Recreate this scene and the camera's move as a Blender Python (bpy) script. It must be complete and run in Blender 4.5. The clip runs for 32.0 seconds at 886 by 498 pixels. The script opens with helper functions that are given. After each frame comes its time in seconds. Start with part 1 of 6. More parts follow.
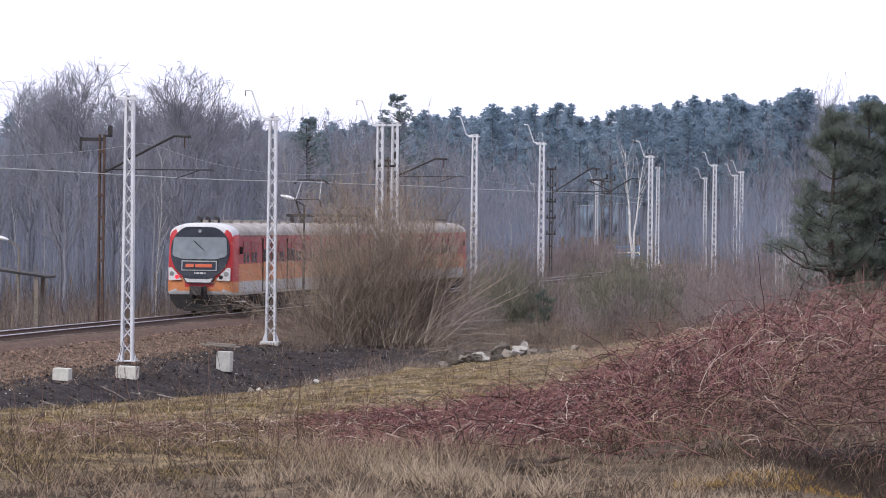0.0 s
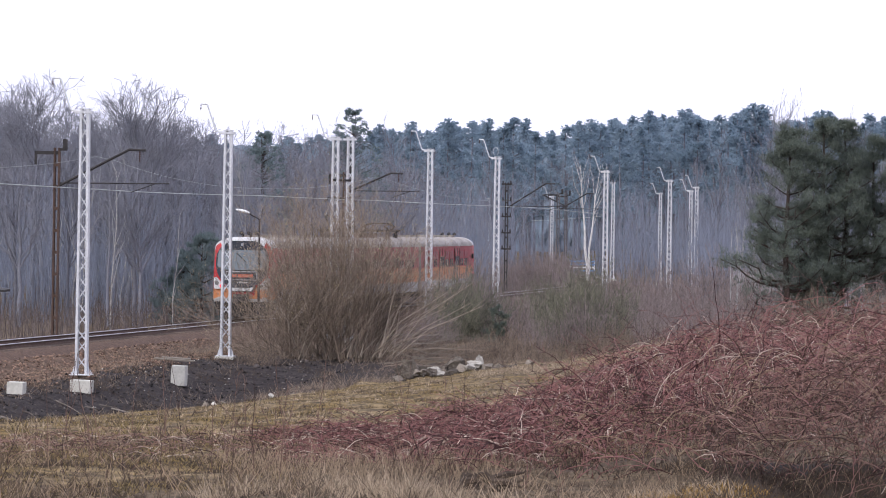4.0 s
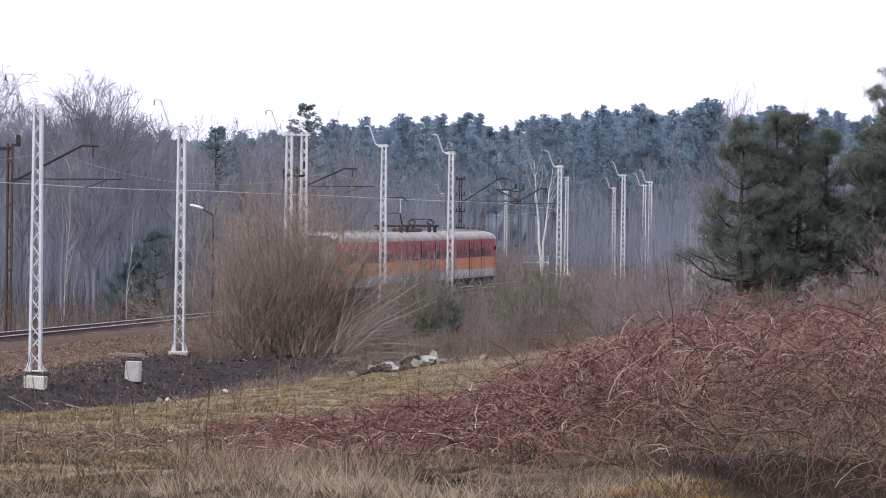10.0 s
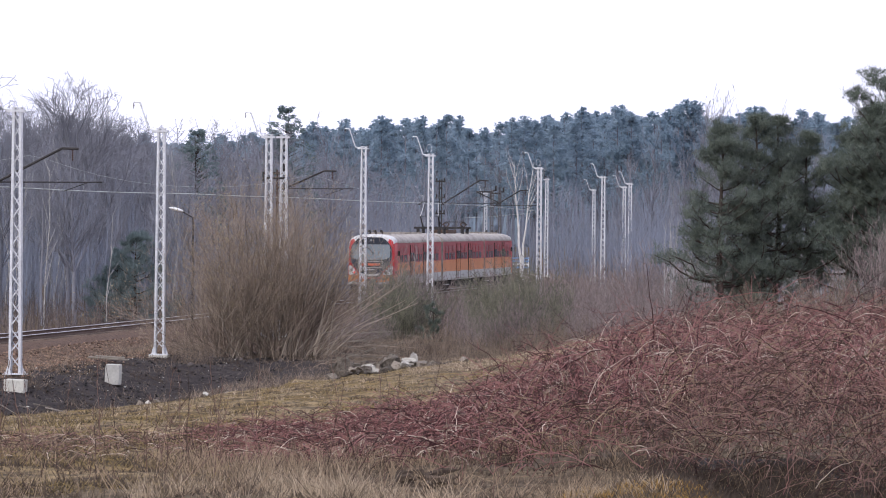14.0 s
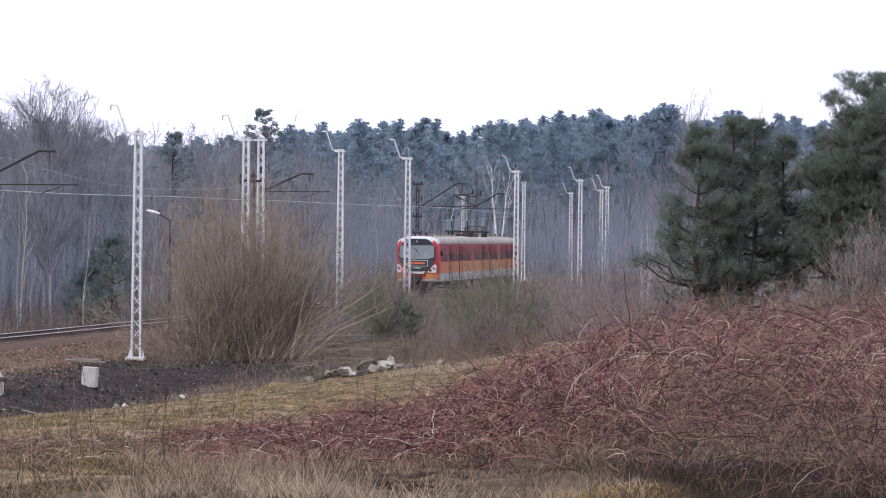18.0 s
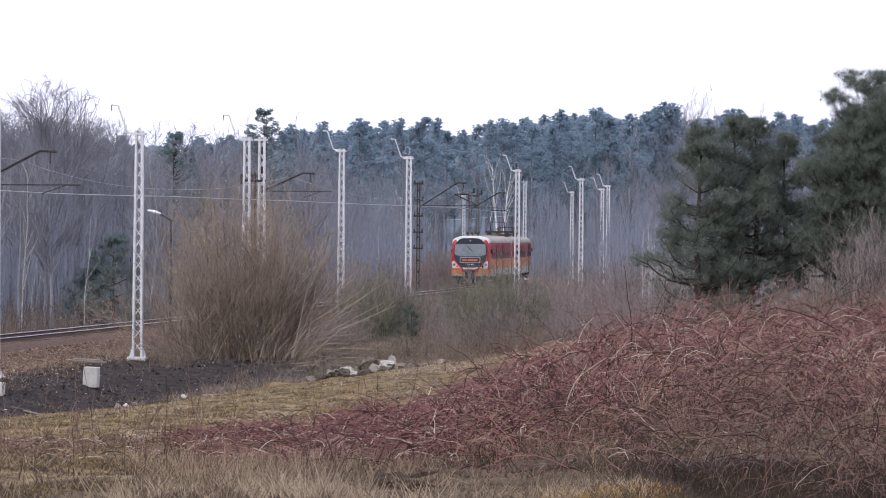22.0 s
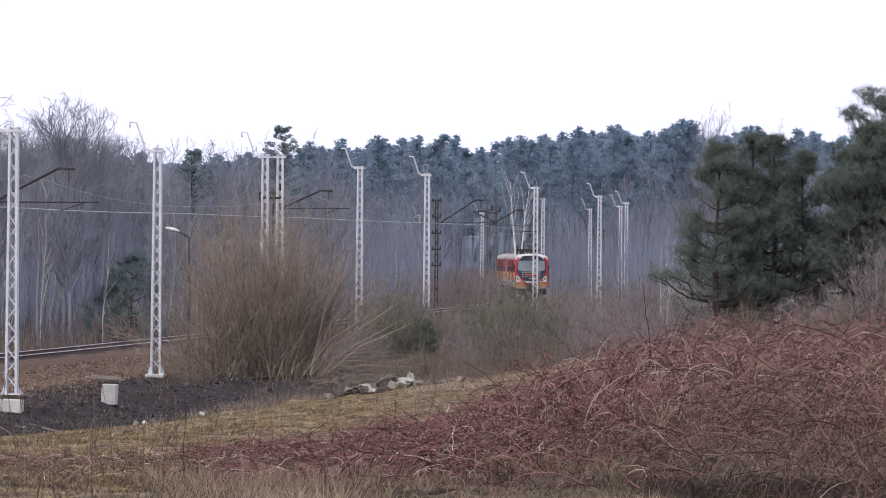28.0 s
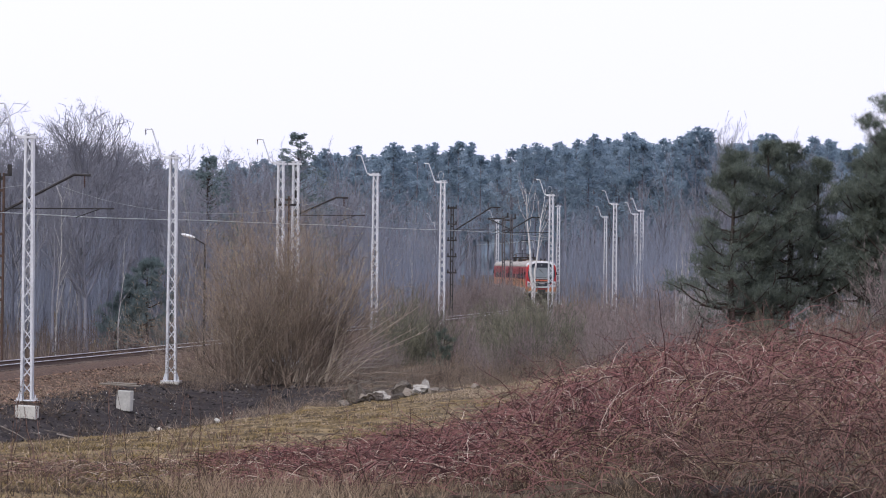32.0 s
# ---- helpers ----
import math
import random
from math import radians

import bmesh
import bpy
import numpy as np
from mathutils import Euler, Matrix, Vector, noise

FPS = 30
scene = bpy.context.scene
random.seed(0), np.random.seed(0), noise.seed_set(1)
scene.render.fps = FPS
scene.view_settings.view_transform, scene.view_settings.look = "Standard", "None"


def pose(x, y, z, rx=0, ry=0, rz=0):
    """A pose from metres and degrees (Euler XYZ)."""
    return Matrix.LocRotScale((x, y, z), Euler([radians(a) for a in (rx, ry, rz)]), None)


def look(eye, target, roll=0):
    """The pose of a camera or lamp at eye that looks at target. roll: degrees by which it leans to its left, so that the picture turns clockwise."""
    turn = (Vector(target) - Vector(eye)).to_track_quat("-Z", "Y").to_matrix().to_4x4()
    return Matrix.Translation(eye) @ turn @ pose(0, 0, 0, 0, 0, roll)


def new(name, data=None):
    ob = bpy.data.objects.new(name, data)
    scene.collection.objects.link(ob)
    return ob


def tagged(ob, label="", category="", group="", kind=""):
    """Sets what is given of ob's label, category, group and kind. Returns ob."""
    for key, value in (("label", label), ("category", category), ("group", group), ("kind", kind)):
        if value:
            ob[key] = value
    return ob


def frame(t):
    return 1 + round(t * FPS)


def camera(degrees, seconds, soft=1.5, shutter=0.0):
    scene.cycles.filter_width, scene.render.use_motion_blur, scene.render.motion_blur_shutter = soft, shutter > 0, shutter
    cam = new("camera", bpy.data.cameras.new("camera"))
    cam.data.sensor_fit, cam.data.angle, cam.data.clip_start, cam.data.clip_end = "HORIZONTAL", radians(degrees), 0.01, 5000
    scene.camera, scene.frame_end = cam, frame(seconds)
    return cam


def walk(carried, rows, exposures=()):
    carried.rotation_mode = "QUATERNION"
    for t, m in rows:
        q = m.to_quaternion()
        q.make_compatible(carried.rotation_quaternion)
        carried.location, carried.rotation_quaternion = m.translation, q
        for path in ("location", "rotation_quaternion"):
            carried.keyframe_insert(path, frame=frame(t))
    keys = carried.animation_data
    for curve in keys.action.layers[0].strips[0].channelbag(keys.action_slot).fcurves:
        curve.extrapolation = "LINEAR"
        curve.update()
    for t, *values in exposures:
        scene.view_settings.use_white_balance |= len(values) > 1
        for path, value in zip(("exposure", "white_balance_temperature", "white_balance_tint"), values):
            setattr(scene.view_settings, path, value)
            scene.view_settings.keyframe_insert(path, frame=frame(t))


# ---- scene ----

# ---------------------------------------------------------------- camera
# A camcorder held by one who stands still: it pans, tilts and leans, and stays in its place.
EYE = 4.0                      # above the top of the rails
cam = camera(14.89, 32.0, soft=1.0)
TURNS = [                      # seconds, yaw, pitch, lean
    (0.0, 0.000, -0.430, -0.68),
    (0.5, -0.154, -0.476, -0.63),
    (1.0, -0.196, -0.454, -0.56),
    (1.5, -0.206, -0.416, -0.56),
    (2.0, -0.250, -0.383, -0.47),
    (2.5, -0.300, -0.323, -0.55),
    (3.0, -0.428, -0.239, -0.57),
    (3.5, -0.599, -0.199, -0.73),
    (5.5, -1.109, -0.112, -0.66),
    (6.0, -1.182, -0.098, -0.56),
    (6.5, -1.143, -0.128, -0.50),
    (7.0, -1.156, -0.121, -0.54),
    (7.5, -1.174, -0.090, -0.53),
    (8.0, -1.225, -0.029, -0.54),
    (8.5, -1.329, -0.018, -0.47),
    (9.0, -1.430, -0.110, -0.49),
    (9.5, -1.507, -0.218, -0.57),
    (10.0, -1.535, -0.248, -0.70),
    (10.5, -1.513, -0.229, -0.67),
    (11.0, -1.603, -0.205, -0.65),
    (11.5, -1.750, -0.189, -0.66),
    (12.0, -1.833, -0.163, -0.59),
    (12.5, -1.818, -0.205, -0.60),
    (13.0, -1.776, -0.272, -0.54),
    (13.5, -1.790, -0.258, -0.54),
    (14.0, -1.873, -0.208, -0.56),
    (14.5, -1.930, -0.144, -0.59),
    (16.5, -2.260, -0.192, -0.64),
    (17.0, -2.332, -0.209, -0.69),
    (17.5, -2.317, -0.178, -0.66),
    (18.0, -2.261, -0.152, -0.65),
    (18.5, -2.255, -0.154, -0.59),
    (19.0, -2.285, -0.152, -0.49),
    (19.5, -2.299, -0.160, -0.48),
    (20.0, -2.261, -0.160, -0.58),
    (20.5, -2.230, -0.151, -0.57),
    (21.0, -2.203, -0.156, -0.60),
    (21.5, -2.227, -0.166, -0.53),
    (22.0, -2.243, -0.164, -0.52),
    (22.5, -2.246, -0.149, -0.56),
    (23.0, -2.213, -0.073, -0.59),
    (23.5, -2.131, 0.021, -0.73),
    (24.0, -2.100, 0.033, -0.63),
    (24.5, -2.112, -0.018, -0.49),
    (26.5, -2.104, -0.059, -0.70),
    (27.0, -2.052, 0.010, -0.61),
    (27.5, -1.990, 0.081, -0.53),
    (28.0, -1.935, 0.124, -0.50),
    (28.5, -1.935, 0.166, -0.43),
    (29.0, -1.948, 0.139, -0.34),
    (29.5, -1.948, 0.114, -0.32),
    (30.0, -1.935, 0.109, -0.43),
    (30.5, -1.922, 0.146, -0.55),
    (31.0, -1.862, 0.218, -0.63),
    (31.5, -1.779, 0.262, -0.65),
    (32.0, -1.676, 0.242, -0.62),
]
walk(cam, [(t, pose(0, 0, EYE, 90 + pitch, lean, yaw)) for t, yaw, pitch, lean in TURNS], [(0, 0.06), (20, 0.05), (24, 0.02), (28, -0.09), (32, -0.14)])

# ---------------------------------------------------------------- light: a bright, even overcast sky
world = bpy.data.worlds.new("overcast")
scene.world = world
world.use_nodes = True
wn, wl = world.node_tree.nodes, world.node_tree.links
wn.clear()
sky = wn.new("ShaderNodeTexSky")
sky.sky_type = "NISHITA"
sky.sun_disc = False
sky.sun_elevation, sky.sun_rotation = radians(38), radians(-60)
sky.air_density, sky.dust_density, sky.ozone_density = 1.0, 6.0, 1.0
dim = wn.new("ShaderNodeVectorMath")
dim.operation = "SCALE"
dim.inputs["Scale"].default_value = 0.10
wl.new(sky.outputs["Color"], dim.inputs[0])
veil = wn.new("ShaderNodeMix")           # the cloud layer in front of the blue
veil.data_type = "RGBA"
veil.inputs["Factor"].default_value = 0.85
veil.inputs["B"].default_value = (1.23, 1.24, 1.53, 1)
wl.new(dim.outputs["Vector"], veil.inputs["A"])
back = wn.new("ShaderNodeBackground")
back.inputs["Strength"].default_value = 1.0
wl.new(veil.outputs["Result"], back.inputs["Color"])
wout = wn.new("ShaderNodeOutputWorld")
wl.new(back.outputs["Background"], wout.inputs["Surface"])
sun = new("sun", bpy.data.lights.new("sun", "SUN"))
sun.data.energy, sun.data.angle, sun.data.color = 1.9, radians(11), (1.0, 0.96, 0.9)
sun.matrix_basis = look((-60, -30, 70), (0, 40, 0))
scene.view_settings.exposure = 0.0

# ---------------------------------------------------------------- small tools


def mesh_np(name, V, F, mats=(), index=None, smooth=False):
    """A mesh from arrays of corners and of faces, all faces with the same number of corners."""
    me = bpy.data.meshes.new(name)
    V, F = np.asarray(V, np.float32).reshape(-1, 3), np.asarray(F, np.int32)
    k = F.shape[1]
    me.vertices.add(len(V))
    me.vertices.foreach_set("co", V.ravel())
    me.loops.add(F.size)
    me.loops.foreach_set("vertex_index", F.ravel())
    me.polygons.add(len(F))
    me.polygons.foreach_set("loop_start", np.arange(0, F.size, k, dtype=np.int32))
    for m in mats:
        me.materials.append(m)
    if index is not None:
        me.polygons.foreach_set("material_index", np.asarray(index, np.int32))
    if smooth:
        me.polygons.foreach_set("use_smooth", np.ones(len(F), bool))
    me.update(calc_edges=True)
    return me


def part(name, bm, material, parent, label=""):
    """Links a bmesh or a mesh as one object under its thing or part."""
    if isinstance(bm, bmesh.types.BMesh):
        me = bpy.data.meshes.new(name)
        bm.to_mesh(me)
        bm.free()
    else:
        me = bm
    if material is not None and not me.materials:
        for m in material if isinstance(material, (list, tuple)) else [material]:
            me.materials.append(m)
    ob = new(name, me)
    ob.parent = parent
    return tagged(ob, label)


def thing(name, label, category, m=None, group="", kind=""):
    ob = new(name)
    ob.empty_display_size = 0.3
    if m is not None:
        ob.matrix_basis = m
    return tagged(ob, label, category, group, kind)


def add_box(bm, x0, x1, y0, y1, z0, z1, bevel=0.0):
    r = bmesh.ops.create_cube(bm, size=1, matrix=Matrix.LocRotScale(((x0 + x1) / 2, (y0 + y1) / 2, (z0 + z1) / 2), None, (x1 - x0, y1 - y0, z1 - z0)))
    if bevel:
        es = list({e for v in r["verts"] for e in v.link_edges})
        bmesh.ops.bevel(bm, geom=es, offset=bevel, segments=2, affect="EDGES", profile=0.6)
    return bm


def box(x0, x1, y0, y1, z0, z1, bevel=0.0):
    return add_box(bmesh.new(), x0, x1, y0, y1, z0, z1, bevel)


def add_rod(bm, a, b, r0, r1=None, n=8):
    a, b = Vector(a), Vector(b)
    d = b - a
    m = Matrix.Translation((a + b) / 2) @ d.to_track_quat("Z", "Y").to_matrix().to_4x4()
    bmesh.ops.create_cone(bm, cap_ends=True, segments=n, radius1=r0, radius2=r0 if r1 is None else r1, depth=d.length, matrix=m)
    return bm


def rod(a, b, r0, r1=None, n=8):
    return add_rod(bmesh.new(), a, b, r0, r1, n)


def plate(poly, y0, y1, bevel=0.0):
    """A plate from an outline in x and z, from depth y0 to y1."""
    bm = bmesh.new()
    f = bm.faces.new([bm.verts.new((x, y0, z)) for x, z in poly])
    r = bmesh.ops.extrude_face_region(bm, geom=[f])
    bmesh.ops.translate(bm, vec=(0, y1 - y0, 0), verts=[v for v in r["geom"] if isinstance(v, bmesh.types.BMVert)])
    bmesh.ops.recalc_face_normals(bm, faces=bm.faces)
    if bevel:
        bmesh.ops.bevel(bm, geom=list(bm.edges), offset=bevel, segments=1, affect="EDGES")
    return bm


def tubes(P, R, sides=3):
    """Many tubes at once: P (n, k, 3) middle lines, R (n, k) radii. Gives corners and three-cornered faces."""
    P, R = np.asarray(P, float), np.asarray(R, float)
    n, k, _ = P.shape
    T = P[:, -1] - P[:, 0]
    T /= np.linalg.norm(T, axis=1, keepdims=True) + 1e-9
    ref = np.where(np.abs(T[:, 2:3]) > 0.8, [[1.0, 0, 0]], [[0, 0, 1.0]])
    A = np.cross(T, ref)
    A /= np.linalg.norm(A, axis=1, keepdims=True) + 1e-9
    B = np.cross(T, A)
    ang = np.arange(sides) * 2 * np.pi / sides
    ring = A[:, None, :] * np.cos(ang)[None, :, None] + B[:, None, :] * np.sin(ang)[None, :, None]
    V = P[:, :, None, :] + ring[:, None] * R[:, :, None, None]
    base = (np.arange(n) * k * sides)[:, None, None] + (np.arange(k - 1) * sides)[None, :, None]
    i = np.arange(sides)[None, None, :]
    j = (i + 1) % sides
    F = np.stack([base + i, base + j, base + sides + j, base + i, base + sides + j, base + sides + i], -1)
    return V.reshape(-1, 3), F.reshape(-1, 3)


def spikes(P, R):
    """Thin twigs: a three-sided point each, from the first to the last point of P."""
    A, B = P[:, 0], P[:, -1]
    T = unit(B - A)
    S = unit(np.cross(T, np.array([0.3, 0.5, 0.81])))
    U = np.cross(T, S)
    r = R[:, :1]
    V = np.stack([A + S * r, A - S * r * 0.5 + U * r * 0.87, A - S * r * 0.5 - U * r * 0.87, B], 1)
    i = np.arange(len(A))[:, None] * 4
    F = np.concatenate([i + np.array([[0, 1, 3]]), i + np.array([[1, 2, 3]]), i + np.array([[2, 0, 3]])])
    return V.reshape(-1, 3), F


def gather(pieces):
    Vs, Fs, off = [], [], 0
    for V, F in pieces:
        Vs.append(V)
        Fs.append(F + off)
        off += len(V)
    return np.concatenate(Vs), np.concatenate(Fs)


def unit(v):
    return v / (np.linalg.norm(v, axis=-1, keepdims=True) + 1e-9)


def glide(x, xs, ys):
    """A smooth curve through the points xs, ys."""
    xs, ys = np.asarray(xs, float), np.asarray(ys, float)
    m = np.gradient(ys, xs)
    i = np.clip(np.searchsorted(xs, x) - 1, 0, len(xs) - 2)
    h = xs[i + 1] - xs[i]
    t = (np.asarray(x, float) - xs[i]) / h
    return (2 * t**3 - 3 * t**2 + 1) * ys[i] + (t**3 - 2 * t**2 + t) * h * m[i] + (3 * t**2 - 2 * t**3) * ys[i + 1] + (t**3 - t**2) * h * m[i + 1]


# ---------------------------------------------------------------- materials
def material(name, low, high, scale=3.0, rough=0.8, bump=0.3, metal=0.0, fine=6.0, random_by="", spread=0.25, spec=0.3, distance=0.02, stretch=(1, 1, 1), through_light=0.0):
    """Two tones mixed by a coarse and a fine noise, with relief; random_by: 'island' or 'object' shifts the tone from piece to piece."""
    ma = bpy.data.materials.new(name)
    ma.use_nodes = True
    n, l = ma.node_tree.nodes, ma.node_tree.links
    bsdf = n["Principled BSDF"]
    bsdf.inputs["Roughness"].default_value = rough
    bsdf.inputs["Metallic"].default_value = metal
    bsdf.inputs["Specular IOR Level"].default_value = spec
    co = n.new("ShaderNodeTexCoord")
    mp = n.new("ShaderNodeMapping")
    mp.inputs["Scale"].default_value = stretch
    l.new(co.outputs["Object"], mp.inputs["Vector"])
    big, small = n.new("ShaderNodeTexNoise"), n.new("ShaderNodeTexNoise")
    big.inputs["Scale"].default_value, small.inputs["Scale"].default_value = scale, scale * fine
    big.inputs["Detail"].default_value, small.inputs["Detail"].default_value = 4, 3
    for t in (big, small):
        l.new(mp.outputs["Vector"], t.inputs["Vector"])
    ad = n.new("ShaderNodeMath")
    ad.operation = "MULTIPLY_ADD"
    ad.inputs[1].default_value = 0.45
    l.new(small.outputs["Fac"], ad.inputs[0])
    hf = n.new("ShaderNodeMath")
    hf.operation = "MULTIPLY"
    hf.inputs[1].default_value = 0.55
    l.new(big.outputs["Fac"], hf.inputs[0])
    l.new(hf.outputs[0], ad.inputs[2])
    last = ad.outputs[0]
    if random_by:
        src = n.new("ShaderNodeNewGeometry").outputs["Random Per Island"] if random_by == "island" else n.new("ShaderNodeObjectInfo").outputs["Random"]
        sh = n.new("ShaderNodeMath")
        sh.operation = "MULTIPLY_ADD"
        sh.inputs[1].default_value = spread * 2
        l.new(src, sh.inputs[0])
        sb = n.new("ShaderNodeMath")
        sb.operation = "SUBTRACT"
        sb.inputs[1].default_value = spread
        l.new(last, sb.inputs[0])
        l.new(sb.outputs[0], sh.inputs[2])
        last = sh.outputs[0]
    ramp = n.new("ShaderNodeValToRGB")
    ramp.color_ramp.elements[0].position, ramp.color_ramp.elements[1].position = 0.32, 0.68
    ramp.color_ramp.elements[0].color, ramp.color_ramp.elements[1].color = (*low, 1), (*high, 1)
    l.new(last, ramp.inputs["Fac"])
    l.new(ramp.outputs["Color"], bsdf.inputs["Base Color"])
    if through_light:         # thin needles let part of the light through
        tr, mx = n.new("ShaderNodeBsdfTranslucent"), n.new("ShaderNodeMixShader")
        mx.inputs["Fac"].default_value = through_light
        l.new(ramp.outputs["Color"], tr.inputs["Color"])
        l.new(bsdf.outputs["BSDF"], mx.inputs[1])
        l.new(tr.outputs["BSDF"], mx.inputs[2])
        l.new(mx.outputs["Shader"], n["Material Output"].inputs["Surface"])
    if bump:
        bp = n.new("ShaderNodeBump")
        bp.inputs["Strength"].default_value, bp.inputs["Distance"].default_value = bump, distance
        l.new(small.outputs["Fac"], bp.inputs["Height"])
        l.new(bp.outputs["Normal"], bsdf.inputs["Normal"])
    return ma


GALV = material("galvanised_steel", (0.50, 0.51, 0.54), (0.74, 0.75, 0.78), 2.0, 0.45, 0.1, 0.35)
RUST = material("rusty_steel", (0.045, 0.030, 0.026), (0.12, 0.076, 0.058), 2.5, 0.85, 0.4)
DARKSTEEL = material("dark_weathered_steel", (0.018, 0.018, 0.02), (0.05, 0.045, 0.045), 3.0, 0.7, 0.3)
RAILSTEEL = material("rail_running_surface", (0.45, 0.45, 0.47), (0.62, 0.62, 0.64), 4.0, 0.3, 0.05, 0.7)
RAILRUST = material("rail_web_rust", (0.050, 0.030, 0.025), (0.11, 0.066, 0.050), 4.0, 0.8, 0.3)
SLEEPERWOOD = material("tarred_wood", (0.065, 0.046, 0.038), (0.16, 0.118, 0.095), 3.0, 0.9, 0.4, random_by="object")
CONCRETE = material("pale_concrete", (0.42, 0.41, 0.37), (0.62, 0.60, 0.55), 2.5, 0.85, 0.3)
OLDWOOD = material("grey_wood", (0.12, 0.10, 0.085), (0.28, 0.25, 0.21), 3.0, 0.9, 0.4, stretch=(1, 8, 8))
ROCK = material("pale_rubble", (0.060, 0.050, 0.041), (0.25, 0.215, 0.18), 3.4, 0.9, 0.7, random_by="object", distance=0.05)
WHITEROCK = material("white_limestone", (0.20, 0.185, 0.16), (0.56, 0.53, 0.48), 3.2, 0.9, 0.7, distance=0.05)
WIRE = material("copper_wire", (0.40, 0.44, 0.43), (0.58, 0.62, 0.60), 5.0, 0.5, 0.0, 0.4)
# Dark steel lightened to stand in for haze on the farthest old masts.
HAZESTEEL = material("hazed_steel", (0.060, 0.057, 0.062), (0.125, 0.118, 0.122), 3.0, 0.75, 0.3)
PORCELAIN = material("brown_porcelain", (0.05, 0.025, 0.02), (0.10, 0.05, 0.035), 5.0, 0.3, 0.0)
LAMPWHITE = material("white_lamp_housing", (0.62, 0.63, 0.64), (0.8, 0.8, 0.8), 5.0, 0.35, 0.0)
# Bark and twigs of the wood: paled and blued in place of haze.
BARK = material("hazed_grey_bark", (0.120, 0.124, 0.146), (0.225, 0.230, 0.268), 2.0, 0.95, 0.5, random_by="object", spread=0.15)
TWIG = material("hazed_grey_twigs", (0.185, 0.190, 0.224), (0.262, 0.268, 0.312), 1.5, 0.95, 0.0, random_by="object", spread=0.2)
SAPLING = material("hazed_sapling_bark", (0.158, 0.176, 0.226), (0.220, 0.242, 0.305), 1.0, 0.95, 0.0, random_by="island", spread=0.25)
WHITEBIRCH = material("white_birch_bark", (0.40, 0.39, 0.385), (0.78, 0.77, 0.76), 2.5, 0.8, 0.2, stretch=(1, 1, 0.6))
BIRCH = material("birch_bark", (0.15, 0.145, 0.147), (0.50, 0.49, 0.485), 2.5, 0.8, 0.3, stretch=(1, 1, 0.6))
PINEBARK = material("pine_bark", (0.026, 0.022, 0.021), (0.080, 0.060, 0.050), 3.0, 0.95, 0.6)
# Conifer needles: haze is put into the colour, most in the far ones.
NEEDLES = material("pine_needles", (0.074, 0.094, 0.088), (0.184, 0.216, 0.172), 0.7, 0.7, 0.0, random_by="island", spread=0.16, through_light=0.3)
SPRUCE = material("hazed_far_needles", (0.284, 0.372, 0.444), (0.320, 0.412, 0.486), 0.5, 0.9, 0.0, random_by="island", spread=0.08, through_light=0.75)
DARKPINE = material("hazed_young_needles", (0.125, 0.168, 0.176), (0.200, 0.255, 0.255), 0.5, 0.9, 0.0, random_by="island", spread=0.15, through_light=0.4)
WILLOW = material("willow_stems", (0.118, 0.090, 0.072), (0.345, 0.272, 0.214), 0.6, 0.8, 0.0, random_by="island", spread=0.3)
BUDS = material("willow_catkins", (0.30, 0.24, 0.14), (0.50, 0.43, 0.28), 3.0, 0.8, 0.0, random_by="island")
# Scrub colour is shifted towards the purple-grey of the haze.
SCRUB = material("hazed_scrub_twigs", (0.118, 0.096, 0.096), (0.29, 0.238, 0.228), 0.6, 0.9, 0.0, random_by="island", spread=0.3)
SCRUBGREEN = material("greenish_scrub", (0.088, 0.086, 0.064), (0.212, 0.206, 0.152), 0.6, 0.9, 0.0, random_by="island", spread=0.3)
BRAMBLE = material("red_bramble_canes", (0.046, 0.013, 0.015), (0.28, 0.132, 0.124), 0.8, 0.7, 0.0, random_by="island", spread=0.42)
BROWNCANE = material("brown_bramble_canes", (0.052, 0.026, 0.023), (0.27, 0.160, 0.136), 0.8, 0.8, 0.0, random_by="island", spread=0.4)
DEADCANE = material("bleached_canes", (0.23, 0.172, 0.140), (0.60, 0.50, 0.42), 1.0, 0.85, 0.0, random_by="island", spread=0.3)
DRYGRASS = material("dry_grass", (0.125, 0.092, 0.064), (0.47, 0.37, 0.265), 0.8, 0.9, 0.0, random_by="island", spread=0.35)
MOSSGRASS = material("mossy_grass", (0.050, 0.037, 0.016), (0.25, 0.182, 0.076), 0.5, 0.95, 0.0, random_by="island", spread=0.3)
WEED = material("dead_weeds", (0.085, 0.064, 0.05), (0.27, 0.21, 0.165), 0.5, 0.95, 0.0, random_by="island", spread=0.3)
DEADWEED = material("brown_undergrowth", (0.075, 0.062, 0.060), (0.20, 0.165, 0.158), 0.5, 0.95, 0.0, random_by="island", spread=0.3)
DEADWOOD = material("dark_rotten_wood", (0.025, 0.018, 0.014), (0.11, 0.08, 0.06), 4.0, 0.95, 0.8)
BLUEPAINT = material("blue_paint", (0.10, 0.19, 0.36), (0.20, 0.32, 0.50), 2.0, 0.5, 0.1)

# ---------------------------------------------------------------- the plan of the line
# The old track: how far it lies to the side (x) at each distance ahead (y). Top of rail is z = 0.
TRACK_Y = [-400, -120, -40, 20, 60, 90, 120, 150, 163, 175, 187.5, 206, 231, 245, 273.5, 298, 322, 336, 350, 374, 400, 430, 490]
TRACK_X = [-150, -74, -48, -33, -25.5, -20.3, -15.4, -10.8, -8.4, -6.05, -3.45, 0.65, 5.85, 8.75, 13.7, 17.25, 19.4, 19.6, 19.5, 19.2, 18.3, 16.5, 9.0]
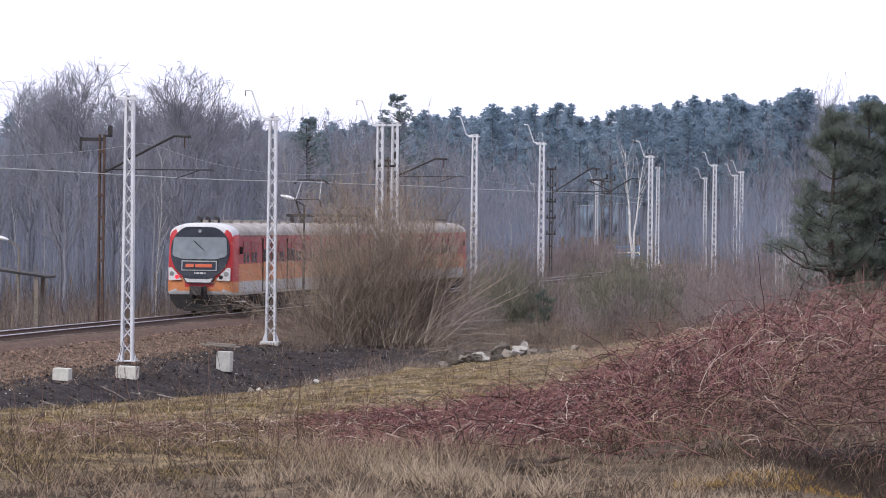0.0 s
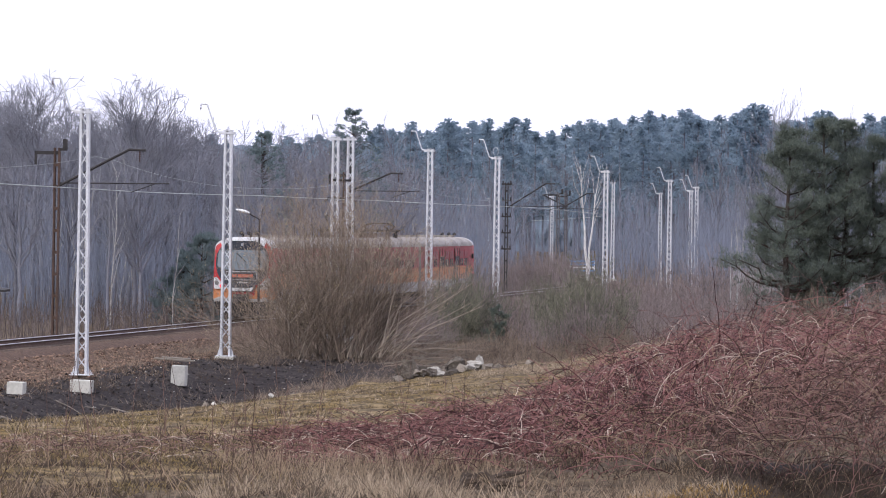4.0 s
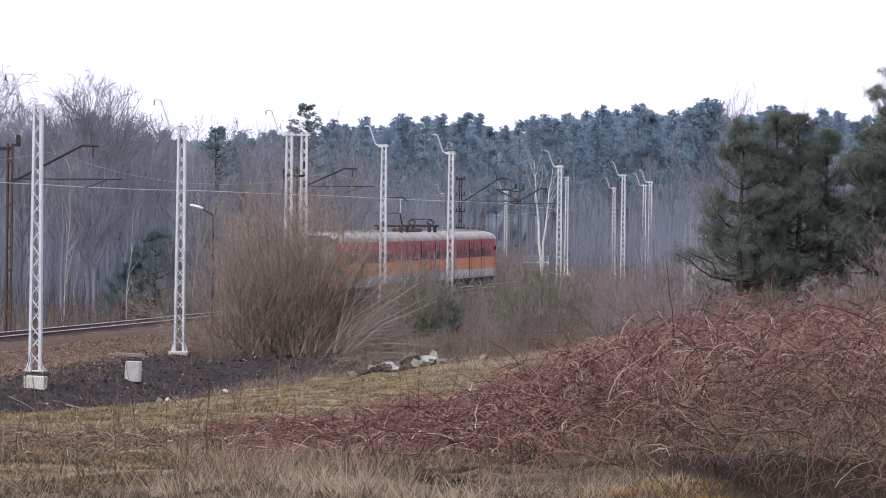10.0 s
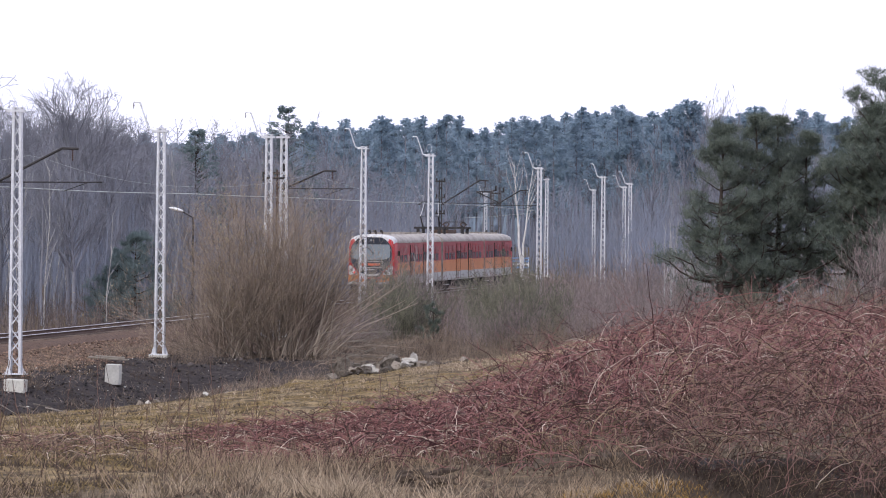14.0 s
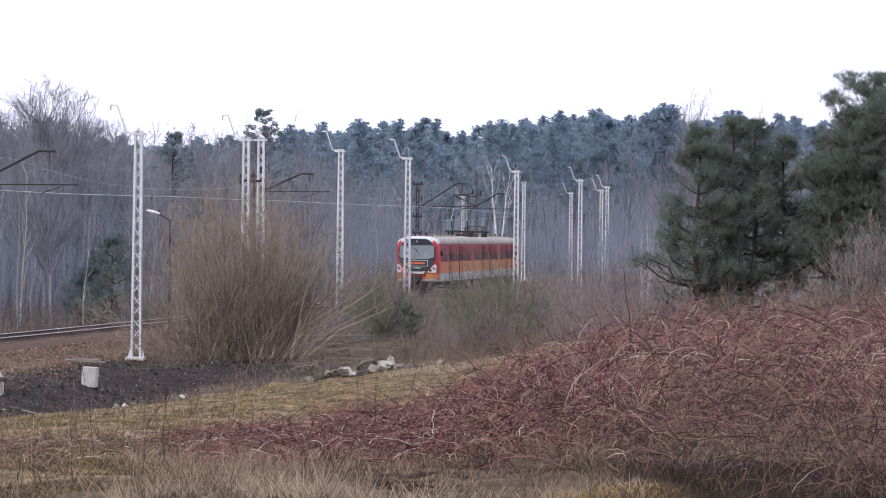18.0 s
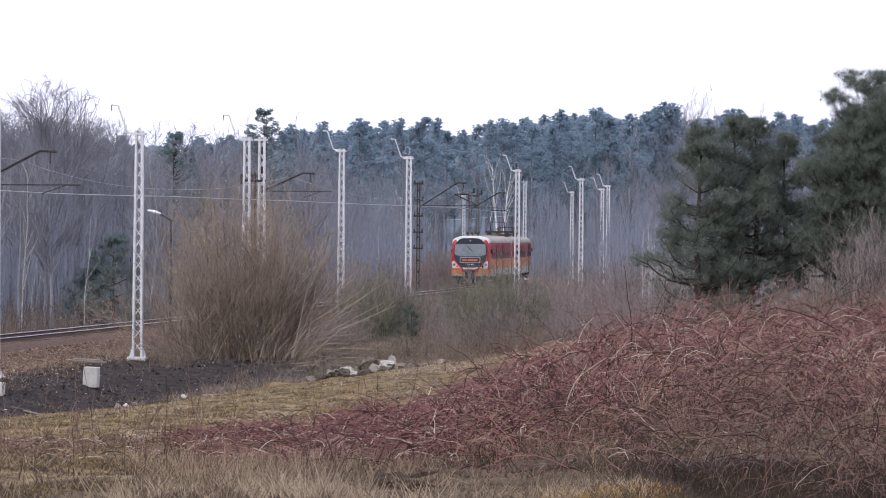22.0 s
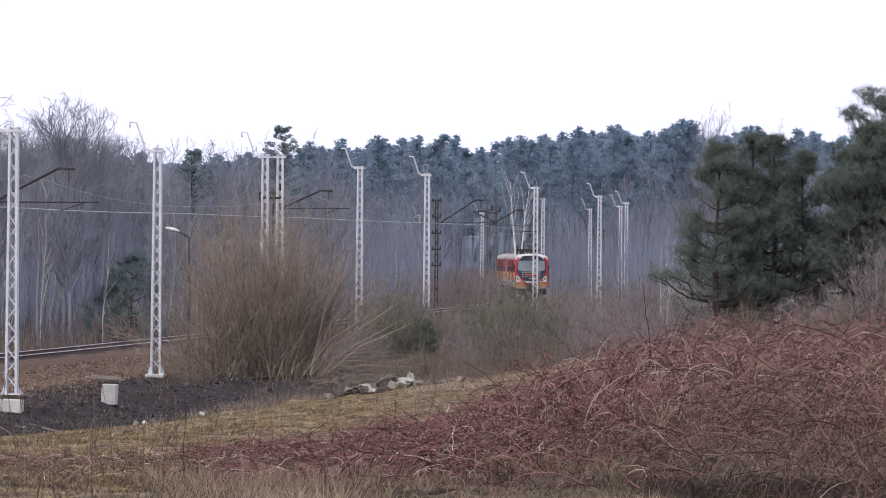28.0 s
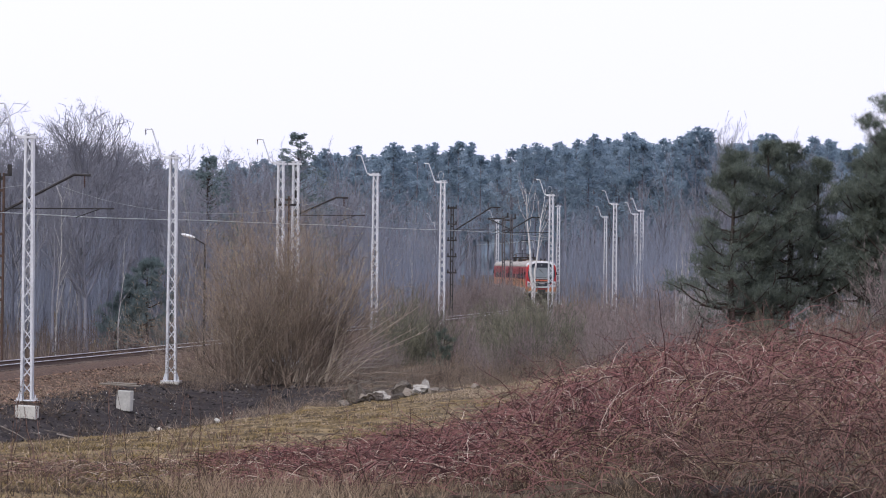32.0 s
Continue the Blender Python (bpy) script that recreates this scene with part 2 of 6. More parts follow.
RAIL_Y = [-400, 60, 100, 120, 150, 175, 206, 245, 281, 340, 490]
RAIL_Z = [0, 0, -0.02, -0.04, -0.15, -0.11, 0.0, 0.20, 0.23, 0.25, 0.25]


def track_x(y):
    return glide(y, TRACK_Y, TRACK_X)


def rail_z(y):
    """The line dips and climbs a little, fitted to the camera's view."""
    return glide(np.clip(y, -390, 485), RAIL_Y, RAIL_Z)


_ty = np.linspace(-390, 485, 3501)
_tx = track_x(_ty)
_ts = np.concatenate([[0], np.cumsum(np.hypot(np.diff(_tx), np.diff(_ty)))])


def along(s):
    """The point of the track s metres from its start."""
    return float(np.interp(s, _ts, _tx)), float(np.interp(s, _ts, _ty))


def station(y):
    return float(np.interp(y, _ty, _ts))


def smooth(t):
    t = np.clip(t, 0, 1)
    return t * t * (3 - 2 * t)


def lumps(x, y):
    return (np.sin(x * 0.9 + 1.3 * np.sin(y * 0.37)) * np.sin(y * 0.71 + 0.8 * np.sin(x * 0.53)) * 0.06
            + np.sin(x * 2.7 + y * 1.1 + np.sin(y * 0.9)) * np.sin(y * 2.3 - x * 0.7 + np.sin(x * 1.3)) * 0.045 + np.sin(x * 6.1 - y * 2.9) * np.sin(y * 5.3 + x * 3.7) * 0.015)


def beside(x, y):
    """Distance from the middle of the track, positive on the side of the field."""
    return (x - track_x(np.clip(y, -390, 485))) * 0.98


def field_edge(x):
    return np.interp(x, [-40, -20, -12, -3, 0, 3.5, 7.5, 12, 30], [40, 70, 88, 110, 118, 121, 121, 136, 142])


def ground_z(x, y):
    x, y = np.asarray(x, float), np.asarray(y, float)
    u = beside(x, y)
    zt = np.interp(u, [-60, -12, -5, -3.4, -2.4, 2.4, 3.4, 5, 6, 7.7, 9.6, 10.8, 12.2, 20, 40],
                   [-0.6, -1.0, -0.9, -0.85, -0.40, -0.40, -0.78, -0.80, -0.82, -1.02, -1.72, -1.78, -1.3, -0.9, 0.0])
    zt = zt + (-0.93 - np.minimum(zt, -0.93)) * smooth((y - 118) / 10) * smooth((u - 6.5) / 1.5)      # the ditch runs out beside the willow
    zt = zt + rail_z(y) * (1 - smooth((np.abs(u) - 3) / 5))
    s = np.interp(x, [-15, -12, -9, -7.8, -6.2, -4, -3, 3.5, 7.5, 11, 15], [0.055, 0.0528, 0.0497, 0.0470, 0.0445, 0.0415, 0.0392, 0.030, 0.0245, 0.017, 0.011])
    zf = 2.4 - np.clip(y - 20, 0, 150) * s
    w = smooth((y - field_edge(x)) / 4.0)
    w = np.maximum(w, smooth((9.6 - u) / 4.0))
    z = zf * (1 - w) + zt * w
    z = z - 0.42 * smooth((x - 2.35) / 0.4) * (1 - smooth((x - 5.5) / 1.0)) * (1 - smooth(np.abs(y - 23.4) / 3.6))     # a washed-out hollow under the brambles
    z = z + 0.07 * (1 - smooth(np.hypot((x - 2.05) / 0.8, (y - 21.2) / 1.3)))                                          # a mossy hump before it
    bank = smooth((u - 5.2) / 1.0) * (1 - smooth((u - 11.5) / 1.5)) * (y > 80) * (y < 145)
    z = z + bank * (np.sin(x * 1.3 + y * 0.31) * np.sin(y * 0.55 - x * 0.4) * 0.10 + np.sin(x * 3.1 + 0.9 * y) * np.sin(1.7 * y - x) * 0.05)      # dumped earth
    calm = smooth((np.abs(u) - 2.4) / 2.0)
    z = z + lumps(x, y) * calm * np.where(y < 200, 1.0, 2.0)
    brow = 1 - smooth(np.abs(y - field_edge(x) + 0.5) / 4.0)
    z = z + brow * (u > 9) * (np.sin(x * 1.9 + 0.7) * np.sin(x * 0.83 + y * 0.6) * 0.10 + np.sin(x * 4.3 + y) * 0.05)      # ragged brow of the field
    return z + smooth((y - 480) / 500) * 9.0


def gz(x, y):
    return float(ground_z(x, y))


def axis(lo, hi, step, far):
    mid = np.arange(lo, hi + step / 2, step)
    out, d = [], step
    v = hi
    while v < far:
        d *= 1.12
        v += d
        out.append(v)
    left, d, v = [], step, lo
    while v > -far:
        d *= 1.12
        v -= d
        left.append(v)
    return np.array(left[::-1] + list(mid) + out)


def ground_material():
    ma = bpy.data.materials.new("ground_earth_and_grass")
    ma.use_nodes = True
    n, l = ma.node_tree.nodes, ma.node_tree.links
    bsdf = n["Principled BSDF"]
    bsdf.inputs["Roughness"].default_value = 0.95
    bsdf.inputs["Specular IOR Level"].default_value = 0.15
    co = n.new("ShaderNodeNewGeometry").outputs["Position"]

    def noise_tex(scale, detail=5):
        t = n.new("ShaderNodeTexNoise")
        t.inputs["Scale"].default_value, t.inputs["Detail"].default_value = scale, detail
        l.new(co, t.inputs["Vector"])
        return t.outputs["Fac"]

    def two(low, high, fac, a=0.35, b=0.65):
        r = n.new("ShaderNodeValToRGB")
        r.color_ramp.elements[0].position, r.color_ramp.elements[1].position = a, b
        r.color_ramp.elements[0].color, r.color_ramp.elements[1].color = (*low, 1), (*high, 1)
        l.new(fac, r.inputs["Fac"])
        return r.outputs["Color"]

    def mix(f, a, b):
        m = n.new("ShaderNodeMix")
        m.data_type = "RGBA"
        l.new(f, m.inputs["Factor"])
        l.new(a, m.inputs["A"])
        l.new(b, m.inputs["B"])
        return m.outputs["Result"]

    n1, n2, n3 = noise_tex(0.7), noise_tex(2.6), noise_tex(11.0, 4)
    half = n.new("ShaderNodeMath")
    half.operation = "ADD"
    l.new(n2, half.inputs[0])
    l.new(n3, half.inputs[1])
    fine = n.new("ShaderNodeMath")
    fine.operation = "MULTIPLY"
    fine.inputs[1].default_value = 0.5
    l.new(half.outputs[0], fine.inputs[0])
    fine = fine.outputs[0]
    litter = mix(n1, two((0.034, 0.025, 0.017), (0.16, 0.116, 0.072), fine), two((0.05, 0.038, 0.026), (0.23, 0.172, 0.11), fine))
    moss = mix(two((0, 0, 0), (1, 1, 1), n1, 0.42, 0.60), two((0.032, 0.022, 0.010), (0.215, 0.147, 0.058), fine, 0.40, 0.60), two((0.056, 0.042, 0.026), (0.30, 0.222, 0.124), fine, 0.40, 0.60))
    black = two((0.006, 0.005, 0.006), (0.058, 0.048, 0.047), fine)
    brown = two((0.036, 0.024, 0.018), (0.19, 0.125, 0.088), fine)
    att = n.new("ShaderNodeAttribute")
    att.attribute_name = "zones"
    sep = n.new("ShaderNodeSeparateColor")
    l.new(att.outputs["Color"], sep.inputs["Color"])

    def ragged(w):
        a = n.new("ShaderNodeMath")
        a.operation = "MULTIPLY_ADD"
        a.inputs[1].default_value, a.inputs[2].default_value = 0.9, -0.45
        l.new(n2, a.inputs[0])
        b = n.new("ShaderNodeMath")
        b.operation = "ADD"
        l.new(a.outputs[0], b.inputs[0])
        l.new(w, b.inputs[1])
        c = n.new("ShaderNodeMapRange")
        c.inputs["From Min"].default_value, c.inputs["From Max"].default_value = 0.38, 0.62
        l.new(b.outputs[0], c.inputs["Value"])
        return c.outputs["Result"]

    ochre = two((0.08, 0.05, 0.018), (0.30, 0.19, 0.06), fine)
    col = mix(ragged(sep.outputs["Blue"]), litter, moss)
    col = mix(ragged(att.outputs["Alpha"]), col, ochre)
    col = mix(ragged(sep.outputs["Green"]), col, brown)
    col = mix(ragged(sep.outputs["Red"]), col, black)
    l.new(col, bsdf.inputs["Base Color"])
    bp = n.new("ShaderNodeBump")
    bp.inputs["Strength"].default_value, bp.inputs["Distance"].default_value = 0.8, 0.06
    l.new(fine, bp.inputs["Height"])
    l.new(bp.outputs["Normal"], bsdf.inputs["Normal"])
    return ma


def make_ground():
    xs, ys = axis(-26, 26, 0.45, 3000), axis(15, 145, 0.5, 3000)
    X, Y = np.meshgrid(xs, ys)
    Z = ground_z(X, Y)
    u = beside(X, Y)
    nx, ny = len(xs), len(ys)
    i = (np.arange(ny - 1)[:, None] * nx + np.arange(nx - 1)[None, :]).ravel()
    F = np.stack([i, i + 1, i + nx + 1, i + nx], 1)
    me = mesh_np("ground", np.stack([X, Y, Z], -1), F, [ground_material()], smooth=True)
    past = smooth((Y - field_edge(X) + 0.8) / 1.6)
    past = np.maximum(past, smooth((9.8 - u) / 2.0)) * (Y < 400)
    black = past * smooth((u - 4.9) / 1.5) * (1 - smooth((u - 12.6) / 2.0)) * (1 - smooth((Y - 138) / 10))
    black = np.maximum(black, 0.62 * past * (1 - smooth((np.hypot((X - 1.0) / 6.5, (Y - 128) / 7.5) - 0.6) / 0.4)))      # patchy black ground on the ditch bank
    black = np.maximum(black, 1 - smooth((np.hypot((X - 2.6) / 2.6, (Y - 121.8) / 3.4) - 0.6) / 0.4))      # black ground behind the rubble
    brown = past * (1 - smooth((u - 8) / 4)) * (u > -4.0)
    moss = (1 - past) * smooth((Y - 20.5 - 3.4 * np.clip(X + 0.9, 0, 9)) / 6) * (1 - 0.5 * smooth((X + 1) / 4))
    ochre = np.maximum(1 - smooth(np.hypot((X - 2.2) / 1.1, (Y - 21.2) / 1.7)), 1 - smooth(np.hypot((X - 3.25) / 0.35, (Y - 22.4) / 0.7)))
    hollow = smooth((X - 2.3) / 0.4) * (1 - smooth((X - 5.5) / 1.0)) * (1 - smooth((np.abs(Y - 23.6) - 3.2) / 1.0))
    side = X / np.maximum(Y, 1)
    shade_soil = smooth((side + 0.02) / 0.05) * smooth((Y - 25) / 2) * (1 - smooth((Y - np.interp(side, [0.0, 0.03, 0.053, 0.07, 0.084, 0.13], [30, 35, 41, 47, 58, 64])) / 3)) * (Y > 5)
    # Dark soil, painted blacker for the shade under brambles and in the hollow.
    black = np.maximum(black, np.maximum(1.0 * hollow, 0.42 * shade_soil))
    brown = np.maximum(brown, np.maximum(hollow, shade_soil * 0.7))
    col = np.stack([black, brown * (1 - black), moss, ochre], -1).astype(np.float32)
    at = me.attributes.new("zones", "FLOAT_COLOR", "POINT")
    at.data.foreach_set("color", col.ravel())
    ob = new("ground", me)
    return tagged(ob, "mossy field, black earth bank and brown litter of early spring", "ground", kind="structure")


make_ground()


# ---------------------------------------------------------------- rails and ballast
def sweep(profile, side, y0, y1, step=1.5):
    """A profile (across, up) drawn along the track at a distance to its side."""
    s = np.arange(station(y0), station(y1), step)
    x, y = np.interp(s, _ts, _tx), np.interp(s, _ts, _ty)
    dx, dy = np.gradient(x, s), np.gradient(y, s)
    pr = np.array(profile)
    k, m = len(s), len(pr)
    V = np.zeros((k, m, 3))
    V[:, :, 0] = x[:, None] + (side + pr[None, :, 0]) * dy[:, None]
    V[:, :, 1] = y[:, None] - (side + pr[None, :, 0]) * dx[:, None]
    V[:, :, 2] = pr[None, :, 1] + rail_z(y)[:, None]
    i = np.arange(k - 1)[:, None] * m
    j = np.arange(m)[None, :]
    F = np.stack([i + j, i + (j + 1) % m, i + m + (j + 1) % m, i + m + j], -1)
    return V.reshape(-1, 3), F.reshape(-1, 4)


TRACK = thing("railway_track", "single line of worn steel rails on brown ballast", "railway track", kind="structure")
HEADP = [(-0.034, -0.03), (-0.034, -0.004), (-0.026, 0.0), (0.026, 0.0), (0.034, -0.004), (0.034, -0.03)]
WEBP = [(-0.07, -0.172), (-0.07, -0.16), (-0.012, -0.13), (-0.012, -0.05), (-0.034, -0.03), (0.034, -0.03), (0.012, -0.05), (0.012, -0.13), (0.07, -0.16), (0.07, -0.172)]
for side in (-0.75, 0.75):
    rail = part("rail", mesh_np("rail", *sweep(WEBP, side, -100, 480), [RAILRUST]), None, TRACK)
    part("rail_head", mesh_np("rail_head", *sweep(HEADP, side, -100, 480), [RAILSTEEL]), None, rail, "shiny running surface")
BALLAST = material("brown_ballast", (0.050, 0.031, 0.024), (0.20, 0.130, 0.096), 6.0, 0.95, 0.9, distance=0.06)
BEDP = [(-3.3, -0.95), (-1.9, -0.20), (1.9, -0.20), (3.3, -0.95)]
part("ballast_bed", mesh_np("ballast_bed", *sweep(BEDP, 0, -100, 480), [BALLAST]), None, TRACK, "brown ballast shoulder")

# ---------------------------------------------------------------- new catenary masts
BRACE = box(-0.020, 0.020, -0.006, 0.006, -0.5, 0.5)
BRACE_ME = bpy.data.meshes.new("brace")
BRACE.to_mesh(BRACE_ME)
BRACE.free()
BRACE_ME.materials.append(GALV)


def channel(x0, z0, x1, z1, out, w=0.085, d=0.24, t=0.012):
    """A mast leg: a steel channel from (x0, z0) to (x1, z1), open towards the middle."""
    bm = bmesh.new()
    prof = [(0, -d / 2), (w, -d / 2), (w, -d / 2 + t), (t, -d / 2 + t), (t, d / 2 - t), (w, d / 2 - t), (w, d / 2), (0, d / 2)]
    ends = [[bm.verts.new((x - out * a, y, z)) for a, y in prof] for x, z in ((x0, z0), (x1, z1))]
    for i in range(8):
        j = (i + 1) % 8
        bm.faces.new((ends[0][i], ends[0][j], ends[1][j], ends[1][i]))
    for e in ends:
        for q in ((0, 1, 2, 3), (0, 3, 4, 7), (4, 5, 6, 7)):
            bm.faces.new([e[i] for i in q])
    bmesh.ops.recalc_face_normals(bm, faces=bm.faces)
    return bm


def lattice_mast(x, y, base, top, turn=-10, arm=True, block=0.0, loop=False, lean=0.0, label=""):
    h = top - base
    ob = thing("lattice_mast", label or "new galvanised steel lattice catenary mast beside the track", "catenary mast", pose(x, y, base, 0, lean, turn), "new catenary masts")
    wb, wt = 0.215, 0.155
    for o in (-1, 1):
        part("leg", channel(o * wb, 0.02, o * wt, h, o), GALV, ob)
    n = max(8, round(h / 0.46))
    for face in (-1, 1):
        for i in range(n):
            za, zb = 0.25 + (h - 0.4) * i / n, 0.25 + (h - 0.4) * (i + 1) / n
            wa, wc = wb + (wt - wb) * za / h - 0.03, wb + (wt - wb) * zb / h - 0.03
            s = 1 if (i + (face > 0)) % 2 else -1
            a, b = Vector((-s * wa, face * 0.127, za)), Vector((s * wc, face * 0.127, zb))
            br = new("brace", BRACE_ME)
            br.parent = ob
            d = b - a
            br.matrix_basis = Matrix.LocRotScale((a + b) / 2, Euler((0, math.atan2(d.x, d.z), 0)), (1, 1, d.length))
    bm = box(-0.38, 0.38, -0.28, 0.28, 0, 0.03, 0.006)
    part("base_plate", bm, GALV, ob)
    for o in (-1, 1):
        part("gusset", plate([(o * 0.21, 0.03), (o * 0.33, 0.03), (o * 0.30, 0.18), (o * 0.22, 0.40)], -0.01, 0.01), GALV, ob)
    part("cap_bracket", add_box(box(-0.36, 0.26, -0.14, -0.10, h - 0.14, h - 0.05), -0.36, 0.26, 0.10, 0.14, h - 0.14, h - 0.05), GALV, ob)
    part("cap_plate", box(-0.2, 0.2, -0.13, 0.13, h, h + 0.03), GALV, ob)
    if arm:
        bm = bmesh.new()
        pts = [(0.05, 0, h - 0.06), (-0.46, 0, h - 0.03), (-0.52, 0, h + 0.02), (-0.86, 0, h + 1.0), (-0.9, 0, h + 1.04), (-1.14, 0, h + 1.05)]
        for a, b in zip(pts, pts[1:]):
            add_rod(bm, a, b, 0.032, n=7)
        part("feeder_arm", bm, GALV, ob, "bent tubular arm")
        bm = bmesh.new()
        for k in range(3):
            add_rod(bm, (-1.13, 0, h + 0.99 - 0.06 * k), (-1.13, 0, h + 0.965 - 0.06 * k), 0.038, 0.028, 8)
        add_rod(bm, (-1.13, 0, h + 1.05), (-1.13, 0, h + 0.80), 0.012, n=6)
        part("insulator", bm, PORCELAIN, ob)
    if loop:
        bm = bmesh.new()
        ring = [(-0.12 + 0.16 * math.cos(a), 0, h + 0.34 + 0.24 * math.sin(a)) for a in np.linspace(-1.2, 4.3, 12)]
        for a, b in zip(ring, ring[1:]):
            add_rod(bm, a, b, 0.012, n=6)
        part("cable_loop", bm, GALV, ob)
    if block:
        part("foundation", box(-0.37, 0.37, -0.35, 0.35, -block - 0.35, -0.10, 0.03), CONCRETE, ob, "pale concrete foundation block")
        for bx in (-0.3, 0.3):
            for by in (-0.2, 0.2):
                part("anchor_bolt", rod((bx, by, -0.12), (bx, by, 0.1), 0.018, n=6), GALV, ob)
    else:
        part("foundation", box(-0.37, 0.37, -0.35, 0.35, -0.9, -0.005, 0.03), CONCRETE, ob, "concrete foundation")
    return ob


#            x      y    base   top
lattice_mast(-10.57, 114, -0.76, 8.17, -9, True, 0.42)
lattice_mast(-6.76, 134, -0.77, 8.14, -9, True)
lattice_mast(-2.97, 158, -0.75, 8.65, -10, True)
lattice_mast(-2.28, 158.3, -0.75, 8.66, -10, False, loop=True)
lattice_mast(1.79, 196, -0.6, 9.15, -12, True)
lattice_mast(5.91, 204, -0.5, 8.96, -12, True, loop=True)
lattice_mast(14.97, 245, -0.3, 9.08, -13, True, loop=True)
lattice_mast(22.78, 360, 0.0, 10.27, -12, False, label="new galvanised steel lattice mast without an arm")
lattice_mast(22.80, 285, -0.2, 9.21, -12, True)
lattice_mast(28.58, 370, -0.1, 9.33, -12, True)
lattice_mast(28.63, 332, -0.2, 9.10, -12, True)
lattice_mast(28.15, 320, -0.2, 9.24, -12, True)
lattice_mast(11.18, 415, -0.6, 9.04, 0, True)
lattice_mast(17.75, 392, -0.6, 9.11, 0, True)
part("tie_beam", box(-0.55, 0.55, -0.05, 0.05, -0.05, 0.05), DARKSTEEL, None)
TIE = bpy.data.objects["tie_beam"]
TIE.matrix_basis = pose(-2.62, 158.15, 6.65, 0, 0, 20)
tagged(TIE, "dark steel beam clamped between two masts", "beam")


# ---------------------------------------------------------------- old catenary masts with their cantilevers
def old_mast(x, y, base, top, reach, low, stub=True, ties=0, steel=None):
    """Two rusty channels, and a bent arm that carries the wires over the track (to +x)."""
    h = top - base
    yaw = -10
    ob = thing("old_mast", "old dark steel catenary mast with a bent cantilever" if steel else "old rust-brown steel catenary mast with a dark bent cantilever", "catenary mast", pose(x, y, base, 0, 0, yaw), "old catenary masts")
    for o in (-1, 1):
        part("leg", channel(o * 0.13, 0, o * 0.13, h, o, 0.07, 0.16), steel or RUST, ob)
    for k in range(int(h / 0.9)):
        part("batten_plate", box(-0.13, 0.13, -0.095, -0.083, 0.4 + 0.9 * k, 0.52 + 0.9 * k), steel or RUST, ob)
    bm = bmesh.new()
    zt, zl = h - 0.05, low - base
    add_rod(bm, (0.13, 0, zl), (reach - 0.7, 0, zt), 0.055, n=7)
    add_rod(bm, (reach - 0.7, 0, zt), (reach, 0, zt - 0.02), 0.055, n=7)
    part("cantilever", bm, DARKSTEEL, ob, "dark bent tube")
    part("registration_arm", add_rod(rod((0.13, 0, zl + 0.1), (reach + 1.0, 0, zl + 0.12), 0.026, n=6), (reach + 0.4, 0, zl + 0.1), (reach - 0.6, 0, zl - 0.25), 0.018, n=6), DARKSTEEL, ob)
    bm = bmesh.new()
    for k in range(5):
        add_rod(bm, (reach - 0.25, 0, zt - 0.08 - 0.09 * k), (reach - 0.25, 0, zt - 0.12 - 0.09 * k), 0.045, 0.03, 8)
    add_rod(bm, (reach - 0.25, 0, zt), (reach - 0.25, 0, zt - 0.52), 0.018, n=6)
    part("insulator", bm, PORCELAIN, ob)
    if stub:
        bm = add_box(box(-0.95, 0.1, -0.05, 0.05, h - 0.28, h - 0.14), -0.95, -0.87, -0.05, 0.05, h - 0.7, h - 0.14)
        add_box(bm, 0.12, 0.42, -0.08, 0.08, h - 0.12, h - 0.02)
        add_box(bm, 0.26, 0.42, -0.08, 0.08, h - 0.12, h + 0.36)
        part("side_bracket", bm, DARKSTEEL, ob)
    for k in range(ties):
        bm = box(-0.38, 0.38, -0.06, 0.06, h - 0.2 - 1.25 * k, h - 0.08 - 1.25 * k)
        for e in (-0.3, 0.3):
            add_rod(bm, (e, 0, h - 0.08 - 1.25 * k), (e, 0, h + 0.12 - 1.25 * k), 0.06, 0.05, 7)
        part("crossarm", bm, DARKSTEEL, ob)
    part("footing", box(-0.3, 0.3, -0.3, 0.3, -0.6, 0.05, 0.02), CONCRETE, ob)
    return ob


old_mast(-14.11, 140, -0.85, 7.52, 3.75, 5.97)
old_mast(-3.13, 197, -0.9, 7.8, 3.4, 6.6)
old_mast(8.34, 262, -0.8, 8.42, 3.75, 6.5, stub=False, ties=5, steel=DARKSTEEL)
old_mast(14.6, 310, -0.8, 8.35, 3.3, 6.8, steel=HAZESTEEL)
old_mast(16.0, 324, -0.8, 8.4, -1.6, 7.2, steel=HAZESTEEL)


# ---------------------------------------------------------------- wires
def wire(name, pts, r, label):
    me = mesh_np(name, *tubes([pts], [[r] * len(pts)], 5), [WIRE])
    return tagged(new(name, me), label, "wire", "overhead wires")


def wire_rise(y):
    """The wires climb a little towards the curve, fitted to the camera's view."""
    return float(np.interp(y, [90, 118, 140, 170], [0.0, 0.12, 0.23, 0.48]))


def line_wire(off, z, sag, y0, y1, spans):
    """Points along the track at height z, hanging by sag between the supports."""
    out = []
    for y in np.arange(y0, y1, 3.0):
        k = np.searchsorted(spans, y)
        a, b = spans[max(k - 1, 0)], spans[min(k, len(spans) - 1)]
        t = (y - a) / (b - a) if b > a else 0
        out.append((float(track_x(y)) + off, y, z + wire_rise(y) + float(rail_z(y)) - sag * 4 * t * (1 - t)))
    return out


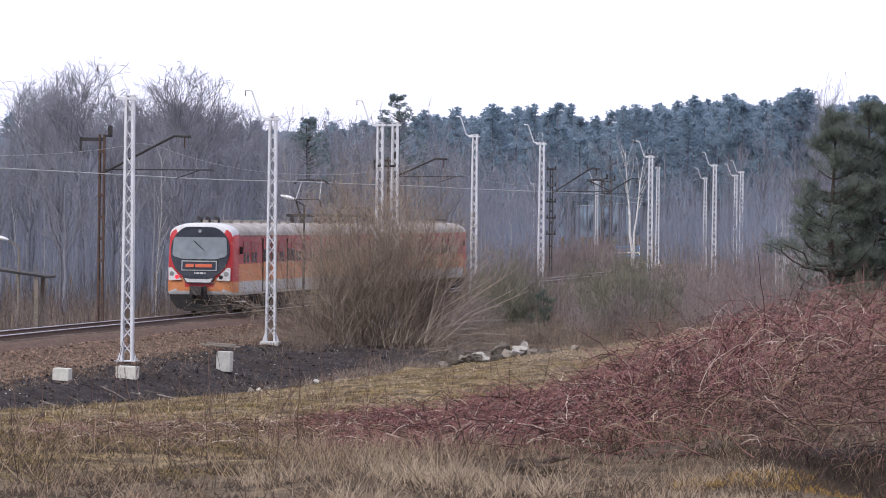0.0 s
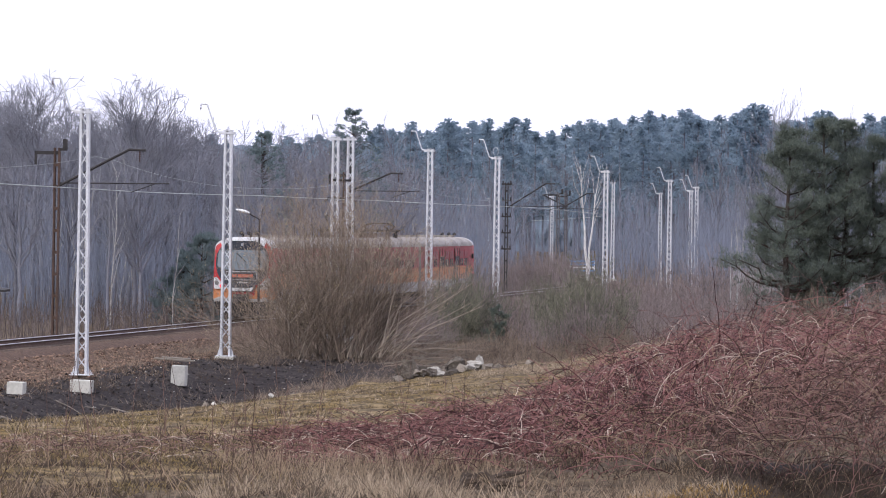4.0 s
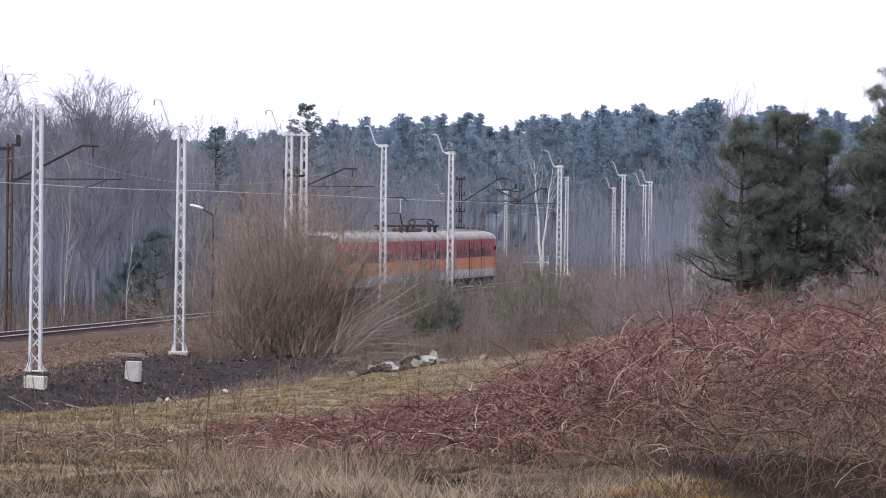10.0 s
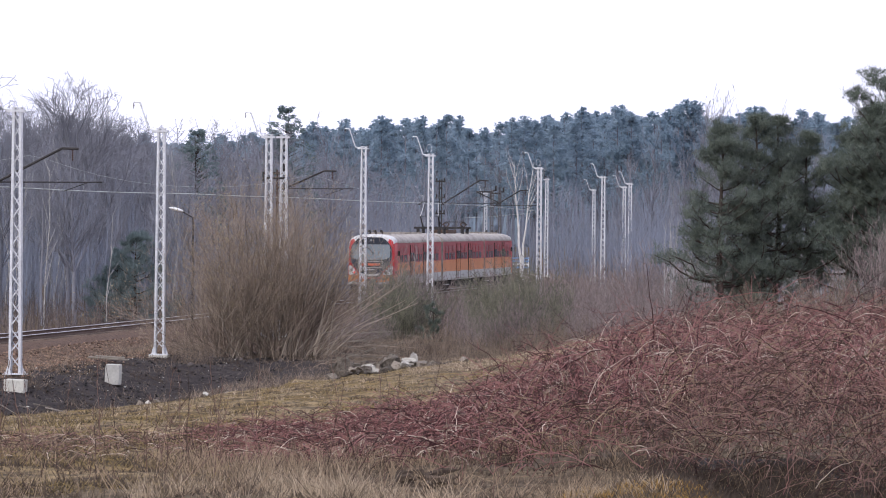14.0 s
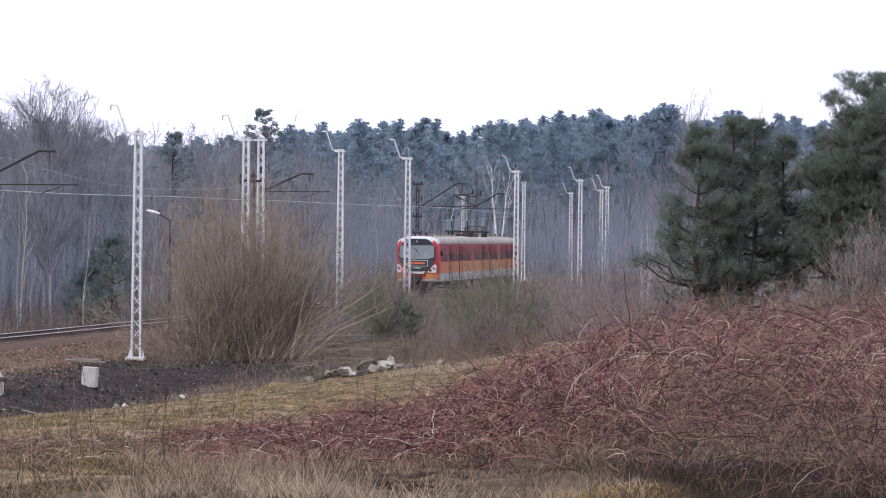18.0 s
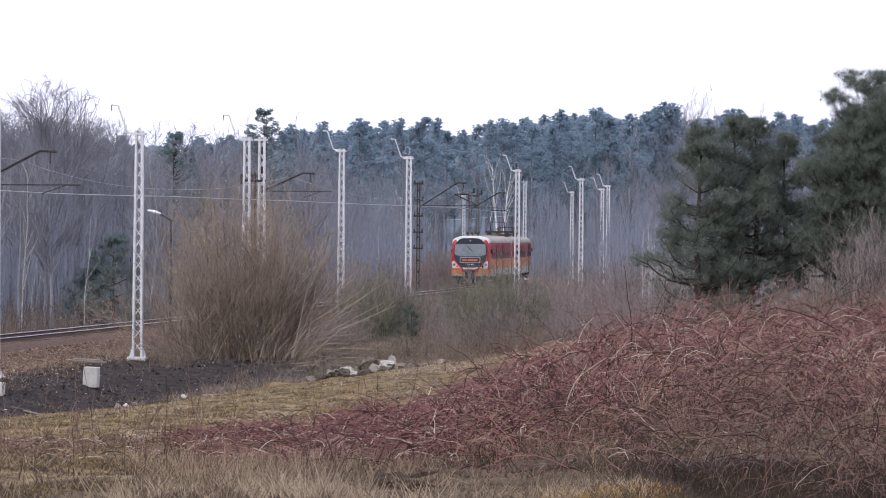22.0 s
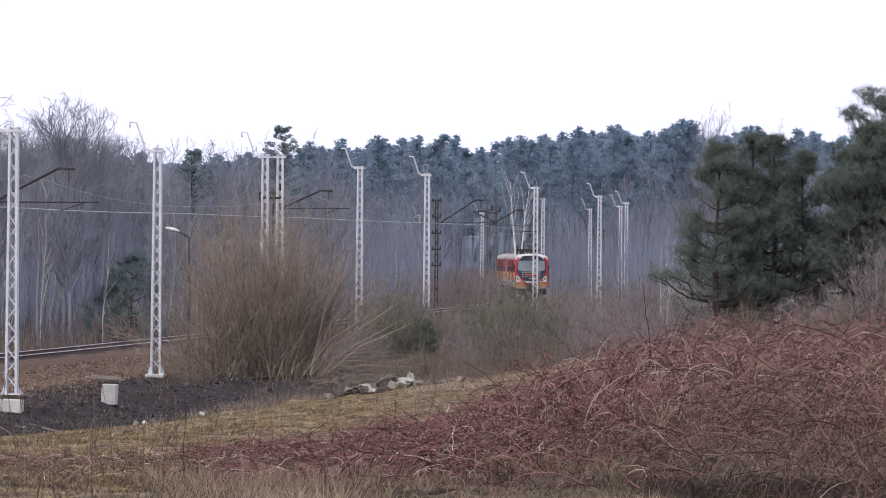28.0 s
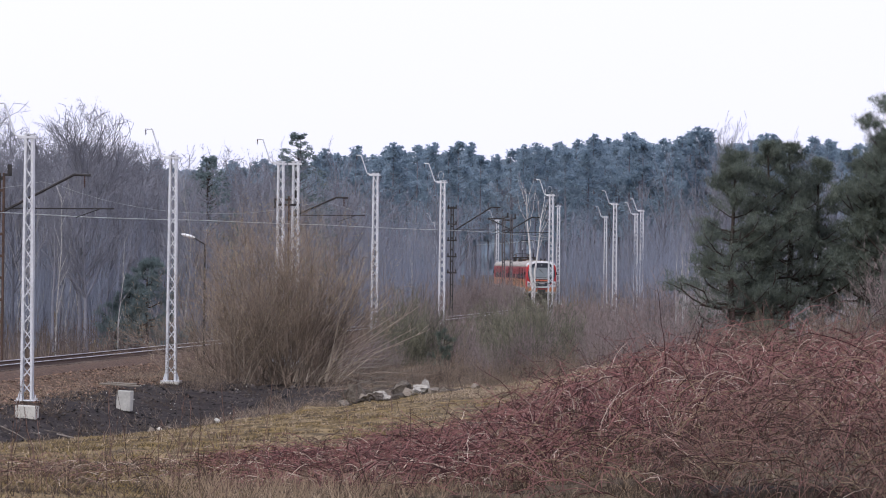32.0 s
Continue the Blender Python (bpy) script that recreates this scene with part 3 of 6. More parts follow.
SPANS = np.array([20, 80, 140, 197, 262, 310, 370, 430])
wire("contact_wire", line_wire(0.0, 5.72, 0.05, 22, 428, SPANS), 0.017, "thin overhead contact wire above the track")
wire("messenger_wire", line_wire(0.15, 7.12, 1.1, 22, 428, SPANS), 0.0058, "sagging messenger wire above the contact wire")
DROPS = thing("wire_droppers", "thin droppers between messenger and contact wire", "wire", group="overhead wires")
for y in np.arange(95, 330, 9.0):
    k = np.searchsorted(SPANS, y)
    t = (y - SPANS[k - 1]) / (SPANS[k] - SPANS[k - 1])
    part("dropper", rod((float(track_x(y)) + 0.05, y, 5.72 + wire_rise(y) + float(rail_z(y))), (float(track_x(y)) + 0.12, y, 7.12 + wire_rise(y) + float(rail_z(y)) - 4.4 * t * (1 - t)), 0.004, n=4), WIRE, DROPS)


# ---------------------------------------------------------------- street lamps beyond the track
def street_lamp(x, y, z, label, paint=DARKSTEEL):
    g = gz(x, y)
    ob = thing("street_lamp", label, "street lamp", pose(x, y, g), "street lamps")
    part("pole", rod((0.75, 0, -0.3), (0.75, 0, z - g - 0.35), 0.07, 0.045, 10), paint, ob)
    part("arm", rod((0.75, 0, z - g - 0.37), (0.2, 0, z - g - 0.05), 0.03, n=7), paint, ob)
    bm = bmesh.new()
    bmesh.ops.create_uvsphere(bm, u_segments=14, v_segments=8, radius=1, matrix=pose(-0.05, 0, z - g + 0.02, 0, 14, 0) @ Matrix.Diagonal((0.36, 0.15, 0.085, 1)))
    part("lamp_head", bm, LAMPWHITE, ob, "white oval lamp housing")
    return ob


street_lamp(-7.3, 160, 5.14, "street lamp with a white oval head behind the willow")
street_lamp(-19.5, 150, 3.12, "low street lamp with a white head before the wood", OLDWOOD)

# ---------------------------------------------------------------- the electric multiple unit
RED = material("train_red_paint", (0.34, 0.018, 0.024), (0.50, 0.032, 0.036), 0.8, 0.4, 0.05, spec=0.4)
DULLRED = material("train_side_red_paint", (0.23, 0.030, 0.038), (0.37, 0.050, 0.058), 0.8, 0.5, 0.05, spec=0.4)
ORANGE = material("train_orange_paint", (0.44, 0.155, 0.055), (0.57, 0.222, 0.088), 0.8, 0.45, 0.05, spec=0.4)
TGREY = material("train_grey_paint", (0.32, 0.33, 0.34), (0.47, 0.48, 0.48), 0.8, 0.5, 0.05)
ROOF = material("train_roof_dirty_white", (0.21, 0.19, 0.172), (0.45, 0.415, 0.38), 0.7, 0.7, 0.2)
WHITE = material("train_white_paint", (0.46, 0.46, 0.47), (0.62, 0.62, 0.62), 0.9, 0.4, 0.05)
MASK = material("cab_mask_dark_blue", (0.018, 0.022, 0.032), (0.035, 0.042, 0.058), 1.0, 0.3, 0.0)
UNDER = material("underframe_grime", (0.010, 0.010, 0.011), (0.035, 0.032, 0.03), 2.0, 0.9, 0.4)
GLASS = material("tinted_window_glass", (0.013, 0.014, 0.018), (0.026, 0.028, 0.034), 0.6, 0.25, 0.0, spec=0.25)
# Pale base colour stands in for the reflection on the windscreen.
SCREEN = material("windscreen_glass", (0.12, 0.145, 0.16), (0.20, 0.23, 0.245), 0.5, 0.05, 0.0, spec=0.8)
REDGLASS = material("red_upper_glass", (0.15, 0.024, 0.030), (0.25, 0.042, 0.048), 0.8, 0.35, 0.0, spec=0.3)
RUBBER = material("black_rubber", (0.010, 0.010, 0.010), (0.02, 0.02, 0.02), 3.0, 0.8, 0.1)
CHROME = material("lamp_glass", (0.20, 0.21, 0.22), (0.34, 0.35, 0.36), 3.0, 0.2, 0.0, 0.3)


def glow(name, colour, strength):
    ma = bpy.data.materials.new(name)
    ma.use_nodes = True
    b = ma.node_tree.nodes["Principled BSDF"]
    b.inputs["Base Color"].default_value = (*colour, 1)
    b.inputs["Emission Color"].default_value = (*colour, 1)
    b.inputs["Emission Strength"].default_value = strength
    b.inputs["Roughness"].default_value = 0.3
    return ma


TAILRED = glow("lit_red_tail_lamp", (0.75, 0.02, 0.03), 1.0)
AMBER = glow("amber_display", (0.50, 0.10, 0.045), 0.10)
HW = 1.44                                  # half the body's width
BAND = (0.80, 1.38, 2.12, 3.36)            # lower edges of grey, orange, red; the eave
ROOFTOP = 3.86


def body_outline():
    """Half outline of the body from the skirt up over the roof, x and z."""
    pts = [(HW - 0.05, BAND[0]), (HW, BAND[0] + 0.12), (HW, BAND[1]), (HW, BAND[2]), (HW - 0.02, BAND[3])]
    for a in np.linspace(12, 90, 9):
        pts.append(((HW - 0.02) * math.cos(radians(a)) ** 0.72, BAND[3] + (ROOFTOP - BAND[3]) * math.sin(radians(a)) ** 0.9))
    return pts


def body_shell(y0, y1):
    half = body_outline()
    ring = half + [(-x, z) for x, z in reversed(half[:-1])]
    k = len(ring)
    V = [(x, y, z) for y in (y0, y1) for x, z in ring]
    F, M = [], []
    for i in range(k - 1):
        F.append((i, i + 1, k + i + 1, k + i))
        zm = (ring[i][1] + ring[i + 1][1]) / 2
        M.append(0 if zm < BAND[1] else 1 if zm < BAND[2] else 2 if zm < BAND[3] else 3)
    F.append((k - 1, 0, k, 2 * k - 1))
    M.append(0)
    me = bpy.data.meshes.new("body")
    me.from_pydata(V, [], F + [tuple(range(k))[::-1], tuple(range(k, 2 * k))])
    for m in (TGREY, ORANGE, DULLRED, ROOF):
        me.materials.append(m)
    for p, m in zip(me.polygons, M + [3, 3]):
        p.material_index = m
    return me


def lean_back(bm):
    for v in bm.verts:
        v.co.y += max(0.0, v.co.z - 1.9) * 0.10 + v.co.x ** 2 * 0.06
    return bm


def rounded(pts, r=0.1, n=4):
    """Rounds the corners of an outline."""
    out = []
    for i, p in enumerate(pts):
        a, b, c = Vector(pts[i - 1]), Vector(p), Vector(pts[(i + 1) % len(pts)])
        d0, d1 = (a - b), (c - b)
        q = min(r, d0.length * 0.45, d1.length * 0.45)
        s, e = b + d0.normalized() * q, b + d1.normalized() * q
        for t in np.linspace(0, 1, n):
            out.append(tuple(s * (1 - t) ** 2 + b * 2 * t * (1 - t) + e * t * t))
    return out


def cab_front(ob, yf):
    """The rounded plastic front of a cab whose face lies at y = yf; the car goes on to +y."""
    half = body_outline()
    ring = half + [(-x, z) for x, z in reversed(half[:-1])]
    k = len(ring)
    cz = 2.1
    bm = bmesh.new()
    rows, steps = [], [(1.15, 1.0), (0.55, 1.0), (0.22, 0.985), (0.07, 0.96), (0.0, 0.925), (-0.01, 0.6), (-0.02, 0.25)]
    for dy, sc in steps:
        row = []
        for x, z in ring:
            zz = cz + (z - cz) * (sc if z > cz else 1 - (1 - sc) * 0.35)
            xx = x * (1 - (1 - sc) * 0.75)
            row.append(bm.verts.new((xx, yf + dy + (max(0, zz - 1.9) * 0.10 + xx * xx * 0.06) * (1 if dy < 1 else 0), zz)))
        rows.append(row)
    for a, b in zip(rows, rows[1:]):
        for i in range(k):
            j = (i + 1) % k
            f = bm.faces.new((a[i], a[j], b[j], b[i]))
            z, x = f.calc_center_median().z, abs(f.calc_center_median().x)
            f.material_index = 2 if z < 0.98 else 1 if z < 1.36 else 0 if z < 3.3 else 3
            f.smooth = True
    bm.faces.new(rows[-1])
    bmesh.ops.recalc_face_normals(bm, faces=bm.faces)
    nose = part("cab_nose", bm, [RED, ORANGE, TGREY, WHITE], ob, "red, orange and white rounded cab front")
    f = yf - 0.10
    shift = lambda m: (bmesh.ops.translate(m, vec=(0, f, 0), verts=m.verts), m)[1]
    mask = rounded([(-0.68, 1.57), (0.68, 1.57), (1.08, 1.94), (1.28, 2.45), (1.24, 3.15), (0.76, 3.68), (-0.76, 3.68), (-1.24, 3.15), (-1.28, 2.45), (-1.08, 1.94)], 0.3)
    part("mask", shift(lean_back(plate(mask, 0, 0.14))), MASK, nose, "dark blue panel round the windscreen")
    glass = rounded([(-1.19, 2.46), (-0.72, 2.32), (0.72, 2.32), (1.19, 2.46), (1.14, 3.25), (-1.14, 3.25)], 0.12)
    part("windscreen", shift(lean_back(plate(glass, -0.025, 0.05))), SCREEN, nose, "pale reflecting windscreen")
    part("wiper", shift(lean_back(rod((-0.25, -0.05, 3.10), (0.2, -0.05, 2.70), 0.018, n=5))), RUBBER, nose)
    part("display_frame", shift(lean_back(plate([(-0.76, 1.84), (0.76, 1.84), (0.76, 2.26), (-0.76, 2.26)], -0.02, 0.02))), TGREY, nose)
    part("display", shift(lean_back(plate([(-0.72, 1.88), (0.72, 1.88), (0.72, 2.22), (-0.72, 2.22)], -0.026, 0.02))), MASK, nose)
    for x0, x1 in ((-0.58, -0.22), (-0.15, 0.56)):
        part("display_bar", shift(lean_back(plate([(x0, 1.98), (x1, 1.98), (x1, 2.12), (x0, 2.12)], -0.032, 0.0))), AMBER, nose, "row of amber light")
    for x0, x1 in ((-0.2, -0.15), (-0.1, 0.02), (0.06, 0.2), (0.24, 0.29)):
        part("number_bar", shift(lean_back(plate([(x0, 1.70), (x1, 1.70), (x1, 1.77), (x0, 1.77)], -0.012, 0.02))), WHITE, nose)
    part("top_lamp", shift(lean_back(rod((0, -0.03, 3.50), (0, 0.03, 3.50), 0.07, n=12))), CHROME, nose)
    for o in (-1, 1):
        lens = rounded([(o * 0.74, 1.44), (o * 1.32, 1.42), (o * 1.34, 1.95), (o * 1.22, 1.98), (o * 0.98, 1.74)], 0.06)
        lp = part("lamp_panel", shift(lean_back(plate(lens, -0.03, 0.08))), WHITE, nose, "white swept lamp panel")
        part("headlight", shift(lean_back(rod((o * 0.95, -0.05, 1.57), (o * 0.95, 0.0, 1.57), 0.085, n=14))), TAILRED if o < 0 else UNDER, lp, "round lamp")
        part("headlight", shift(lean_back(rod((o * 1.18, -0.05, 1.70), (o * 1.18, 0.0, 1.70), 0.10, n=14))), CHROME, lp, "round lamp")
    part("lip_seam", shift(lean_back(plate(rounded([(-0.72, 1.60), (-0.54, 1.31), (0.54, 1.31), (0.72, 1.60)], 0.05), -0.05, 0.06))), MASK, nose, "dark seam round the bumper bar")
    part("lip", shift(lean_back(plate(rounded([(-0.62, 1.53), (-0.50, 1.35), (0.50, 1.35), (0.62, 1.53), (0.40, 1.49), (-0.40, 1.49)], 0.04), -0.06, 0.06))), WHITE, nose, "pale bumper bar")
    part("plough", shift(lean_back(plate([(-1.36, 1.0), (-1.26, 0.62), (-1.0, 0.28), (-0.6, 0.14), (0.6, 0.14), (1.0, 0.28), (1.26, 0.62), (1.36, 1.0)], 0.10, 0.25))), UNDER, ob, "black snow plough")
    part("coupler", add_box(add_box(box(-0.22, 0.22, f - 0.42, f + 0.2, 0.82, 1.18, 0.03), -0.34, -0.24, f - 0.2, f + 0.1, 0.7, 1.2), 0.24, 0.34, f - 0.2, f + 0.1, 0.7, 1.2), DARKSTEEL, ob, "grey-black automatic coupler")
    for o in (-1, 1):
        part("mirror_camera", box(o * 1.50 - 0.05, o * 1.50 + 0.05, yf + 1.2, yf + 1.32, 2.55, 2.85, 0.015), RUBBER, ob)
    for hx in (-0.35, 0.0, 0.4):
        part("roof_horn", add_rod(rod((hx, yf + 1.6, ROOFTOP - 0.05), (hx, yf + 1.6, ROOFTOP + 0.16), 0.05, n=8), (hx, yf + 1.7, ROOFTOP + 0.16), (hx, yf + 1.2, ROOFTOP + 0.18), 0.04, 0.09, 8), DARKSTEEL, ob)
    return nose


WHEELSETS = []


def bogie(ob, y):
    b = part("bogie", add_box(add_box(box(-1.12, -0.98, y - 1.9, y + 1.9, 0.42, 0.72, 0.02), 0.98, 1.12, y - 1.9, y + 1.9, 0.42, 0.72, 0.02), -1.0, 1.0, y - 0.25, y + 0.25, 0.45, 0.78), UNDER, ob, "grimy bogie frame")
    for dy in (-1.35, 1.35):
        bm = rod((-1.05, 0, 0), (1.05, 0, 0), 0.08, n=8)
        for o in (-1, 1):
            add_rod(bm, (o * 0.70, 0, 0), (o * 0.82, 0, 0), 0.50, n=20)
            for k in range(4):
                a = k * math.pi / 2
                add_rod(bm, (o * 0.84, 0.28 * math.cos(a), 0.28 * math.sin(a)), (o * 0.82, 0.28 * math.cos(a), 0.28 * math.sin(a)), 0.07, n=6)
        w = part("wheelset", bm, DARKSTEEL, b)
        w.matrix_basis = pose(0, y + dy, 0.50)
        WHEELSETS.append((w, y + dy))
        for a in (-1.2, 1.05):
            part("axle_box", box(a, a + 0.15, y + dy - 0.18, y + dy + 0.18, 0.38, 0.66, 0.02), DARKSTEEL, b)


def side_opening(ob, y0, y1, o, name="window"):
    """A window: a deep red frame, two narrow dark panes low down, and hinged upper panes that show red."""
    x = o * (HW + 0.004)
    ym = (y0 + y1) / 2
    fr = part(name, box(min(x, x + o * 0.012), max(x, x + o * 0.012), y0, y1, 2.14, 3.08, 0.004), DULLRED, ob)
    for a, b in ((y0 + 0.06, ym - 0.07), (ym + 0.07, y1 - 0.06)):
        part("pane", box(min(x, x + o * 0.018), max(x, x + o * 0.018), a, b, 2.18, 2.60), GLASS, fr)
        part("upper_pane", box(min(x, x + o * 0.018), max(x, x + o * 0.018), a, b, 2.66, 3.04), REDGLASS, fr, "reddish upper pane")


def doorway(ob, y0, y1, o):
    x = o * (HW + 0.004)
    d = part("door", box(min(x, x + o * 0.02), max(x, x + o * 0.02), y0, y1, 0.92, 3.18, 0.01), [DULLRED], ob, "double sliding door")
    part("door_lower_panel", box(min(x, x + o * 0.026), max(x, x + o * 0.026), y0 + 0.03, y1 - 0.03, 1.35, 2.18), ORANGE, d)
    part("door_sill_panel", box(min(x, x + o * 0.026), max(x, x + o * 0.026), y0 + 0.03, y1 - 0.03, 0.95, 1.34), TGREY, d)
    ym = (y0 + y1) / 2
    for a in (y0, ym, y1):
        part("door_seal", box(min(x, x + o * 0.032), max(x, x + o * 0.032), a - 0.035, a + 0.035, 0.9, 3.2), RUBBER, d)
    for a, b in ((y0 + 0.14, ym - 0.14), (ym + 0.14, y1 - 0.14)):
        part("door_window", box(min(x, x + o * 0.032), max(x, x + o * 0.032), a, b, 2.18, 2.72, 0.004), GLASS, d)


def folded_pantograph(ob, y, raised):
    base = bmesh.new()
    for yy in (y - 1.0, y + 1.0):
        add_box(base, -0.95, 0.95, yy - 0.08, yy + 0.08, 4.14, 4.28)
        for x in (-0.7, 0.7):
            add_rod(base, (x, yy, ROOFTOP - 0.25), (x, yy, 4.16), 0.13, 0.10, 8)
    for x in (-0.7, 0.7):
        add_box(base, x - 0.07, x + 0.07, y - 1.0, y + 1.0, 4.14, 4.28)
    p = part("pantograph", base, DARKSTEEL, ob, "raised pantograph" if raised else "folded pantograph")
    top = 5.92 if raised else 4.62
    if raised:
        for x in (-0.56, 0.56):
            k = (x * 1.05, y - 0.75, 4.98)
            lower = part("lower_arm", rod((x, y + 0.1, 4.26), k, 0.05, 0.035, 6), DARKSTEEL, p)
            part("upper_arm", rod(k, (x * 0.85, y + 0.05, top - 0.04), 0.018, 0.014, 6), GALV, lower, "thin grey tube")
        part("knee_rod", rod((-0.58, y - 0.75, 4.98), (0.58, y - 0.75, 4.98), 0.022, n=5), DARKSTEEL, p)
    else:
        for x in (-0.6, 0.6):
            for e in (-1, 1):
                k = (x, y + e * 1.25, 4.46)
                lower = part("lower_arm", rod((x, y + e * 0.2, 4.26), k, 0.05, n=5), RUST, p)
                part("upper_arm", rod(k, (x * 0.85, y + e * 0.12, top - 0.06), 0.034, n=5), RUST, lower)
    head = bmesh.new()
    for e in (-0.14, 0.14):
        add_rod(head, (-0.62, y + e, top), (0.62, y + e, top), 0.028, n=6)
        for o in (-1, 1):
            add_rod(head, (o * 0.62, y + e, top), (o * 0.85, y + e, top - 0.2), 0.022, n=6)
    part("collector_head", head, DARKSTEEL, p)


def train_car(kind, length):
    ob = thing("train_car", {"near": "red and orange railcar with dark-masked cab and lit tail lamp", "middle": "red and orange middle railcar with two roof pantographs",
                             "far": "red and orange electric leading railcar of the departing train"}[kind], "train car", group="electric multiple unit")
    h = length / 2
    y0, y1 = -h + (1.1 if kind == "near" else 0), h - (1.1 if kind == "far" else 0)
    part("body", body_shell(y0, y1), None, ob, "body with grey, orange and red bands")
    if kind == "near":
        cab_front(ob, -h)
    if kind == "far":
        bm_before = set(ob.children)
        cab_front(ob, -h)
        for c in set(ob.children) - bm_before:
            c.matrix_basis = pose(0, 0, 0, 0, 0, 180)
    for y in (-h + 3.4, h - 3.4):
        bogie(ob, y)
    bays = [-h + 5.3, h - 6.7]
    for o in (-1, 1):
        for b in bays:
            doorway(ob, b, b + 1.4, o)
        part("cant_rail", box(min(o * HW, o * (HW + 0.03)), max(o * HW, o * (HW + 0.03)), y0 + 0.02, y1 - 0.02, BAND[3] - 0.035, BAND[3] + 0.035), ROOF, ob)
        y = y0 + 0.7
        while y < y1 - 1.3:
            if all(y + 1.05 < b - 0.15 or y > b + 1.55 for b in bays):
                side_opening(ob, y, y + 1.05, o)
                y += 1.36
            else:
                y += 0.2
        for k in range(5):
            yb = -h + 6.6 + k * (length - 13.2) / 4
            part("equipment_box", box(min(o * 0.55, o * 1.28), max(o * 0.55, o * 1.28), yb - 0.75, yb + 0.75, 0.32, 0.82, 0.03), UNDER, ob)
        part("step", box(min(o * 1.2, o * 1.46), max(o * 1.2, o * 1.46), -h + 1.6, -h + 2.3, 0.5, 0.55), TGREY, ob)
    if kind == "middle":
        folded_pantograph(ob, -4.8, True)
        folded_pantograph(ob, 4.6, False)
        part("roof_box", box(-0.6, 0.6, -1.8, 1.6, ROOFTOP - 0.08, ROOFTOP + 0.22, 0.04), RUST, ob, "rust-stained roof box")
    else:
        for k in range(7):
            yb = -h + 3.0 + k * (length - 6) / 6
            for x in (-0.45, 0.45):
                part("roof_ventilator", add_box(box(x - 0.16, x + 0.16, yb - 0.28, yb + 0.28, ROOFTOP - 0.1, ROOFTOP + 0.07, 0.04), x - 0.2, x + 0.2, yb - 0.3, yb + 0.3, ROOFTOP + 0.07, ROOFTOP + 0.10), ROOF, ob)
    if kind != "near":
        part("gangway", box(-0.6, 0.6, -h - 0.62, -h + 0.02, 0.95, 3.0, 0.05), RUBBER, ob, "black bellows between the cars")
    for c in ob.children_recursive:          # scaled to fit the camera's view
        c.data.transform(Matrix.Scale(SIZE, 4))
        c.matrix_basis.translation = c.matrix_basis.translation * SIZE
    return ob


# Scale and car lengths are fitted to the camera's view.
SIZE = 1.055
CARS = [(train_car("near", 16.6), 0.0, 17.51), (train_car("middle", 16.8), 18.1, 17.72), (train_car("far", 16.6), 36.4, 17.51)]

# ---------------------------------------------------------------- woody plants
def shoots(P, R, n, t0, t1, length, angle, up, k, shrink, g, bend=0.1, jit=0.04):
    """n side shoots on the given stems: from between t0 and t1 of their length, at about that angle, drawn upwards by up."""
    m, kk, _ = P.shape
    i = g.integers(0, m, n)
    t = g.uniform(t0, t1, n)
    q = t * (kk - 1)
    a = np.minimum(q.astype(int), kk - 2)
    w = (q - a)[:, None]
    at = P[i, a] * (1 - w) + P[i, a + 1] * w
    tan = unit(P[i, a + 1] - P[i, a])
    side = unit(np.cross(tan, g.normal(size=(n, 3))))
    ang = np.radians(angle) * g.uniform(0.6, 1.3, n)[:, None]
    d = unit(tan * np.cos(ang) + side * np.sin(ang) + np.array([0, 0, up]))
    plen = np.linalg.norm(P[i, -1] - P[i, 0], axis=1)
    L = (length * plen * (1.05 - 0.55 * t) * g.uniform(0.55, 1.15, n))[:, None, None]
    s = np.linspace(0, 1, k)[None, :, None]
    path = at[:, None] + d[:, None] * L * s + np.array([0, 0, bend]) * L * s**2 + g.normal(size=(n, k, 3)) * jit * L * s
    r0 = (R[i, a] * shrink)[:, None]
    return path, r0 * np.linspace(1, 0.3, k)[None, :]


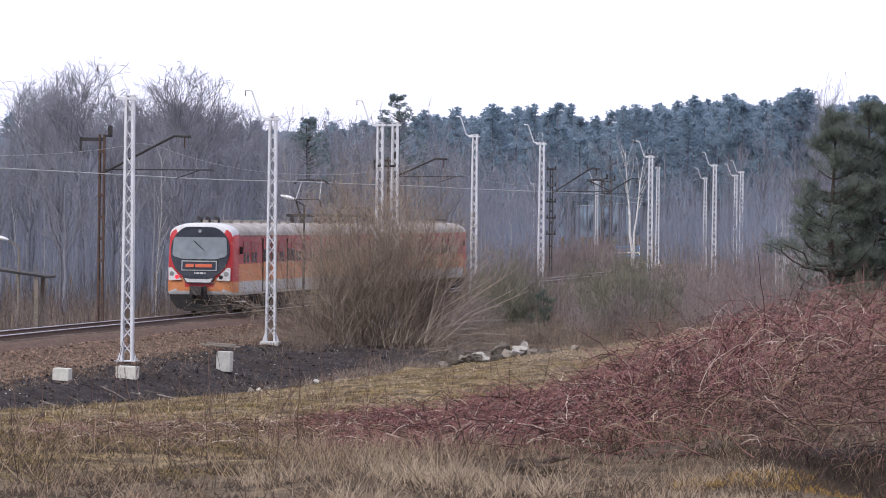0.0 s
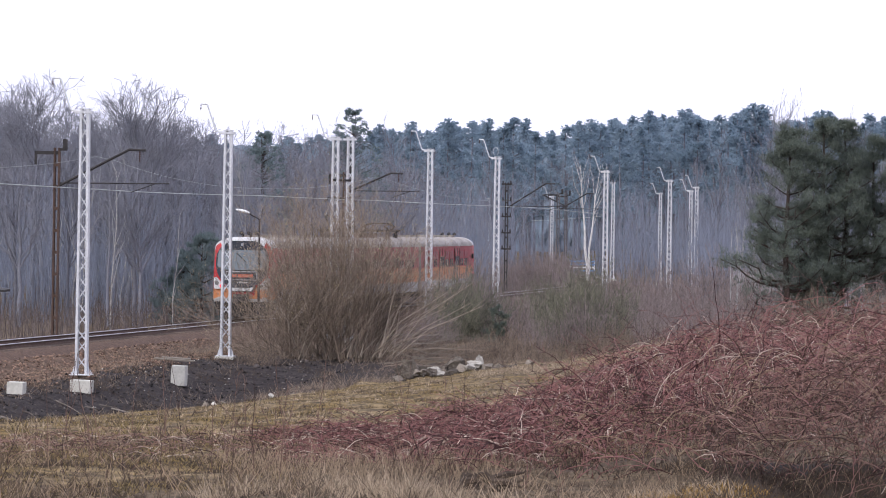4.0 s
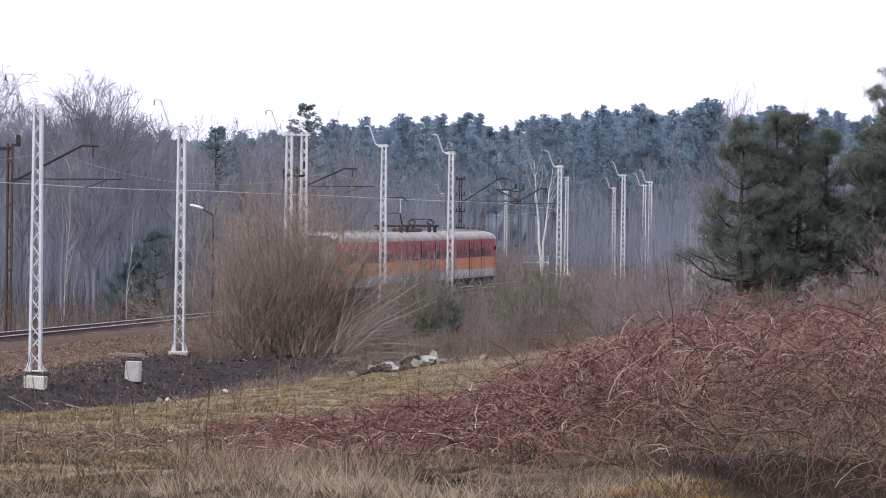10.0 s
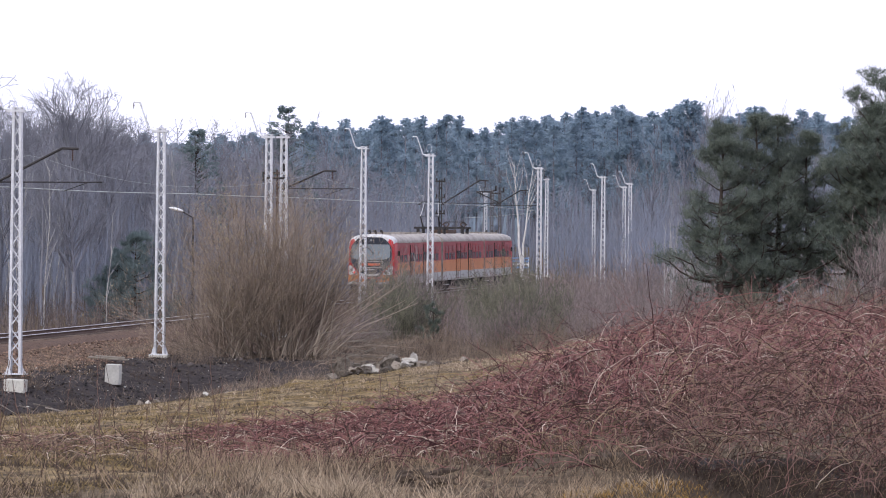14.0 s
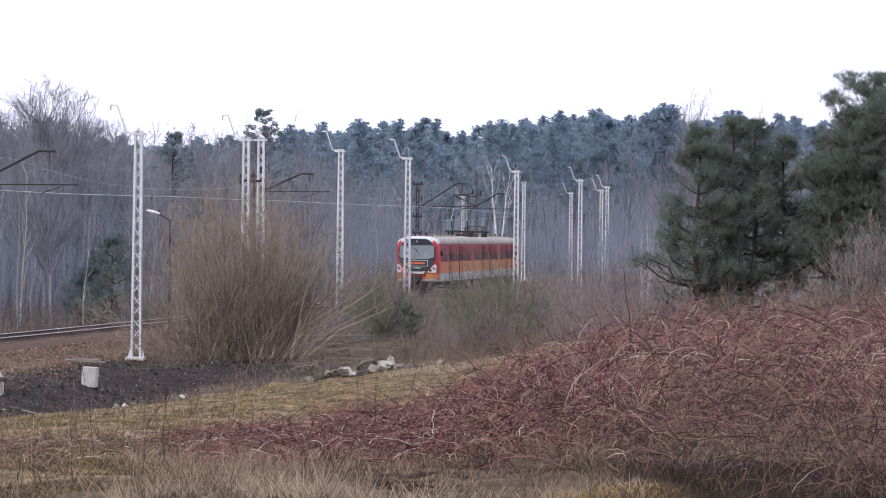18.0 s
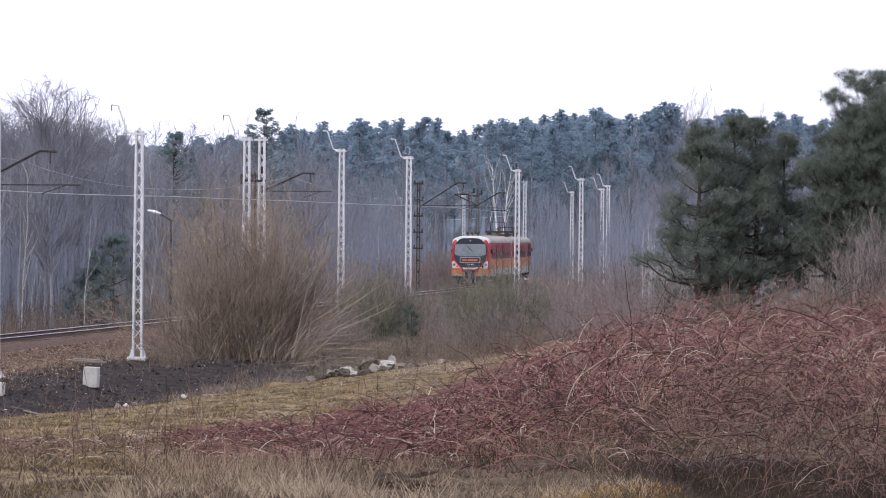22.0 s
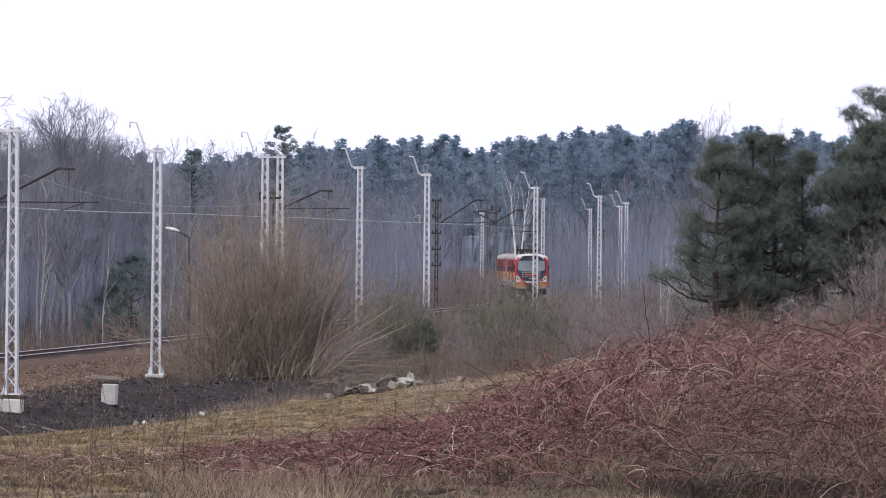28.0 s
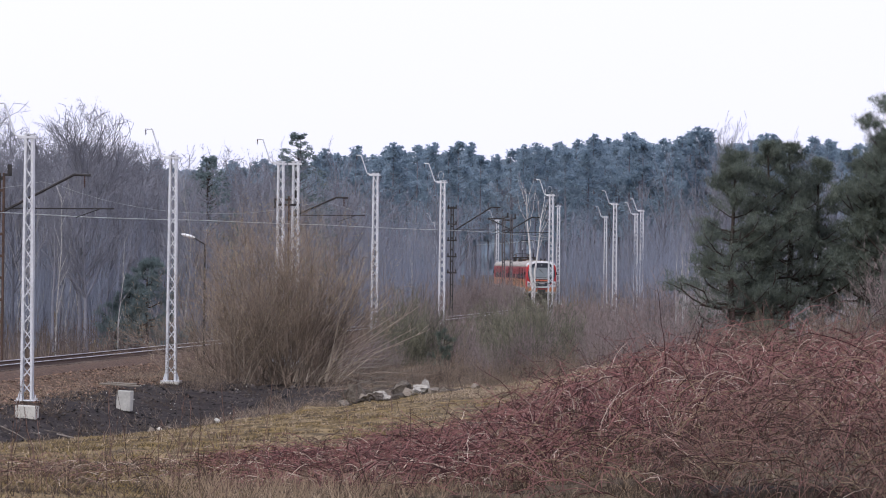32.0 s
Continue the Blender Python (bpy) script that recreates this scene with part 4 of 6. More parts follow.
def bare_tree(H, seed, thick=0.011, limbs=16, boughs=70, twigs=520, spread=42, lowest=0.3, fork=False, bark=None, fine=None, twig_r=0.010):
    """A slender leafless tree with rising limbs: (trunk with limbs, crown of twigs) as two meshes."""
    g = np.random.default_rng(seed)
    k = 8
    s = np.linspace(0, 1, k)
    P = np.zeros((1, k, 3))
    P[0, :, 2] = s * H * 0.92 - 0.3
    P[0, 1:, :2] = np.cumsum(g.normal(size=(k - 1, 2)) * H * 0.010, axis=0)
    R = (H * thick * (1 - 0.85 * s))[None]
    if fork:
        P2 = P.copy()
        P2[0, :, 0] += s**1.2 * H * 0.10
        P2[0, :, 1] += s * H * 0.03
        P = np.concatenate([P, P2])
        P[0, :, 0] -= s**1.3 * H * 0.06
        R = np.concatenate([R, R * 0.8])
    L1, R1 = shoots(P, R, limbs, lowest, 0.95, 0.42, spread, 0.25, 6, 0.55, g, 0.12)
    L2, R2 = shoots(L1, R1, boughs, 0.25, 1.0, 0.5, 38, 0.18, 4, 0.6, g, 0.1)
    src, srr = np.concatenate([L1[:, 1:5], L2]), np.concatenate([R1[:, 1:5], R2])
    L3, R3 = shoots(src, srr, twigs, 0.25, 1.0, 0.5, 36, 0.12, 3, 0.7, g, 0.08)
    L4, R4 = shoots(L3, R3, int(twigs * 1.15), 0.2, 1.0, 0.6, 34, 0.1, 2, 0.8, g, 0.05)
    R2, R3, R4 = np.maximum(R2, twig_r * 1.5), np.maximum(R3, twig_r), np.maximum(R4, twig_r * 0.7)
    trunk = gather([tubes(P, R, 7), tubes(L1, R1, 3)])
    crown = gather([tubes(L2, R2, 3), spikes(L3, R3), spikes(L4, R4)])
    return mesh_np("trunk", *trunk, [bark or BARK], smooth=True), mesh_np("crown", *crown, [fine or TWIG])


def plant_tree(name, meshes, label, category, m, group=""):
    ob = thing(name, label, category, m, group)
    for part_name, me in zip(("trunk", "crown"), meshes):
        c = new(part_name, me)
        c.parent = ob
    return ob


def tufts(C, n, length, width, g, rise=0.4, flat=0.5):
    """Needle tufts round the points C: n thin blades each. Gives corners and three-cornered faces."""
    m = len(C)
    d = g.normal(size=(m, n, 3))
    d[..., 2] = np.abs(d[..., 2]) * flat + rise
    d = unit(d)
    L = length * g.uniform(0.6, 1.2, (m, n, 1))
    side = unit(np.cross(d, g.normal(size=(m, n, 3)))) * width
    o = C[:, None] + g.normal(size=(m, n, 3)) * length * 0.35
    V = np.stack([o - side, o + side, o + d * L], 2)
    return V.reshape(-1, 3), np.arange(m * n * 3).reshape(-1, 3)


def shrub(seed, H, W, stems, base=0.3, mat=None, side=5, r=0.016, thin=0.007, wild=0.026, open_=34, k=5):
    """A many-stemmed bush: stems that fan out from a stool, with side twigs."""
    g = np.random.default_rng(seed)
    u = np.linspace(0, 1, k)
    az = g.uniform(0, 2 * np.pi, stems)
    out = np.sqrt(g.uniform(0, 1, stems))
    L = H * g.uniform(0.55, 1.0, stems) * (1.0 - 0.42 * out**2)
    az2 = az + g.normal(size=stems) * 0.7
    out2 = np.clip(out + g.normal(size=stems) * 0.22, 0, 1.1)
    x0 = np.stack([np.cos(az) * out * base * W, np.sin(az) * out * base * W * 0.8, np.full(stems, -0.15)], -1)
    tip = np.stack([np.cos(az2) * out2 * W * 0.5, np.sin(az2) * out2 * W * 0.42, L], -1)
    bow = np.stack([np.cos(az) * out * W * 0.10, np.sin(az) * out * W * 0.1, -0.0 * L], -1)
    P = x0[:, None] * (1 - u[None, :, None]) + tip[:, None] * u[None, :, None] + bow[:, None] * (u * (1 - u) * 2)[None, :, None] + np.cumsum(g.normal(size=(stems, k, 3)) * wild * 0.7 * H, axis=1) * u[None, :, None]
    R = r * g.uniform(0.6, 1.3, (stems, 1)) * np.linspace(1, 0.3, k)[None]
    S, RS = shoots(P, R, stems * side, 0.2, 1.0, 0.30, open_, 0.2, 3, 0.75, g, 0.08)
    S2, RS2 = shoots(S, RS, stems * side, 0.2, 1.0, 0.6, open_, 0.2, 2, 0.8, g, 0.05)
    V, F = gather([tubes(P, R, 3), spikes(S, np.maximum(RS, thin)), spikes(S2, np.maximum(RS2, thin * 0.8))])
    return mesh_np("stems", V, F, [mat or WILLOW])


def into_crown(P, mid, axes):
    """Draws what reaches past an egg-shaped crown back towards its skin."""
    q = (P - mid) / axes
    r = np.linalg.norm(q, axis=-1, keepdims=True)
    return mid + q * axes * np.where(r > 1, (1 + 0.3 * (r - 1)) / np.maximum(r, 1e-6), 1.0)


def broad_tree(H, seed, counts=(18, 150, 800, 3000, 5200), bark=None, fine=None, wide=0.33):
    """A bare broad-crowned tree with six orders of ever finer twigs: trunk and crown."""
    g = np.random.default_rng(seed)
    k = 8
    s = np.linspace(0, 1, k)
    P = np.zeros((1, k, 3))
    P[0, :, 2] = s * H * 0.74 - 0.3
    P[0, 1:, :2] = np.cumsum(g.normal(size=(k - 1, 2)) * H * 0.009, axis=0)
    R = (H * 0.0135 * (1 - 0.8 * s))[None]
    A1, R1 = shoots(P, R, counts[0], 0.36, 1.0, 0.70, 44, 0.25, 6, 0.55, g, 0.12, 0.06)
    A2, R2 = shoots(A1, R1, counts[1], 0.2, 1.0, 0.72, 44, 0.10, 5, 0.5, g, 0.06, 0.07)
    A3, R3 = shoots(A2, R2, counts[2], 0.2, 1.0, 0.62, 44, 0.06, 3, 0.5, g, 0.04, 0.08)
    A4, R4 = shoots(A3, R3, counts[3], 0.15, 1.0, 0.66, 44, 0.05, 2, 0.6, g, 0.03, 0.05)
    A5, R5 = shoots(A4, R4, counts[4], 0.1, 1.0, 0.75, 42, 0.04, 2, 0.7, g, 0.03, 0.05)
    mid, axes = np.array([0, 0, H * 0.62]), np.array([wide * H, wide * H, 0.37 * H])
    A2 = into_crown(A2, mid, axes)
    ragged = lambda a: np.linalg.norm((a[:, -1] - mid) / axes, axis=1) < g.uniform(0.93, 1.08, len(a))
    (A3, R3), (A4, R4), (A5, R5) = ((a[k], r[k]) for a, r, k in ((a, r, ragged(a)) for a, r in ((A3, R3), (A4, R4), (A5, R5))))
    trunk = gather([tubes(P, R, 7), tubes(A1, R1, 4)])
    crown = gather([tubes(A2, np.maximum(R2, 0.016), 3), tubes(A3, np.maximum(R3, 0.010), 3), spikes(A4, np.maximum(R4, 0.0085)), spikes(A5, np.maximum(R5, 0.0065))])
    return mesh_np("trunk", *trunk, [bark or BARK], smooth=True), mesh_np("crown", *crown, [fine or TWIG])


def clumps(C, size, n, width, g, flat=0.65):
    """Needle clumps: n pointed blades that stick out all round each of the points C."""
    m = len(C)
    d = unit(g.normal(size=(m, n, 3)))
    q = d * np.array([1, 1, flat]) * size[:, None, None] * g.uniform(0.55, 1.15, (m, n, 1))
    side = unit(np.cross(d, g.normal(size=(m, n, 3)))) * width
    o = C[:, None] + q * 0.5
    V = np.stack([o - side, o + side, C[:, None] + q + np.cross(side, d) * 1.5], 2)
    return V.reshape(-1, 3), np.arange(m * n * 3).reshape(-1, 3)


def far_pine(H, seed, low=0.40, wide=0.095, n=50, blades=30, width=0.12, needles=None, clump=0.058):
    """A tall wood-grown Scots pine: bare stem, rounded crown of needle clumps."""
    g = np.random.default_rng(seed)
    s = np.linspace(0, 1, 6)
    P = np.zeros((1, 6, 3))
    P[0, :, 2] = s * H * 0.97 - 0.3
    P[0, :, 0] = g.normal() * 0.02 * H * s * s
    R = (H * 0.011 * (1 - 0.8 * s))[None]
    w = np.concatenate([g.uniform(0, 1, n - 3) ** 0.85, [0.93, 0.98, 1.0]])
    prof = wide * H * np.sin(np.pi * (0.16 + 0.80 * w)) ** 0.85
    az, rho = g.uniform(0, 2 * np.pi, n), np.sqrt(g.uniform(0.05, 1, n))
    C = np.stack([np.cos(az) * rho * prof, np.sin(az) * rho * prof, H * (low + (0.98 - low) * w)], -1)
    size = H * clump * g.uniform(0.6, 1.25, n) * (1.05 - 0.4 * w)
    root = np.stack([0 * az, 0 * az, C[:, 2] - rho * prof * 0.5], -1)
    wood = gather([tubes(P, R, 5), spikes(np.stack([root, C], 1), np.full((n, 2), H * 0.0022))])
    return mesh_np("trunk", *wood, [PINEBARK]), mesh_np("crown", *clumps(C, size, blades, width, g), [needles or SPRUCE])


def scots_pine(H, seed, low=0.10, reach=0.36, limbs=46, lean=0.0, needles=None, tufted=9, blades=13, blade=0.15, width=0.0085, power=0.85):
    """A free-grown Scots pine: ascending limbs from near the ground, needle clumps on every shoot, a ragged pointed crown."""
    g = np.random.default_rng(seed)
    k = 9
    s = np.linspace(0, 1, k)
    P = np.zeros((1, k, 3))
    P[0, :, 2] = s * H * 0.97 - 0.3
    P[0, :, 0] = lean * H * s + 0.012 * H * np.sin(s * 5 + seed)
    P[0, :, 1] = 0.010 * H * np.sin(s * 4 + 2 * seed)
    R = (H * 0.020 * (1 - 0.88 * s))[None]
    t = np.clip(np.linspace(low, 0.97, limbs) + g.normal(size=limbs) * 0.02, 0.05, 0.985)
    v = np.clip((t - low) / (1 - low), 0, 1)
    az = np.arange(limbs) * 2.4 + g.normal(size=limbs) * 0.6
    q = t * (k - 1)
    a = np.minimum(q.astype(int), k - 2)
    f = (q - a)[:, None]
    at = P[0, a] * (1 - f) + P[0, a + 1] * f
    L = H * reach * ((1 - v) ** power + 0.08) * g.uniform(0.5, 1.12, limbs) * np.clip(0.62 + 3.2 * v, 0, 1)
    kk = 6
    u = np.linspace(0, 1, kk)
    rise = 0.12 + 0.75 * v
    path = at[:, None] + np.stack([np.cos(az)[:, None] * L[:, None] * u, np.sin(az)[:, None] * L[:, None] * u, L[:, None] * (rise[:, None] * u * 0.6 + 0.24 * u**2 - 0.10 * np.sin(np.pi * u) * (1 - v[:, None]))], -1)
    path += g.normal(size=path.shape) * 0.05 * L[:, None, None] * u[None, :, None]
    Rl = (0.0085 * H * (1 - t) + 0.010)[:, None] * np.linspace(1, 0.25, kk)[None]
    B, RB = shoots(path, Rl, limbs * 7, 0.22, 1.0, 0.42, 46, 0.22, 4, 0.55, g, 0.16)
    B2, RB2 = shoots(path[: limbs // 2], Rl[: limbs // 2], limbs * 2, 0.35, 1.0, 0.36, 50, 0.25, 4, 0.5, g, 0.2)
    B, RB = np.concatenate([B, B2]), np.concatenate([RB, RB2])
    pads = np.concatenate([B[:, -1], B[g.permutation(len(B))[: limbs * 2], 2], path[:, -1], path[:, 4], path[: limbs // 2, 3], path[: limbs // 3, 2], P[0, -1:] - [[0, 0, 0.1]], P[0, -1:] - [[0, 0, 0.35]]])
    pads = pads[g.uniform(0, 1, len(pads)) > 0.38]
    big = g.uniform(0.55, 1.25, len(pads)) * (H / 8) * np.interp(pads[:, 2] / H, [0, 0.6, 1.0], [1.15, 1.0, 0.62])
    C = (pads[:, None] + np.clip(g.normal(size=(len(pads), tufted, 3)), -1.7, 1.7) * np.array([0.22, 0.22, 0.10])[None, None] * big[:, None, None]).reshape(-1, 3)
    V, F = tufts(C, blades, blade, width, g, 0.35, 0.8)
    wood = gather([tubes(P, R, 9), tubes(path, Rl, 4), spikes(B, np.maximum(RB, 0.012))])
    return mesh_np("trunk", *wood, [PINEBARK], smooth=True), mesh_np("crown", V, F, [needles or NEEDLES])


def willow_stems(seed, n, H, foot, top, r, thin, side, mat, wild=0.02, stools=15):
    """Stems that fan upwards from several stools, with side twigs: the mesh, and the tips of the twigs."""
    g = np.random.default_rng(seed)
    k = 7
    u = np.linspace(0, 1, k)
    sx, sy = np.linspace(-foot, foot, stools) + g.normal(size=stools) * 0.2, g.normal(size=stools) * 0.7
    i = g.integers(0, stools, n)
    x0, y0 = sx[i] + g.normal(size=n) * 0.22, sy[i] + g.normal(size=n) * 0.22
    tx = sx[i] * (0.45 * top / foot) + g.normal(size=n) * 0.40 * top
    tx = np.clip(tx, -top * 1.08, top * 1.08)
    ty = y0 + g.normal(size=n) * 0.34 * top
    L = H * g.uniform(0.35, 1.0, n) ** 0.6 * (1 - 0.60 * np.clip(np.abs(tx) / top, 0, 1.08) ** 2)
    bent = 0.6 + g.uniform(0.0, 0.7, n)[:, None]
    P = np.stack([x0[:, None] + (tx - x0)[:, None] * u**bent, y0[:, None] + (ty - y0)[:, None] * u**bent, L[:, None] * u - 0.15 * (1 - u)], -1)
    P += np.cumsum(g.normal(size=(n, k, 3)) * wild * H * np.array([1, 1, 0.3]), axis=1) * u[None, :, None]
    R = r * g.uniform(0.5, 1.4, (n, 1)) * np.linspace(1, 0.25, k)[None]
    S, RS = shoots(P, R, n * side, 0.15, 1.0, 0.34, 46, 0.20, 3, 0.6, g, 0.16, 0.09)
    S2, RS2 = shoots(S, RS, int(n * side * 1.6), 0.15, 1.0, 0.62, 48, 0.2, 2, 0.8, g, 0.08)
    V, F = gather([tubes(P, R, 4), spikes(S, np.maximum(RS, thin)), spikes(S2, np.maximum(RS2, thin * 0.8))])
    return mesh_np("stems", V, F, [mat]), np.concatenate([S[:, -1], S2[:, -1]])


# the great willow bush beside the mast
PALESTEM = material("pale_willow_bark", (0.20, 0.165, 0.135), (0.44, 0.37, 0.30), 0.8, 0.8, 0.2, random_by="island", spread=0.3)
wx, wy = -2.75, 136.0
willow = thing("willow_bush", "large leafless brown willow bush with many upright stems", "bush", pose(wx, wy, gz(wx, wy) + 0.05))
st, tips = willow_stems(31, 270, 7.1, 2.0, 5.2, 0.013, 0.0060, 26, WILLOW, 0.042)
part("brushwood", st, None, willow)
st, _ = willow_stems(32, 36, 6.2, 1.8, 4.6, 0.022, 0.0068, 6, PALESTEM, 0.03)
part("old_wood", st, None, willow, "thick pale old stems")
g0 = np.random.default_rng(5)
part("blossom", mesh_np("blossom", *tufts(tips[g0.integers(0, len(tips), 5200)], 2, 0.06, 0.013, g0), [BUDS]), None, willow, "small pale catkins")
for k in range(26):       # long pale branches that lean out of the bush over the bank
    a = Vector((2.2 + g0.uniform(-1.6, 0.5), -0.6 + g0.uniform(-0.6, 0.6), 0.1))
    reach_out = g0.uniform(0.4, 3.6)
    b = a + Vector((reach_out, g0.uniform(-0.8, 0.8), g0.uniform(2.2, 5.4) * (1 - 0.07 * reach_out)))
    c = a.lerp(b, 0.5) + Vector((-0.12 * reach_out, 0, g0.uniform(0.0, 0.35)))
    br = add_rod(rod(a, c, 0.024, 0.016, 5), c, b, 0.016, 0.006, 5)
    for j in range(4):
        q = c.lerp(b, g0.uniform(0, 0.8))
        add_rod(br, q, q + Vector((g0.uniform(-0.1, 0.7), g0.uniform(-0.3, 0.3), g0.uniform(0.3, 0.9))), 0.008, 0.004, 4)
    part("leaning_branch", br, PALESTEM, willow, "long pale leaning branch")

# scrub along the line and on the bank
SHRUBS = [shrub(41, 3.6, 3.8, 105, 0.3, SCRUB, 8, r=0.012, thin=0.0085, wild=0.04, k=4, open_=48), shrub(42, 3.2, 4.0, 170, 0.25, SCRUBGREEN, 13, r=0.010, thin=0.0095, wild=0.05, k=4, open_=55),
          shrub(43, 2.4, 3.4, 110, 0.35, SCRUB, 7, r=0.010, thin=0.0075, wild=0.04, k=4, open_=48), shrub(44, 1.5, 2.6, 110, 0.4, WEED, 6, r=0.007, thin=0.006, k=4, open_=44)]


def place_shrub(kind, x, y, size, turn, label, sink=0.0):
    ob = thing("scrub_bush", label, "bush", pose(x, y, gz(x, y) - sink, 0, 0, turn) @ Matrix.Diagonal((size, size, size, 1)), "scrub along the line")
    c = new("brushwood", SHRUBS[kind])
    c.parent = ob
    return ob


gs = np.random.default_rng(12)
BROWN, GREEN = "leafless brown scrub bush on the bank", "greenish-brown bare bush beside the track"
for x, y, kind, size in ((3.6, 168, 1, 1.2), (2.2, 172, 0, 0.9), (6.8, 174, 2, 1.0), (7.6, 178, 1, 0.95), (8.8, 180, 0, 1.05), (10.2, 182, 1, 1.05), (11.2, 179, 0, 1.0), (9.4, 176, 1, 1.0), (9.2, 186, 0, 1.1), (13.6, 292, 0, 1.25), (14.3, 298, 0, 1.2), (13.0, 303, 0, 1.3), (14.6, 308, 0, 1.1), (12.2, 296, 0, 1.2), (15.2, 313, 0, 1.0), (11.0, 300, 0, 1.3), (9.6, 292, 0, 1.2),
                         (11.5, 176, 0, 1.1), (13.0, 182, 0, 1.2), (14.6, 190, 0, 1.3), (16.2, 186, 0, 1.2), (12.2, 196, 0, 1.25), (17.8, 196, 0, 1.35), (15.2, 202, 0, 1.3),
                         (19.6, 206, 0, 1.4), (20.4, 194, 0, 1.3), (22.3, 204, 0, 1.3), (24.5, 212, 0, 1.4), (10.4, 168, 2, 1.1), (7.4, 160, 2, 1.0), (12.8, 166, 2, 1.2), (15.0, 172, 2, 1.2),
                         (17.2, 176, 2, 1.3), (6.4, 148, 2, 0.8), (8.6, 152, 2, 0.9), (10.8, 156, 2, 1.0), (4.6, 142, 3, 1.0), (6.6, 138, 3, 0.9), (8.8, 142, 3, 1.1), (11.0, 146, 3, 1.2),
                         (2.6, 132, 3, 0.9), (3.8, 136, 3, 1.0), (5.4, 131, 3, 0.9), (7.6, 133, 3, 1.0), (9.6, 136, 3, 1.1), (13.4, 152, 2, 1.0), (15.4, 158, 2, 1.1), (1.4, 140, 3, 0.9),
                         (0.6, 150, 2, 0.8), (1.8, 158, 2, 0.9), (-5.2, 128, 3, 0.7), (0.4, 129, 3, 0.8), (10.4, 118, 2, 0.7), (11.6, 115, 2, 0.8), (9.6, 122, 2, 0.75),
                         (12.2, 108, 3, 0.9), (13.6, 111, 3, 1.0), (15.2, 107, 3, 0.9), (16.8, 110, 3, 1.0), (18.4, 108, 3, 1.0), (20.2, 111, 3, 1.0), (13.0, 102, 3, 0.8), (14.8, 100, 3, 0.8), (17.4, 101, 3, 0.9), (11.2, 104, 3, 0.8), (19.4, 102, 3, 0.9),
                         (12.4, 118, 2, 0.9), (17.0, 117, 2, 0.8), (20.8, 118, 2, 1.0), (22.6, 112, 2, 1.0), (7.6, 150, 1, 1.0), (8.5, 152, 1, 1.42), (8.0, 148, 0, 0.85), (2.7, 165, 0, 1.25), (3.5, 167, 0, 1.3), (4.2, 164, 0, 1.15), (3.2, 162, 1, 1.2), (18.7, 112, 0, 1.15), (19.6, 113.5, 0, 1.25), (20.6, 112.5, 0, 1.1)):
    place_shrub(kind, x, y, size * gs.uniform(0.9, 1.1), gs.uniform(0, 360), GREEN if kind == 1 else BROWN)

# a small green pine in the scrub
plant_tree("young_pine", scots_pine(2.2, 81, 0.03, 0.36, 16, 0.0, None, 6, 8, 0.10, 0.009), "small green pine among brown scrub", "pine tree", pose(4.8, 160, gz(4.8, 160)))
# pines on the rise
PINES = "dark green Scots pine with layered needle pads"
for x, y, top, seed, low, reach, lean, power, limbs in ((13.9, 120.0, 8.6, 3, 0.06, 0.37, -0.02, 1.0, 62), (15.05, 120.8, 9.0, 4, 0.10, 0.31, 0.0, 1.0, 48), (15.95, 121.6, 9.0, 5, 0.14, 0.30, 0.01, 0.95, 40), (17.25, 122.6, 8.4, 7, 0.20, 0.30, 0.0, 0.9, 34),
                                                         (18.75, 122.0, 8.5, 9, 0.16, 0.32, 0.0, 0.95, 40), (20.3, 121.0, 10.3, 6, 0.12, 0.35, 0.0, 0.5, 124), (21.7, 123.0, 10.0, 8, 0.10, 0.34, 0.0, 0.7, 60),
                                                         (20.9, 120.2, 9.7, 12, 0.30, 0.34, 0.0, 0.7, 56), (19.5, 120.6, 9.2, 13, 0.30, 0.30, 0.0, 0.8, 50)):
    zb = gz(x, y) - 0.1
    plant_tree("pine_tree", scots_pine(top - zb, seed, low, reach, limbs, lean, power=power), PINES, "pine tree", pose(x, y, zb), "pines on the rise")

# ---------------------------------------------------------------- the woods behind the line
BARE = [broad_tree(14.0, 51, (13, 75, 280, 950, 1500), wide=0.27), bare_tree(13.0, 52, 0.009, 22, 100, 480, 34, 0.3, twig_r=0.0085), bare_tree(15.0, 53, 0.008, 18, 80, 440, 30, 0.4, twig_r=0.0085),
        bare_tree(13.0, 54, 0.0065, 16, 70, 420, 26, 0.35, bark=BIRCH, twig_r=0.0085), broad_tree(13.5, 55, wide=0.34), broad_tree(13.5, 56, wide=0.31)]
FARBARE = [broad_tree(14.0, 57, (12, 60, 220, 420, 500), wide=0.27), broad_tree(14.5, 58, (12, 60, 220, 420, 500), wide=0.24)]
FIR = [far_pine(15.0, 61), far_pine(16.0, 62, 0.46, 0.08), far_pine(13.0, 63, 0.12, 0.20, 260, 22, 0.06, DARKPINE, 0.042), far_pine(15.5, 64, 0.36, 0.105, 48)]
WOOD = {0: "bare grey oak at the edge of the wood", 1: "slender bare tree in the wood", 2: "tall bare aspen in the wood", 3: "white-stemmed birch in the wood", 4: "broad bare oak above the wood", 5: "broad bare oak above the wood"}


def wood_tree(kind, x, y, size, turn):
    return plant_tree("bare_tree", BARE[kind], WOOD[kind], "tree", pose(x, y, gz(x, y), 0, 0, turn) @ Matrix.Diagonal((size, size, size, 1)), "trees of the wood")


